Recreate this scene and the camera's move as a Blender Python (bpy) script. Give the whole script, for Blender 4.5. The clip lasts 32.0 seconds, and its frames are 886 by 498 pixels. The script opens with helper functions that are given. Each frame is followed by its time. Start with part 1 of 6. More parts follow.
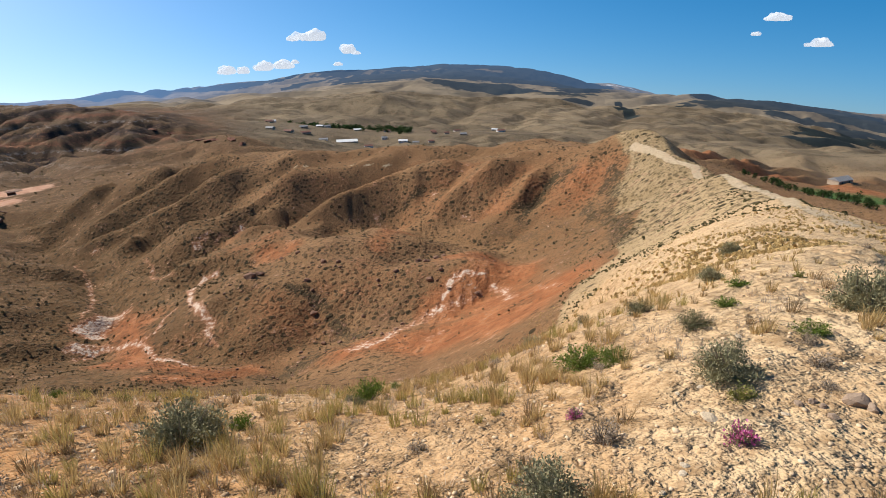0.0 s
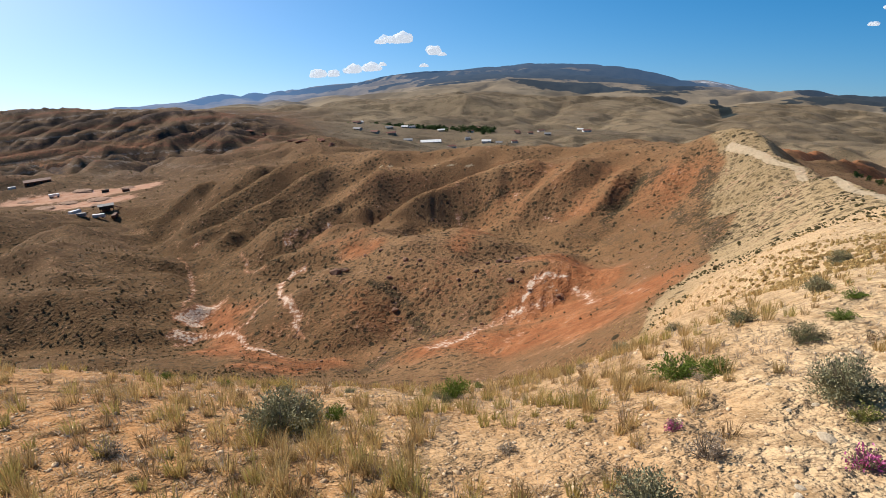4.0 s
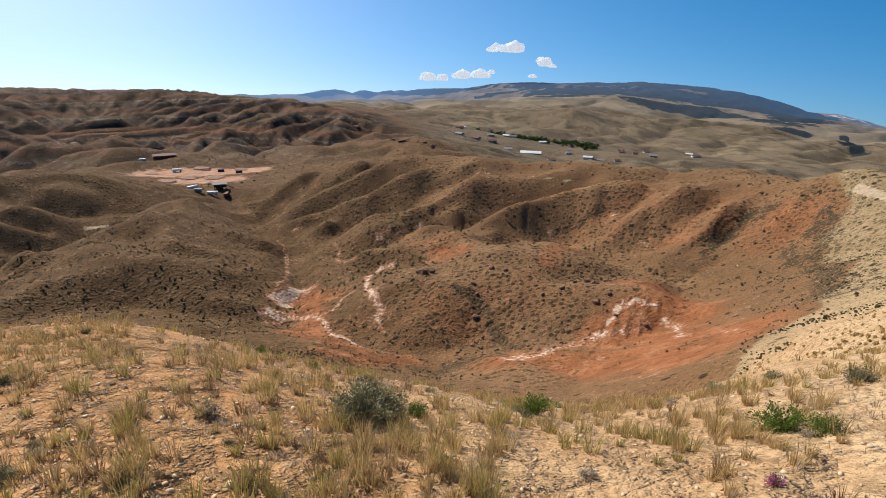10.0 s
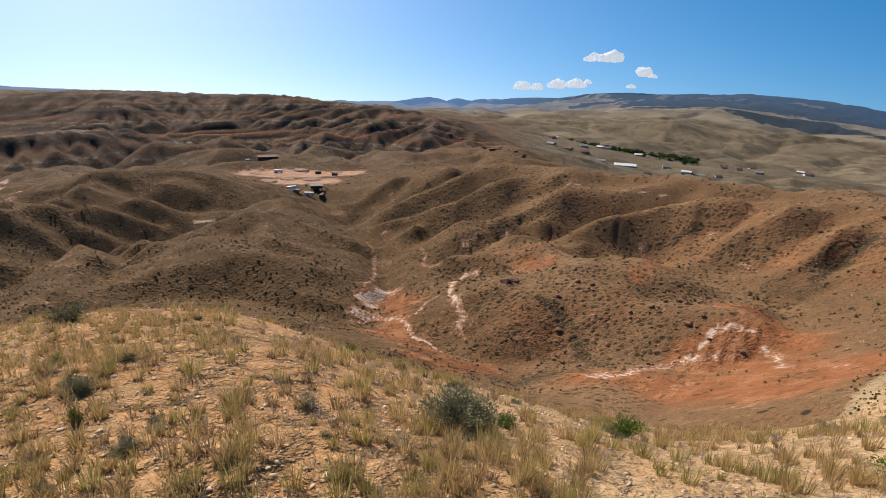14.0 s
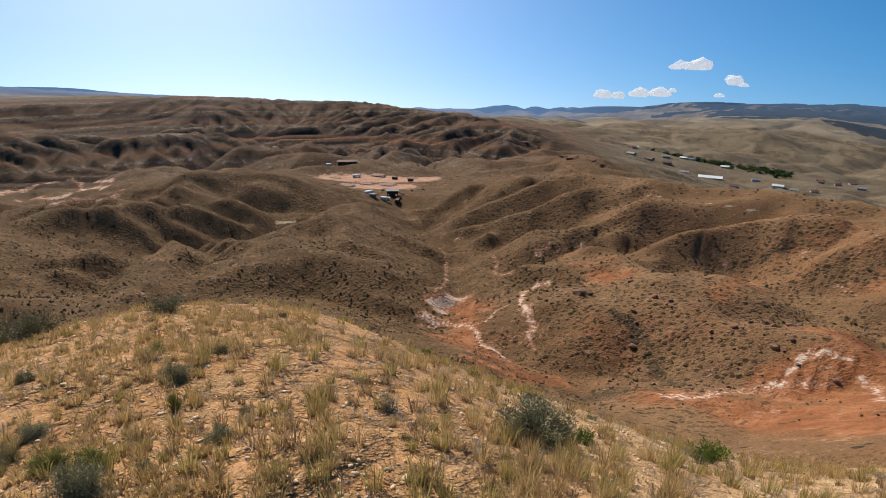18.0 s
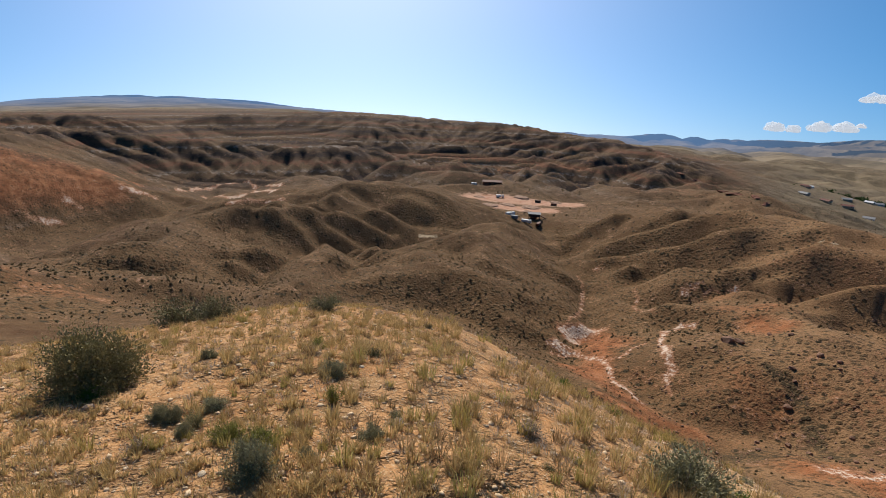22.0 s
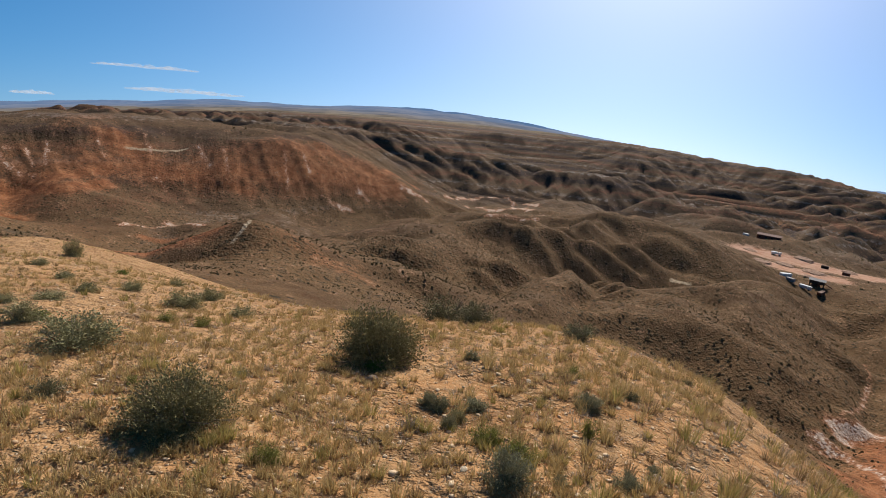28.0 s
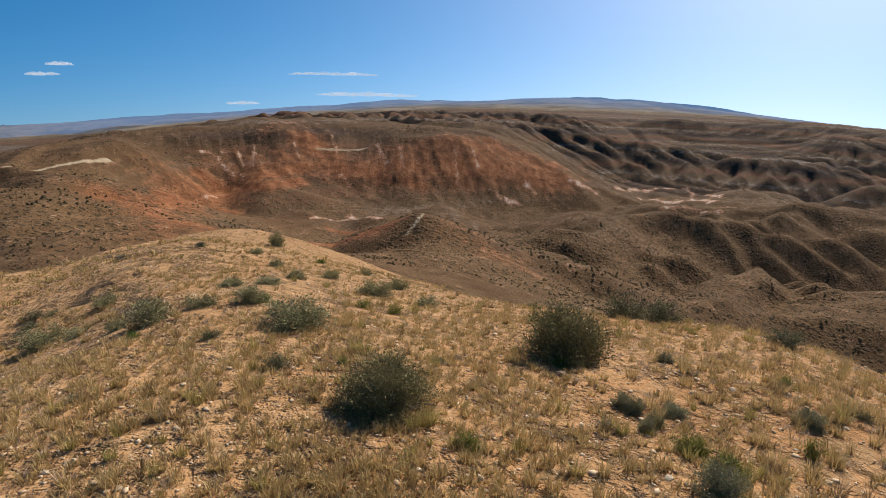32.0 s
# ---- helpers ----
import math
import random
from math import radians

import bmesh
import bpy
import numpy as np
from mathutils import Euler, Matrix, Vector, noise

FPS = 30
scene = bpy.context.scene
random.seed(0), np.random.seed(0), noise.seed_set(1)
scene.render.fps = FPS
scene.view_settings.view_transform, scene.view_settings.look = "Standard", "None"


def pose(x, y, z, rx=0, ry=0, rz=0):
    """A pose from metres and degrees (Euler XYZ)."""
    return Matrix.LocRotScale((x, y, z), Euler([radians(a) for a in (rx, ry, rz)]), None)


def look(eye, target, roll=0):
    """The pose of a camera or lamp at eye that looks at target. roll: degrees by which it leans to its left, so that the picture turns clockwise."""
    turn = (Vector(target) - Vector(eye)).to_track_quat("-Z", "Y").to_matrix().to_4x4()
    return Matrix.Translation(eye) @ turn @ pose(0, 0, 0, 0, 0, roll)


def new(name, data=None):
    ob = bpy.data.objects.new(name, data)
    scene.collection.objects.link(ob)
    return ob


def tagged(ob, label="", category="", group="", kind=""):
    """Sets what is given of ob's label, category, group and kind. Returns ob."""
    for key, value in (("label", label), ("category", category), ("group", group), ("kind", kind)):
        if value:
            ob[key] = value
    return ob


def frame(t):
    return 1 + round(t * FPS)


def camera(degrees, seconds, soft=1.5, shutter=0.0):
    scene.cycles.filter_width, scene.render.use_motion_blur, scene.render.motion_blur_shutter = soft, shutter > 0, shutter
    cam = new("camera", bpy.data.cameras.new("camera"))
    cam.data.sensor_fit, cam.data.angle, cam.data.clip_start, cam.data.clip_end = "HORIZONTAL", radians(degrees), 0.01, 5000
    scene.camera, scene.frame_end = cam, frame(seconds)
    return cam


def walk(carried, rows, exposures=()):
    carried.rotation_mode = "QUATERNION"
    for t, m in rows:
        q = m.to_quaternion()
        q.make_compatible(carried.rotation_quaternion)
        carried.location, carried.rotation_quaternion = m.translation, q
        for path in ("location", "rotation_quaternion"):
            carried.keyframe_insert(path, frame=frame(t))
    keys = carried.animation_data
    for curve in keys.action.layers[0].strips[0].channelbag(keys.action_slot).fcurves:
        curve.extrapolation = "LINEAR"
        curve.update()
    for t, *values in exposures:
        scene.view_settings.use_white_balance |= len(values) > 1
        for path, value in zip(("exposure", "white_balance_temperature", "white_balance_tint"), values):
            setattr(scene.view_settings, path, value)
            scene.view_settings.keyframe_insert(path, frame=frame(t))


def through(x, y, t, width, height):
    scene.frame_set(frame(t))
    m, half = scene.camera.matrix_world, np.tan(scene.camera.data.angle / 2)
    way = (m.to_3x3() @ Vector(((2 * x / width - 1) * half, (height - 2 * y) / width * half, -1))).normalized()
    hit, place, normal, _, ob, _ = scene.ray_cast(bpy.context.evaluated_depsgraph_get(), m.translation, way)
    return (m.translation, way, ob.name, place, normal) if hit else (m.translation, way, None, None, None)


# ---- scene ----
cam = camera(74.0, 32.0, 0.9)
ARM, EYE = 0.55, 1.6  # the camera is held out at arm's length and swung round
PATH = [  # seconds, yaw to the left, pitch, roll
    (0, -1.75, -21.31, -0.71), (0.5, -0.88, -21.33, -1.06), (1, 0.23, -21.24, -2.05), (1.5, 1.60, -21.27, -2.54), (2, 2.85, -21.33, -2.40),
    (2.5, 4.06, -21.28, -2.11), (3, 4.89, -21.25, -2.38), (3.5, 5.69, -21.11, -2.54), (4, 6.66, -21.07, -2.41), (4.5, 7.78, -21.17, -2.31),
    (6.5, 11.06, -20.62, -1.29), (7, 11.66, -20.54, -1.16), (7.5, 12.37, -20.50, -0.89), (8, 13.06, -20.50, -0.30), (8.5, 14.02, -20.41, 0.11),
    (9, 14.88, -20.27, 0.14), (9.5, 15.34, -20.25, 0.34), (10, 15.73, -20.25, 1.14), (10.5, 16.29, -19.99, 1.97), (11, 17.34, -19.69, 2.05),
    (11.5, 18.57, -19.70, 1.80), (12, 19.95, -19.66, 1.75), (12.5, 21.24, -19.56, 1.76), (13, 22.35, -19.60, 1.67), (13.5, 23.34, -19.59, 1.48),
    (14, 24.56, -19.64, 1.23), (14.5, 25.76, -19.68, 1.36), (16.5, 28.41, -19.59, 1.55), (17, 29.39, -19.42, 1.14), (17.5, 30.57, -19.23, 0.75),
    (18, 32.00, -19.06, 0.92), (18.5, 34.03, -18.96, 1.44), (19, 36.26, -18.74, 2.19), (19.5, 38.72, -18.39, 3.10), (20, 40.51, -18.27, 3.22),
    (20.5, 41.70, -18.26, 2.74), (21, 42.88, -17.98, 2.37), (21.5, 44.13, -17.67, 2.26), (22, 46.03, -17.32, 2.08), (22.5, 47.83, -16.96, 2.61),
    (23, 49.49, -16.65, 3.19), (23.5, 51.59, -16.56, 3.36), (24, 53.36, -16.41, 3.58), (24.5, 55.47, -16.36, 3.78), (25, 57.92, -16.54, 3.54),
    (25.5, 60.28, -16.33, 3.52), (27.5, 68.38, -16.24, 5.48), (28, 70.70, -16.47, 5.58), (28.5, 73.65, -16.68, 5.47), (29, 76.73, -17.03, 4.67),
    (29.5, 79.98, -17.12, 3.79), (30, 82.50, -17.30, 3.75), (30.5, 84.72, -17.74, 3.13), (31, 86.18, -18.01, 2.07), (31.5, 86.86, -18.09, 1.53),
    (32, 87.50, -18.11, 1.23),
]


def held(yaw, pitch, roll):
    a, p = radians(yaw), radians(pitch)
    eye = Vector((-ARM * math.sin(a), ARM * math.cos(a), EYE))
    return look(eye, eye + Vector((-math.sin(a) * math.cos(p), math.cos(a) * math.cos(p), math.sin(p))), roll)


walk(cam, [(t, held(yaw, pitch, roll)) for t, yaw, pitch, roll in PATH],
     [(0, 0.4), (6, 0.36), (11, 0.29), (17, 0.21), (22, 0.14), (28, 0.09), (32, 0.14)])

# ---- light ----
SUN_AZ, SUN_EL = 55.0, 38.5  # degrees to the left of +y, and up
world = bpy.data.worlds.new("sky")
scene.world = world
world.use_nodes = True
wt = world.node_tree
wt.nodes.clear()
w_out = wt.nodes.new("ShaderNodeOutputWorld")
w_bg = wt.nodes.new("ShaderNodeBackground")
w_sky = wt.nodes.new("ShaderNodeTexSky")
w_sky.sky_type = "NISHITA"
w_sky.sun_disc = False
w_sky.sun_elevation = radians(SUN_EL)
w_sky.sun_rotation = radians(-SUN_AZ)
w_sky.altitude = 1700
w_sky.air_density, w_sky.dust_density, w_sky.ozone_density = 0.85, 4.5, 5.0
w_co = wt.nodes.new("ShaderNodeTexCoord")
w_add = wt.nodes.new("ShaderNodeVectorMath")  # the horizon lies below the summit's level
w_add.operation = "ADD"
w_add.inputs[1].default_value = (0, 0, 0.175)
wt.links.new(w_co.outputs["Generated"], w_add.inputs[0])
wt.links.new(w_add.outputs[0], w_sky.inputs["Vector"])
w_hue = wt.nodes.new("ShaderNodeHueSaturation")
w_hue.inputs["Saturation"].default_value = 1.35
w_hue.inputs["Hue"].default_value = 0.49
wt.links.new(w_sky.outputs[0], w_hue.inputs["Color"])
wt.links.new(w_hue.outputs[0], w_bg.inputs[0])
wt.links.new(w_bg.outputs[0], w_out.inputs[0])
w_bg.inputs[1].default_value = 0.1

sun_data = bpy.data.lights.new("sun", "SUN")
sun_data.energy, sun_data.angle, sun_data.color = 5.0, radians(0.53), (1.0, 0.93, 0.82)
sun = new("sun", sun_data)
sa, se = radians(SUN_AZ), radians(SUN_EL)
SUN_DIR = Vector((-math.sin(sa) * math.cos(se), math.cos(sa) * math.cos(se), math.sin(se)))
sun.matrix_world = look(SUN_DIR * 200, (0, 0, 0))

# ---- materials ----
class Graph:
    """A small builder of procedural materials."""

    def __init__(self, name, rough=0.9):
        self.mat = bpy.data.materials.new(name)
        self.mat.use_nodes = True
        self.t = self.mat.node_tree
        self.bsdf = self.t.nodes["Principled BSDF"]
        self.out = self.t.nodes["Material Output"]
        self.bsdf.inputs["Roughness"].default_value = rough
        self.bsdf.inputs["Specular IOR Level"].default_value = 0.2
        self.co = self.t.nodes.new("ShaderNodeTexCoord").outputs["Object"]

    def put(self, socket, v):
        if isinstance(v, bpy.types.NodeSocket):
            self.t.links.new(v, socket)
        elif isinstance(v, tuple):
            socket.default_value = (*v, 1) if len(v) == 3 else v
        else:
            socket.default_value = v

    def attr(self, name):
        n = self.t.nodes.new("ShaderNodeAttribute")
        n.attribute_name = name
        return n.outputs["Fac"]

    def noise(self, scale, detail=4, rough=0.55, stretch=None, distort=0.0):
        n = self.t.nodes.new("ShaderNodeTexNoise")
        n.inputs["Scale"].default_value, n.inputs["Detail"].default_value = scale, detail
        n.inputs["Roughness"].default_value, n.inputs["Distortion"].default_value = rough, distort
        co = self.co
        if stretch:
            m = self.t.nodes.new("ShaderNodeMapping")
            m.inputs["Scale"].default_value = stretch
            self.t.links.new(co, m.inputs[0])
            co = m.outputs[0]
        self.t.links.new(co, n.inputs["Vector"])
        return n.outputs["Fac"]

    def cells(self, scale, feature="F1", smooth=0.0):
        n = self.t.nodes.new("ShaderNodeTexVoronoi")
        n.feature = feature
        n.inputs["Scale"].default_value = scale
        self.t.links.new(self.co, n.inputs["Vector"])
        return n.outputs["Distance"]

    def ramp(self, v, lo, hi, a=0.0, b=1.0):
        n = self.t.nodes.new("ShaderNodeMapRange")
        n.interpolation_type = "SMOOTHSTEP"
        self.put(n.inputs[0], v)
        for k, x in enumerate((lo, hi, a, b)):
            n.inputs[k + 1].default_value = x
        return n.outputs[0]

    def math(self, op, a, b=0.0):
        n = self.t.nodes.new("ShaderNodeMath")
        n.operation = op
        self.put(n.inputs[0], a)
        self.put(n.inputs[1], b)
        return n.outputs[0]

    def mix(self, fac, a, b):
        n = self.t.nodes.new("ShaderNodeMix")
        n.data_type = "RGBA"
        self.put(n.inputs[0], fac)
        self.put(n.inputs[6], a)
        self.put(n.inputs[7], b)
        return n.outputs[2]

    def random(self):
        return self.t.nodes.new("ShaderNodeObjectInfo").outputs["Random"]

    def island(self):
        return self.t.nodes.new("ShaderNodeNewGeometry").outputs["Random Per Island"]

    def bump(self, height, strength=0.5, distance=0.05, under=None):
        n = self.t.nodes.new("ShaderNodeBump")
        n.inputs["Strength"].default_value, n.inputs["Distance"].default_value = strength, distance
        self.put(n.inputs["Height"], height)
        if under is not None:
            self.t.links.new(under, n.inputs["Normal"])
        return n.outputs[0]

    def done(self, colour, normal=None):
        self.put(self.bsdf.inputs["Base Color"], colour)
        if normal is not None:
            self.t.links.new(normal, self.bsdf.inputs["Normal"])
        return self.mat


def simple(name, a, b, scale=8.0, rough=0.9, metal=0.0, bump=0.0, per="noise"):
    g = Graph(name, rough)
    g.bsdf.inputs["Metallic"].default_value = metal
    n = g.noise(scale, 5)
    f = g.ramp(n, 0.3, 0.7)
    if per == "island":
        f = g.math("ADD", g.math("MULTIPLY", f, 0.3), g.math("MULTIPLY", g.island(), 0.7))
    if per == "object":
        f = g.math("ADD", g.math("MULTIPLY", f, 0.6), g.math("MULTIPLY", g.random(), 0.4))
    return g.done(g.mix(f, a, b), g.bump(n, 0.6, bump) if bump else None)


def leafy(name, a, b, dry, through=0.2):
    """Leaves or blades: each of its own shade, letting a little light through."""
    g = Graph(name, 0.75)
    c = g.mix(g.island(), a, b)
    c = g.mix(g.ramp(g.noise(5, 2), 0.55, 0.75), c, dry)
    g.bsdf.inputs["Specular IOR Level"].default_value = 0.04
    tr = g.t.nodes.new("ShaderNodeBsdfTranslucent")
    g.t.links.new(c, tr.inputs[0])
    mx = g.t.nodes.new("ShaderNodeMixShader")
    mx.inputs[0].default_value = through
    g.put(g.bsdf.inputs["Base Color"], c)
    g.t.links.new(g.bsdf.outputs[0], mx.inputs[1])
    g.t.links.new(tr.outputs[0], mx.inputs[2])
    g.t.links.new(mx.outputs[0], g.out.inputs[0])
    return g.mat


def earth():
    g = Graph("earth", 0.95)
    g.bsdf.inputs["Specular IOR Level"].default_value = 0.08
    wide, broad = g.ramp(g.noise(0.004, 5), 0.3, 0.7), g.ramp(g.noise(0.022, 5), 0.32, 0.68)
    mid, fine = g.ramp(g.noise(0.16, 6, 0.62), 0.3, 0.7), g.ramp(g.noise(1.1, 6, 0.65), 0.3, 0.7)
    tiny, grit, pebble = g.ramp(g.noise(4.2, 4, 0.6), 0.3, 0.7), g.ramp(g.noise(15, 4, 0.6), 0.32, 0.68), g.noise(46, 3)
    near, bad = g.attr("near"), g.attr("bad")
    sprig = g.math("MULTIPLY", g.ramp(g.cells(0.62), 0.46, 0.24), g.ramp(broad, 0.15, 0.55))
    twig = g.ramp(g.cells(1.7), 0.50, 0.26)
    clump = g.ramp(g.cells(0.27), 0.23, 0.15)

    def times(a, b):
        return g.math("MULTIPLY", a, b)

    def worn(name, lo=0.35, hi=0.62, rag=0.55):
        v = g.math("ADD", g.attr(name), times(g.math("SUBTRACT", mid, 0.5), rag * 0.5))
        return g.ramp(g.math("ADD", v, times(g.math("SUBTRACT", fine, 0.5), rag * 0.5)), lo, hi)

    # sage-covered brown hills, redder round the bowl, darker brown to the west
    c = g.mix(broad, (0.192, 0.100, 0.048), (0.278, 0.155, 0.077))
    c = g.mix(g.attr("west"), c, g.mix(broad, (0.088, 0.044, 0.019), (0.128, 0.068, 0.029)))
    c = g.mix(times(mid, 0.5), c, (0.190, 0.118, 0.056))
    c = g.mix(worn("dark", 0.2, 0.8, 0.6), c, (0.105, 0.058, 0.036))
    # wide grassy plain, its colours greyed to stand for haze
    plain = g.mix(wide, (0.140, 0.108, 0.071), (0.245, 0.190, 0.122))
    plain = g.mix(g.ramp(broad, 0.45, 0.9, 0.0, 0.6), plain, (0.085, 0.068, 0.044))
    c = g.mix(g.attr("plain"), c, plain)
    # badlands with dark and grey layers
    band = g.math("FRACT", g.math("ADD", times(g.attr("band"), 40.0), times(g.math("SUBTRACT", mid, 0.5), 0.16)))
    b = g.mix(broad, (0.080, 0.046, 0.030), (0.135, 0.083, 0.047))
    b = g.mix(times(times(g.ramp(band, 0.44, 0.50), g.ramp(band, 0.72, 0.66)), 0.9), b, (0.043, 0.029, 0.029))
    b = g.mix(times(times(g.ramp(band, 0.16, 0.2), g.ramp(band, 0.34, 0.30)), 0.8), b, (0.165, 0.070, 0.042))
    b = g.mix(times(g.ramp(band, 0.88, 0.94), g.ramp(mid, 0.3, 0.7, 0.2, 1.0)), b, (0.215, 0.18, 0.155))
    c = g.mix(bad, c, b)
    # red clay, brighter where it is washed bare
    red = g.mix(mid, (0.230, 0.073, 0.027), (0.365, 0.152, 0.066))
    c = g.mix(worn("red", 0.2, 1.1, 0.8), c, red)
    # pale limy slope
    cream = g.mix(mid, (0.275, 0.193, 0.100), (0.375, 0.275, 0.158))
    cream = g.mix(g.ramp(fine, 0.55, 0.95, 0.0, 0.6), cream, (0.22, 0.160, 0.078))
    c = g.mix(worn("cream", 0.15, 0.85, 0.7), c, cream)
    cream_near = g.mix(fine, (0.42, 0.295, 0.155), (0.54, 0.40, 0.23))
    c = g.mix(times(g.attr("chalk"), worn("cream", 0.15, 0.85, 0.7)), c, cream_near)
    clad = g.ramp(g.attr("red"), 0.35, 1.0, 1.0, 0.55)  # bare clay carries less
    # low sage and dry tufts in every part of it
    c = g.mix(times(times(twig, clad), g.ramp(tiny, 0.2, 0.8, 0.25, 0.85)), c, (0.098, 0.066, 0.032))
    c = g.mix(times(times(sprig, clad), 0.7), c, (0.060, 0.044, 0.023))
    c = g.mix(times(times(clump, clad), 0.9), c, (0.034, 0.028, 0.015))
    c = g.mix(g.ramp(fine, 0.75, 1.0, 0.0, 0.35), c, (0.30, 0.19, 0.10))
    c = g.mix(worn("scrub", 0.3, 0.85, 1.3), c, g.mix(fine, (0.092, 0.066, 0.034), (0.046, 0.035, 0.020)))
    # bare ground
    c = g.mix(worn("pit", 0.3, 0.6, 0.5), c, g.mix(mid, (0.40, 0.20, 0.12), (0.52, 0.33, 0.23)))
    c = g.mix(worn("road", 0.35, 0.6, 0.4), c, g.mix(fine, (0.40, 0.305, 0.195), (0.50, 0.395, 0.265)))
    c = g.mix(worn("field"), c, (0.06, 0.11, 0.03))
    c = g.mix(times(worn("white", 0.12, 0.5, 0.9), 0.75), c, g.mix(fine, (0.30, 0.120, 0.058), (0.44, 0.235, 0.140)))
    c = g.mix(worn("white", 0.5, 0.95, 1.4), c, g.mix(fine, (0.48, 0.33, 0.23), (0.62, 0.50, 0.40)))
    # conifers
    c = g.mix(worn("forest", 0.35, 0.55, 0.6), c, (0.022, 0.030, 0.030))
    # stony hilltop soil, paler towards the limy slope
    soil = g.mix(fine, (0.430, 0.250, 0.118), (0.540, 0.350, 0.185))
    soil = g.mix(g.attr("west"), soil, g.mix(fine, (0.375, 0.190, 0.078), (0.485, 0.272, 0.124)))
    soil = g.mix(g.attr("chalk"), soil, g.mix(fine, (0.570, 0.385, 0.210), (0.690, 0.500, 0.295)))
    soil = g.mix(g.ramp(grit, 0.5, 1.0, 0.0, 0.55), soil, (0.20, 0.115, 0.058))
    soil = g.mix(g.ramp(tiny, 0.5, 1.0, 0.0, 0.65), soil, (0.25, 0.155, 0.075))
    soil = g.mix(g.ramp(pebble, 0.56, 0.66, 0.0, 0.6), soil, (0.54, 0.39, 0.24))
    c = g.mix(worn("near", 0.2, 0.8, 0.5), c, soil)
    c = g.mix(0.04, c, (0.02, 0.014, 0.008))
    rough_land = g.math("ADD", g.math("ADD", times(fine, 0.5), times(mid, 1.0)), g.math("ADD", times(sprig, 0.9), times(twig, 0.3)))
    nb = g.bump(rough_land, 0.6, 0.5)
    small = g.math("ADD", g.math("ADD", times(grit, 0.5), times(pebble, 0.35)), times(tiny, 0.9))
    nb = g.bump(times(small, near), 0.8, 0.03, nb)
    return g.done(c, nb)


def distance():
    """The far ranges, with a blue glow mixed in to stand for miles of bright air."""
    g = Graph("distance", 1.0)
    g.bsdf.inputs["Specular IOR Level"].default_value = 0.0
    wide, broad = g.noise(0.0035, 6), g.noise(0.015, 5)

    def worn(name, lo=0.4, hi=0.55, rag=0.6):
        v = g.math("ADD", g.attr(name), g.math("MULTIPLY", g.math("SUBTRACT", broad, 0.5), rag))
        v = g.math("ADD", v, g.math("MULTIPLY", g.math("SUBTRACT", wide, 0.5), rag))
        return g.ramp(v, lo, hi)

    c = g.mix(g.ramp(wide, 0.35, 0.65), (0.135, 0.106, 0.070), (0.270, 0.212, 0.140))
    c = g.mix(g.ramp(broad, 0.52, 0.7, 0.0, 0.6), c, (0.10, 0.09, 0.065))
    times_forest = g.math("MULTIPLY", worn("forest", 0.4, 0.6, 1.1), 0.92)
    c = g.mix(times_forest, c, (0.026, 0.034, 0.036))
    c = g.mix(g.math("MULTIPLY", g.attr("snow"), g.ramp(broad, 0.46, 0.56)), c, (0.85, 0.87, 0.9))
    g.put(g.bsdf.inputs["Base Color"], c)
    # painted haze: bluish emission, mixed in by a mask that grows with distance
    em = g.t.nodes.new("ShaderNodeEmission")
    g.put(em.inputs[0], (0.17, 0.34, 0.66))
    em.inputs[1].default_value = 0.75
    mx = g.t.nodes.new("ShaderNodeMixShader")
    g.put(mx.inputs[0], g.attr("haze_glow"))
    nb = g.bump(broad, 0.6, 14.0)
    g.t.links.new(nb, g.bsdf.inputs["Normal"])
    g.t.links.new(g.bsdf.outputs[0], mx.inputs[1])
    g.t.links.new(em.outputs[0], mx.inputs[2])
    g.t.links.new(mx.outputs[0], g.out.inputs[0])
    return g.mat


EARTH, DISTANCE = earth(), distance()

# ---- the land: break lines of ridges and valleys, joined by a smooth surface and cut by rills ----
KNOTS, FIRM = [], []


def line(name, *points):
    KNOTS.extend(points)


def crest(name, *points):
    """A ridge or a stream bed: knots also between its points."""
    first = len(KNOTS)
    KNOTS.append(points[0])
    for a, b in zip(points, points[1:]):
        KNOTS.extend(tuple(p + (q - p) * k / 3 for p, q in zip(a, b)) for k in (1, 2, 3))
    if name not in ("bowl_gully", "side_gully"):
        FIRM.extend(range(first, len(KNOTS)))


crest('bowl_floor', (-17, 105.6, -59.1), (-29.5, 103.9, -62.2), (-38.4, 103.1, -62.8), (-50.9, 102, -60.3), (-77.2, 116.8, -67.6))
crest('bowl_gully', (-85.3, 141.2, -71.7), (-111.7, 195.3, -75), (-104.4, 210.5, -79.6), (-126.5, 204, -78.4), (-183, 260, -92.4), (-234, 312, -100.3))
crest('side_gully', (-50.6, 121.9, -65.3), (-59.3, 135.6, -64.6), (-63.5, 152.3, -65.4))
line('fluted_bank', (12.8, 129.4, -54.5), (6.3, 135.9, -56.9), (3, 120, -57.4), (-7, 111.8, -59.8), (18.4, 120.6, -55.1))
line('red_apron', (4.2, 91.9, -51.8), (13.7, 88.9, -46.5), (23.8, 90.9, -45.1), (0.1, 86, -52), (22.6, 109.7, -51.4))
line('boulder_slope', (-43.3, 135.2, -61.8), (-30.1, 132.6, -60.9), (-25, 158, -60.7), (-8.4, 147.8, -60.3), (-2.3, 152, -58.8), (-12.9, 125.3, -60.8))
line('meadow', (25.5, 170.1, -61.1), (43.4, 172.6, -58.7), (49.4, 141.6, -54.4), (54.5, 155.8, -53.2), (18.7, 191.1, -62.1))
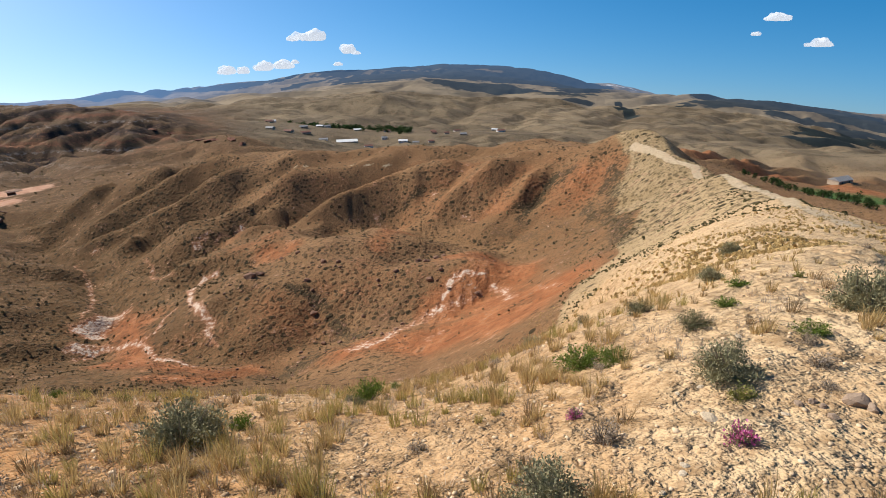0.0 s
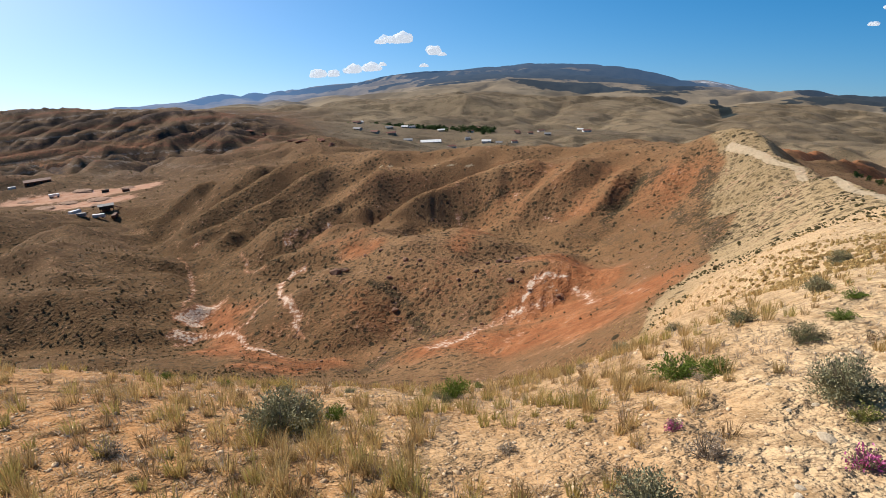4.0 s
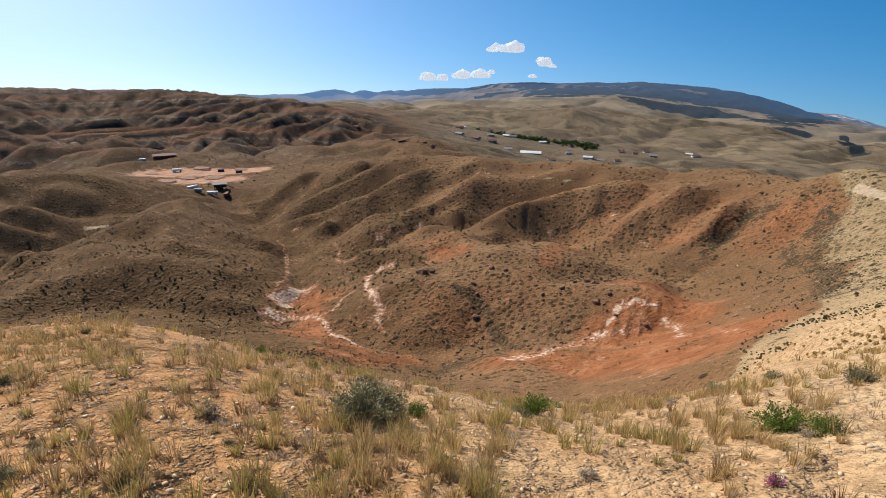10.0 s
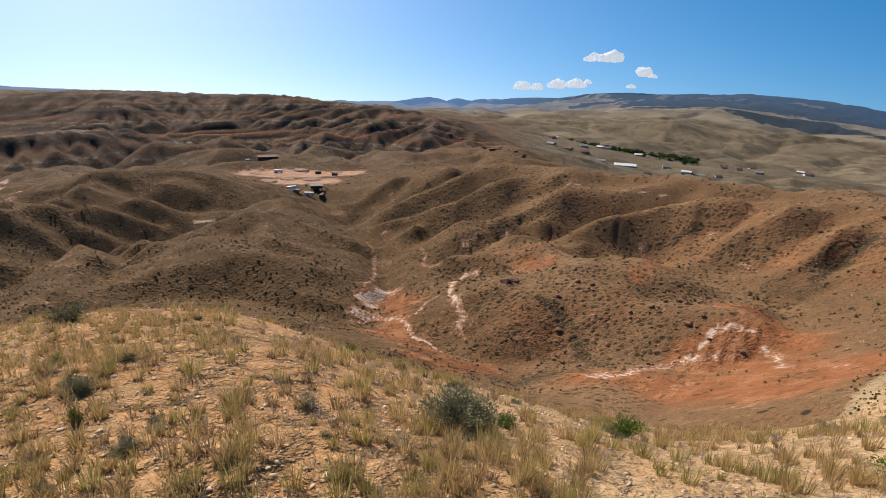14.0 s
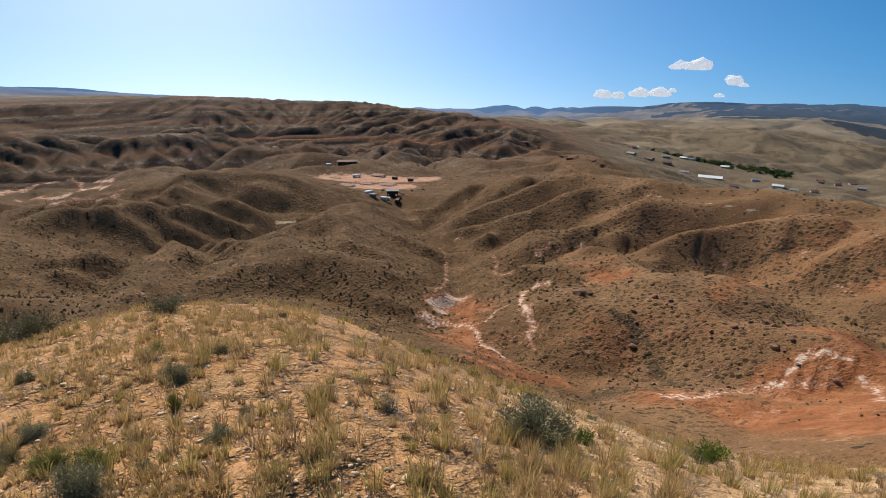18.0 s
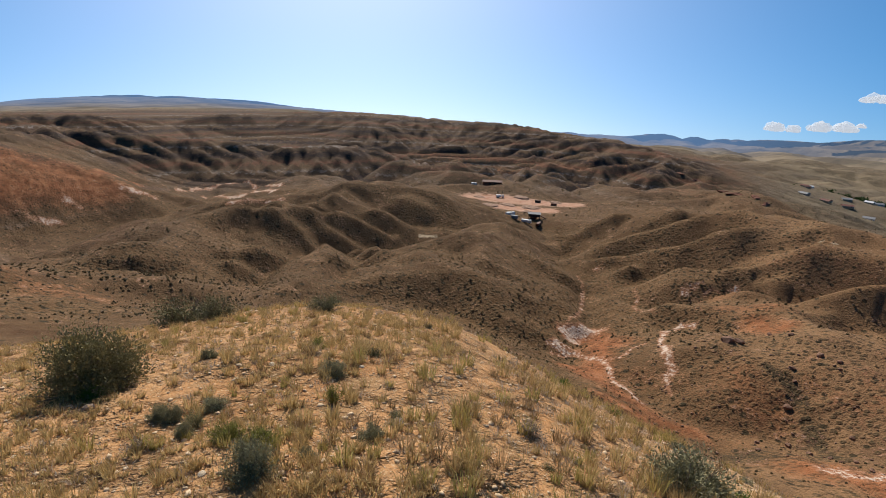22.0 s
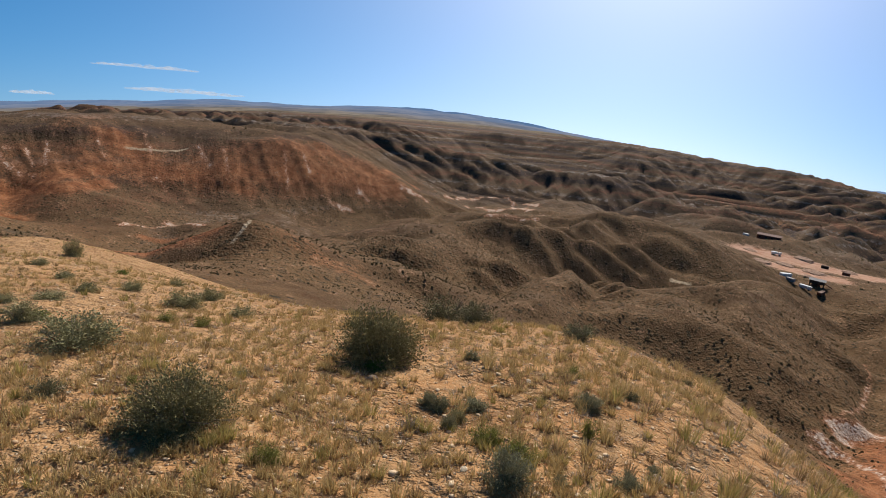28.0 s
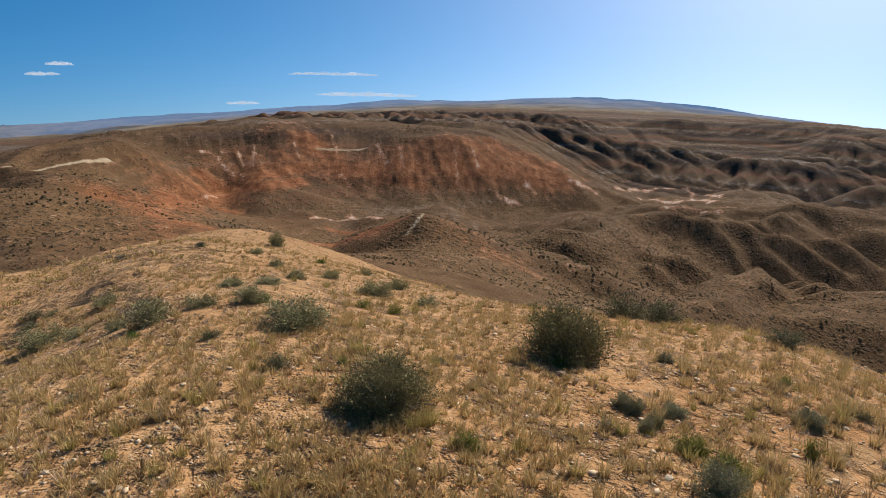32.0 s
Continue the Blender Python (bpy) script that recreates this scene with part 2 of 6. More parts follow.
line('red_slope', (40.5, 195.9, -52.3), (57.4, 187.4, -48.4), (20.1, 207, -52.8), (-2.5, 220, -55.7), (-26.5, 220.4, -59.8), (-51.5, 226.2, -60.9), (-76, 232.9, -64.6), (-105.1, 248.7, -67.3), (-132.6, 260.1, -71.3), (-160, 271, -79.5))
line('lower_slope', (-0.7, 192, -64.4), (-22.6, 198.7, -64.1), (-37.6, 192.4, -65.7), (-55.9, 181.6, -65.3), (-77.4, 189.8, -67.9), (-97.8, 205.9, -71.3), (-111.4, 153.9, -72.3), (-91.8, 131.1, -70.7))
line('cream_slope', (3.8, 7, -1.8), (5.5, 10.1, -2.9), (7.7, 14, -4.3), (10.1, 18.4, -5.8), (16.4, 29.8, -9.5), (26.4, 48.2, -14.9), (40.1, 73.8, -21.4), (3.6, 8.8, -2.9), (5.3, 13, -4.5), (9.9, 24.1, -8.8), (22.8, 55.5, -20.6), (41.4, 101.9, -34.3), (59.5, 148.5, -42.9), (63.5, 179.1, -42.7), (5, 7.5, -1.7), (7.3, 10.7, -2.8), (13.6, 19.7, -5.9), (23.9, 34.5, -10.7), (6.2, 7.9, -1.6), (10.6, 13.3, -3.6))
line('cream_slope', (4.7, 15.3, -6), (12.6, 38, -15.8), (52.2, 113.6, -31.4))
line('ridge_back', (33.2, 40.1, -13.9), (70.6, 84.3, -36.1), (75.3, 99.7, -39.9), (83.7, 124.5, -45.2), (92.7, 165.9, -52.6), (98.4, 218.9, -59.8), (103.9, 270.7, -62.9), (131, 292, -74.3), (152, 259, -77.1), (152.3, 210.7, -74.4))
line('valley_right', (163, 387, -80.2), (260, 541, -116.5), (290, 479, -114.7), (308, 419, -114.1), (227, 423, -108.2), (247, 352, -104.6), (252, 311, -101.7), (381, 587, -147.5), (406, 508, -142))
line('plain', (-142, 1091, -205.5), (-261, 1375, -230.2), (81, 997, -190.6), (-21, 1150, -204.7), (-391, 1448, -233.5), (-90, 895, -182.6), (-6, 850, -172.8), (-150, 602, -130.2), (-88, 593, -126.1), (151, 1039, -197.7), (351, 1458, -254), (481, 1421, -255.3), (571, 1168, -233.1), (-79, 1698, -277.8), (172, 1792, -285.8))
line('foothill', (3, 2200, -296.5), (-252, 2085, -295.9), (312, 2178, -298.5), (553, 1922, -294.8), (786, 1619, -284.5), (828, 1251, -268.7), (34, 2900, -262.5), (-155, 2896, -282.7), (-407, 2972, -302.5), (292, 2785, -318.9), (528, 2648, -307), (794, 2371, -332.5), (949, 2421, -330.5), (1166, 2435, -329), (1175, 2093, -336.8), (1206, 1840, -346.8), (1172, 1496, -325))
crest('mountain', (1130, 3837, -458.4), (964, 4088, -380.6), (757, 4233, -322.5), (497, 4372, -309.8), (220, 4495, -302.6), (-193, 4496, -320.6), (-440, 4478, -331.7), (-696, 4547, -345.2), (-950, 4552, -386.2), (-1279, 4523, -426.9), (-1633, 4460, -459.1), (-2135, 4243, -454.3), (-2409, 4094, -506.3))
line('mountain_foot', (-1105, 3426, -397.8), (-1465, 3179, -390.7), (-828, 3606, -391.5), (-1551, 2799, -372.6))
crest('snow_mountain', (1290, 4623, -475.5), (1430, 4582, -465.2), (1629, 4515, -511.2), (1860, 4425, -574.5), (1913, 4293, -595.1))
crest('forest_ridge', (1514, 2932, -371), (1646, 2860, -380.5), (1831, 2746, -405.4), (2045, 2590, -427.2))
line('left_plain', (-597, 2221, -280.4), (-223, 1584, -229.6), (-279, 1270, -197.8), (-1167, 3194, -363.4), (-1361, 2896, -351.9), (-161, 2194, -247.9))
crest('far_range', (-2959, 3779, -472.8), (-2601, 3975, -474.2), (-2414, 4091, -451.2), (-2108, 4257, -420.6), (-1561, 4486, -439.9), (-1025, 4587, -399.7), (-736, 4591, -376.3))
crest('badland_top', (-1498, 561, -145.9), (-1385, 696, -131.7), (-1271, 796, -120.8), (-1175, 850, -118.2), (-1042, 935, -125.4), (-858, 977, -119.6), (-703, 972, -122), (-558, 948, -118.3), (-441, 898, -122.7), (-335, 814, -125), (-262, 713, -125.1))
line('badland_wall', (-678, 866, -124.4), (-798, 828, -130.3), (-871, 751, -135.2), (-633, 722, -136.9), (-544, 754, -129.7), (-445, 759, -123), (-669, 632, -137.1), (-1004, 658, -157.5), (-1276, 577, -162.6), (-835, 452, -147.7), (-1079, 397, -153.6))
line('badland_foot', (-524, 494, -126), (-582, 457, -122.5), (-414, 638, -125.9), (-323, 621, -118.7), (-389, 444, -115.8), (-587, 382, -125.7), (-640, 284, -121), (-662, 229, -120.1))
line('pit', (-357, 378, -109.4), (-340, 420, -112.8), (-290, 431, -107.8), (-265, 370, -103.8), (-267, 337, -102.6), (-306, 343, -105))
line('red_knob', (-192, 589, -104.3), (-161, 578, -104.8), (-206, 521, -103.5))
line('west_hills', (-342, 277, -85.4), (-350, 250, -83), (-313, 295, -87.8), (-288, 299, -92.7), (-332, 195, -79.3), (-360, 174, -86.6), (-372, 146, -89.3))
crest('west_spur', (-267.8, 111.2, -71.2), (-275, 132, -71.1), (-277, 156, -72.8), (-281, 182, -74.7), (-282, 208, -80.6), (-282, 103, -71.5), (-256.2, 85.1, -68.5), (-306, 93, -76.4))
line('wash', (-485, 188, -108.4), (-507, 237, -113.1), (-459, 139, -100.3), (-570, 187, -116.4))
crest('near_hill', (-200, 224, -70.9), (-169.8, 194.2, -71.2), (-137.5, 164, -68.7), (-114.7, 148.9, -68), (-96.7, 137.4, -69.6), (-84.8, 135.7, -73.3))
line('near_hill_arm', (-203.4, 206.7, -73.5), (-198.2, 186.3, -76), (-203.9, 173.9, -76.8), (-205.6, 159.1, -77.7), (-151.7, 148.1, -68.1), (-154.9, 134.3, -69.8), (-131.6, 125.7, -69.8), (-154.6, 118.9, -69.8))
crest('valley_right_of_hill', (-207, 276, -91.5), (-166.9, 239.6, -84.9), (-141.9, 220.3, -81.8), (-112.1, 191.6, -77.9), (-99.2, 173.7, -77.5), (-88, 147.8, -75.9))
crest('valley_left_of_hill', (-255, 233, -95), (-244, 204, -92), (-237, 184, -90.8), (-230.5, 155.4, -87.1), (-225.2, 125.9, -80.4), (-222.7, 113.7, -78.3), (-206.4, 144.6, -81.2))
line('small_hill', (-195, 125.6, -68.6), (-194, 112, -68.6), (-188.1, 97.7, -68.7), (-179.6, 83.3, -70.6), (-175.7, 111.4, -68.9), (-155.9, 108.7, -67.7), (-156.1, 97.4, -66.9), (-176.5, 121, -72))
crest('small_valley', (-210.6, 115.2, -77.2), (-199.6, 97.1, -75.6), (-190, 84.5, -73.7))
line('low_hills', (-223.2, 76.7, -65.5), (-218.8, 93.7, -66.1), (-214.2, 103.7, -67.8), (-212.3, 112, -72.7), (-200.1, 75.9, -66.5), (-168.8, 56.4, -59.8), (-166.1, 69.5, -62), (-163.9, 74.5, -64.1), (-230.1, 68.3, -68.7))
line('cone_hills', (-257.2, 50.1, -72.2), (-245.7, 68.4, -69.6), (-230, 84.3, -67), (-213.4, 98.4, -65.4), (-195.4, 105.3, -66.6), (-183.9, 47.9, -59.6), (-178, 66.3, -61.8), (-160.5, 69.8, -61.3), (-142.4, 47.2, -55.5), (-165.6, 82.4, -65.6), (-270.8, 124.3, -79.1), (-302, 100, -81.9), (-294, 57, -79.3))
line('cone_valley', (-283, 33.7, -80), (-269.8, 10.5, -75), (-257.5, -36.1, -75.9), (-243.2, -57.9, -70.1), (-323, 68, -87.9))
line('painted_mound', (-298.8, -26.9, -78.1), (-294, -58, -77.2), (-284.6, -14.4, -78), (-272.4, -38.1, -77.6))
line('cliff_wash', (-482, 196, -106.1), (-473, 240, -105.9), (-470, 138, -97), (-517, 304, -110.3))
line('mesa', (-741, -168, -71.6), (-799, -32, -79.3), (-736, 75, -78), (-1214, 296, -108.8), (-1374, 601, -126.5), (-1781, 264, -146.7), (-2398, -96, -205.9), (-777, 191, -90.1), (-744, 294, -102.3), (-835, 452, -105.1), (-671, 435, -109.3), (-988, 681, -112.9))
line('mesa_far', (-2968, 438, -223.7), (-2841, 963, -223), (-2775, -370, -248), (-2470, 1319, -208.5), (-2477, -790, -267.5))
crest('west_range', (-3768, 2892, -408.4), (-3864, 2762, -377.7), (-4012, 2543, -363.3), (-4113, 2275, -335.3), (-4187, 2022, -299.5), (-4293, 1654, -274.8), (-4431, 1237, -255.5), (-4556, 928, -281.5), (-4672, 512, -322.1), (-4796, -192, -334.7), (-4769, -545, -369.4), (-4668, -880, -384.5), (-4428, -1245, -416), (-4229, -1539, -418.5), (-4044, -1733, -426.7), (-3766, -1860, -442.4), (-3636, -2102, -485.4), (-3417, -2265, -517.4))
crest('south_ridge', (-248, -169, -46.3), (-261, -167, -46.7), (-302, -156, -45.8), (-326, -153, -45), (-275, -163, -46))
line('south_slope', (-178.8, -100.2, -34.3), (-163.2, -85, -39), (-165.5, -70.8, -41.9), (-151.7, -50.8, -41.9), (-108.6, -71.5, -29.9), (-70.3, -47.7, -23.1), (-140.2, -96.2, -31.5), (-217.3, -101.9, -43.9), (-85.8, -51.4, -26.7))
line('south_far', (-583, -388, -97.1), (-778, -452, -114.8), (-1160, -586, -152.4), (-1350, -859, -210.3))
line('hilltop', (-40.1, -12.5, -10), (-37.1, -14.8, -9.7), (-34.2, -16.7, -9.5), (-29.1, -17.6, -8.8), (-35.2, -7.6, -9.2), (-26.7, -3.7, -8), (-24.6, -17.1, -7.9))
# spurs and side valleys of the slopes
crest('side_valley', (-151.1, 298.4, -66.7), (-165.1, 290.7, -74.3), (-176.5, 284.2, -83.9), (-186.3, 278.5, -91.6))
crest('spur', (-135.7, 288, -60.6), (-148.7, 280, -67.3), (-159, 273.1, -75.4), (-171.7, 270.5, -83.1), (-172.1, 254.5, -85.5))
crest('spur', (-114, 275.6, -59), (-121.3, 265.8, -62.9), (-130.5, 255.3, -69.4), (-140.6, 250.7, -74.9), (-150.1, 242.3, -80.4), (-148.9, 228, -79.8))
crest('side_valley', (-118.8, 277.3, -65.9), (-127, 266.9, -70.6), (-140.7, 262.1, -77.4), (-153.3, 260.9, -83.8), (-160.1, 255.1, -88.5))
crest('spur', (-89.1, 262.1, -57.4), (-96.9, 251.9, -61.4), (-106.4, 240.1, -67.7), (-116.6, 237.7, -71.6), (-130.1, 235.9, -75.6), (-140.2, 230.3, -78.9))
crest('side_valley', (-89.4, 262.2, -63.9), (-97.8, 253.3, -67.7), (-106.2, 245.5, -72.3), (-119.5, 242.9, -77), (-130.3, 240.7, -80.9), (-142.3, 237.7, -85.2))
crest('spur', (-61.4, 225.4, -59.4), (-70.2, 218.8, -61.7), (-80.2, 212.8, -63.9), (-97.5, 224.7, -69.8), (-110.1, 226.1, -73.8), (-119.6, 217.9, -76.7))
crest('side_valley', (-67.5, 225.2, -67.1), (-82.7, 225.9, -70.7), (-92.4, 224.2, -74.3), (-108.9, 225.2, -80.4), (-123, 226, -82.8))
crest('spur', (-57.2, 205.6, -61.9), (-67.7, 203.5, -62.9), (-78.6, 202.3, -64.3), (-85.3, 198.6, -65.9), (-92.4, 196.1, -68.3))
crest('side_valley', (-54, 210.1, -66.7), (-64.7, 207.8, -67.8), (-72.1, 202.4, -68.9), (-75.5, 192.9, -70), (-84.8, 193.7, -72.1), (-94.1, 196.1, -74.3))
crest('spur', (-40.9, 190.3, -62.8), (-46.6, 180.9, -62.1), (-52.7, 174.9, -62.1), (-60.4, 174.4, -63.3), (-69.5, 177.3, -65.4), (-76.8, 177.4, -67.7), (-81.2, 172.8, -70))
crest('side_valley', (-54.1, 166.6, -66), (-66.3, 168.4, -69.1), (-75.2, 170.2, -72.2), (-89.9, 180.3, -75.7))
crest('spur', (-105, 187.5, -74.8), (-96.1, 172.6, -74.9), (-84.7, 156, -73.2), (-71.7, 135, -67.2))
crest('spur', (-48, 142.2, -60.1), (-56.4, 147.2, -61.5), (-55.8, 135.9, -61.8), (-49.2, 127.4, -62.2))
crest('spur', (-171.7, 206.3, -70), (-153.3, 199, -72), (-135.9, 199.3, -74.7), (-120.7, 189.6, -74.5))
crest('side_valley', (-175.8, 193.5, -73.2), (-150.1, 190.1, -75), (-128.3, 193.9, -79.4), (-119.2, 190.1, -79.7))
crest('spur', (-179.5, 180.6, -69.3), (-142.9, 163.7, -66.4), (-123.6, 163.9, -68.9), (-111.3, 167.4, -72.5), (-98.6, 155.1, -71.7))
crest('side_valley', (-168.7, 162.8, -71.2), (-139, 155.3, -69.1), (-117.8, 154.8, -71.1), (-103.5, 158.9, -75.6))
crest('spur', (-148.2, 141.7, -67.5), (-123.6, 139.2, -66.3), (-105.8, 135.6, -66.7), (-94, 138, -69.5))
crest('side_valley', (-125.9, 122.9, -69.7), (-106.6, 121.5, -68.3), (-95, 124.3, -69.8), (-89, 133.2, -72.8))
crest('spur', (27.6, 212.9, -45.7), (17.5, 211.2, -49.4), (12, 205.3, -54.3), (4.6, 202, -57.9), (-2.7, 196.6, -60.7), (-11.5, 187.4, -61.8), (-18.8, 169.6, -59.6), (-25.5, 157.7, -58))
crest('side_valley', (20.3, 224, -49.7), (8.5, 222.8, -53.8), (-1.5, 219.4, -58.3), (-8.1, 210.7, -62.8), (-18.5, 202.8, -66), (-29.4, 193.5, -67.9))
crest('spur', (8, 223.8, -48.1), (-4, 220.8, -52.9), (-14.2, 217.9, -56), (-23.6, 209.2, -59.6), (-34.7, 200.4, -62), (-43.1, 191.1, -62.8))
crest('side_valley', (-4.5, 234.8, -52.9), (-15.3, 232.5, -56.4), (-27.8, 225.5, -61), (-39.7, 216, -64.8), (-49.3, 208.9, -66.7))
crest('spur', (-13.1, 230, -51.3), (-25.8, 225.5, -55.2), (-35.8, 218.5, -58.5), (-45.1, 209.9, -60.9), (-52.1, 198.5, -62.3))
crest('side_valley', (-27.8, 242.3, -55.8), (-38.6, 235.4, -59.5), (-49.4, 230, -62.5), (-59.4, 221.9, -65.7), (-65.5, 219.8, -66.9))
crest('spur', (-39.1, 237.9, -53.4), (-49.7, 231.5, -56.7), (-57.2, 222.8, -59.6), (-64.3, 216.3, -61.6))
crest('side_valley', (-57.4, 254.9, -58.9), (-67.6, 243.7, -63.1), (-75.1, 235.7, -66.5))
crest('side_valley', (34.5, 212.7, -49.1), (25.2, 208.1, -53.3), (17.9, 203, -58.3), (13.4, 199.6, -61.6))
crest('spur', (39.8, 201.6, -47.2), (35, 194.1, -52.3), (28.8, 187.8, -56.8), (22.7, 182.5, -59.2))
crest('side_valley', (46.1, 201.6, -49.4), (41.4, 195.5, -53.6), (37.3, 190.7, -57.1))
crest('spur', (53.4, 195.8, -45), (46.4, 190.2, -49.9), (41.1, 184.3, -53.9), (35.7, 178.6, -56.8))
crest('side_valley', (61.9, 191.5, -45.8), (54.7, 183.7, -51.9), (49, 175.5, -56.5))
crest('spur', (2.4, 166.2, -60.3), (-7.8, 158.5, -59.3), (-16.4, 150.2, -59.5), (-21.2, 141.1, -59.5), (-23.6, 131.5, -60))
crest('side_valley', (-42.1, 144, -62.6), (-33.5, 138.1, -62), (-26.6, 130.8, -62.3), (-21.5, 122, -62.7), (-17.6, 111.2, -61.6))
crest('spur', (-142, 136.9, -66.2), (-158.5, 139.6, -67), (-167.3, 135.7, -68.1), (-163.7, 124.2, -68.2), (-148.5, 108.1, -64.9))
crest('side_valley', (-161.3, 165.2, -71.2), (-180.4, 162.2, -73.8), (-196.2, 158, -77.4), (-184.7, 135.5, -73.5))
crest('spur', (-182.8, 112.7, -64.8), (-185.1, 120.5, -66), (-179.8, 107.8, -64.4), (-175.9, 96.6, -65.2), (-150.6, 74.8, -58.6))
crest('spur', (-187.2, 121.9, -66.8), (-177, 122.6, -69.5), (-160.9, 115.4, -67.4))
crest('side_valley', (-234.3, 170.6, -91.1), (-179.4, 124.6, -73.6), (-160.2, 108.5, -70.4))
crest('spur', (-207.2, 86, -65.9), (-209.5, 93.9, -66), (-210.4, 101.5, -66.8), (-213.1, 112.1, -71.2), (-180.4, 102.3, -64.3))
crest('side_valley', (-262.9, 109, -73.9), (-243, 107.1, -75.6), (-246.6, 123.2, -79.8), (-237.3, 136, -84), (-242.2, 152, -86.2))
crest('spur', (-273.3, 126.7, -65.2), (-271.8, 135.2, -65.1), (-262.7, 136.9, -67.9), (-254, 143.6, -71.2), (-244.9, 147.6, -75.4), (-185, 118.8, -62.4), (-176.3, 117.7, -64.2))
crest('spur', (-262.5, 168.5, -71), (-259.1, 180.8, -75.7), (-253.6, 192.2, -81.9), (-247, 200.5, -85.9))
crest('side_valley', (-301.3, 177, -82), (-261.4, 166.4, -79.1), (-250.8, 173, -86.1), (-244.6, 177.2, -90.3))
crest('spur', (-308.3, 228.9, -76.2), (-286.6, 231, -80.3), (-269.1, 233.8, -86))
crest('side_valley', (-304.7, 217.3, -82.5), (-281.4, 217.9, -86.1), (-272.2, 229.4, -92))
crest('spur', (-321.9, 252.2, -77.4), (-305.3, 274.6, -81.1), (-288.1, 287.9, -85.6))
crest('side_valley', (-345.5, 153.4, -87.7), (-270.9, 133, -74.2), (-255.1, 135.3, -79.4), (-241.8, 134.1, -82.8))
crest('spur', (-553, 420.8, -116), (-557.9, 439.6, -116.1), (-548.1, 479, -117.3), (-508.8, 484.9, -117.4), (-377.6, 385.3, -102.9))
crest('spur', (-522.5, 480.8, -117.6), (-521.2, 524.4, -119.4), (-426.7, 478.1, -112.4), (-344.6, 415.6, -105))
crest('side_valley', (-484.5, 314.3, -110.6), (-531.5, 395.7, -123.8), (-437.3, 386.3, -115.2), (-407.1, 418.7, -117.1))
crest('spur', (-268.6, 145.5, -66.8), (-270.8, 160.1, -67.4), (-292.6, 192.3, -72.1), (-314.2, 233.5, -76.3))
crest('spur', (-205.2, 55.9, -61.1), (-223.5, 76.9, -63.7), (-213.3, 89.7, -64.8), (-235.3, 120.1, -76.5), (-183.6, 104.3, -64.8))
crest('spur', (-160, 51.2, -55.6), (-170.4, 69.4, -60.9), (-158.6, 75.7, -61.5))
crest('side_valley', (-204.7, 51.9, -65), (-202.1, 66.3, -66.4), (-210.3, 89.5, -70.6), (-209, 105.7, -75.6))
crest('side_valley', (-267.1, 117.2, -75.7), (-255.4, 135.4, -80.3), (-246.1, 148.8, -85.1))
crest('spur', (-315.1, 163.1, -77), (-256.3, 157.1, -73.8), (-246.3, 169.6, -81.3), (-182.4, 136.5, -67))
crest('side_valley', (-328, 160.3, -86.1), (-260.7, 149, -78.5), (-245.6, 158, -86.9))
crest('spur', (-318.5, 208.9, -74.8), (-267.3, 199.8, -78.9), (-250.9, 209.7, -87.7))
crest('side_valley', (-338.6, 208.3, -83.7), (-274.1, 192.8, -81.6), (-255.2, 199.3, -91.9))
crest('cliff_edge', (-370.4, -160, -55), (-401.6, -149.3, -47.8), (-433.7, -145.7, -49.5), (-432.6, -122.2, -47.6), (-432.6, -106.6, -46.1), (-458.3, -92.2, -48), (-469.5, -68.8, -49.3), (-471.5, -54, -51), (-447.7, -40.9, -57.9), (-438.9, -23.7, -54.8), (-439.5, 1, -53), (-434, 21.6, -52.2), (-447.8, 39.4, -54.9), (-455.9, 57.8, -57.4), (-468.1, 78, -65.4), (-463.7, 100.8, -73.7), (-456.9, 128.1, -85.1))
crest('cliff_base', (-301, -131.5, -71.6), (-331.2, -123.5, -77.2), (-357, -116.3, -77.6), (-353, -98.5, -72), (-349.4, -84.7, -74.1), (-383.3, -74.7, -74.2), (-380.8, -60.1, -76.8), (-363.5, -47.2, -81.8), (-366, -19.4, -85.4), (-366.5, 2, -86.2), (-361.2, 16.2, -85.2), (-373.5, 39.3, -95.8), (-385.3, 63.7, -96.6), (-394.6, 89.3, -99.8), (-407.2, 116.5, -96.3))
crest('plateau', (-512.4, -172, -55.5), (-560, -153, -58.3), (-588.7, -118.4, -58.9), (-578.1, -52.8, -58.1), (-540.5, 1, -59.5), (-536.3, 67.6, -62.2), (-609.1, 118.4, -74.3))
crest('plateau_back', (-812.6, -251, -84.4), (-885.8, -162, -86.3), (-848.3, -61.9, -80.7), (-780.4, 15.8, -75.1), (-715, 89.4, -73.4), (-742.3, 165.8, -87.2))
crest('track_crest', (65.4, 195.9, -35.2), (69.6, 171.9, -34.6), (60.1, 127, -29.1), (51.6, 94.3, -23.7), (44.6, 71.7, -19.4), (38.1, 54.5, -16), (30.9, 39.8, -12.4), (27.1, 32.6, -10.4))
crest('track_back', (81.7, 172.1, -40.7), (72.5, 131.9, -34.9), (63.9, 102.1, -29.7), (55, 78, -24.7), (46.6, 59.4, -20.4))
crest('rim', (-184.9, 274, -78.5), (-172.8, 275.9, -68.1), (-156.7, 277.3, -59), (-131.5, 279.1, -58.4), (-104.5, 273.2, -57), (-78.3, 263.2, -55.2), (-54.7, 254.7, -54.6), (-38.3, 247.6, -54.1), (-21.2, 245.6, -53.6), (-4.8, 242.5, -51.7), (12.7, 236.2, -50.2), (29.6, 228.6, -48.4), (44.5, 220, -45.9))
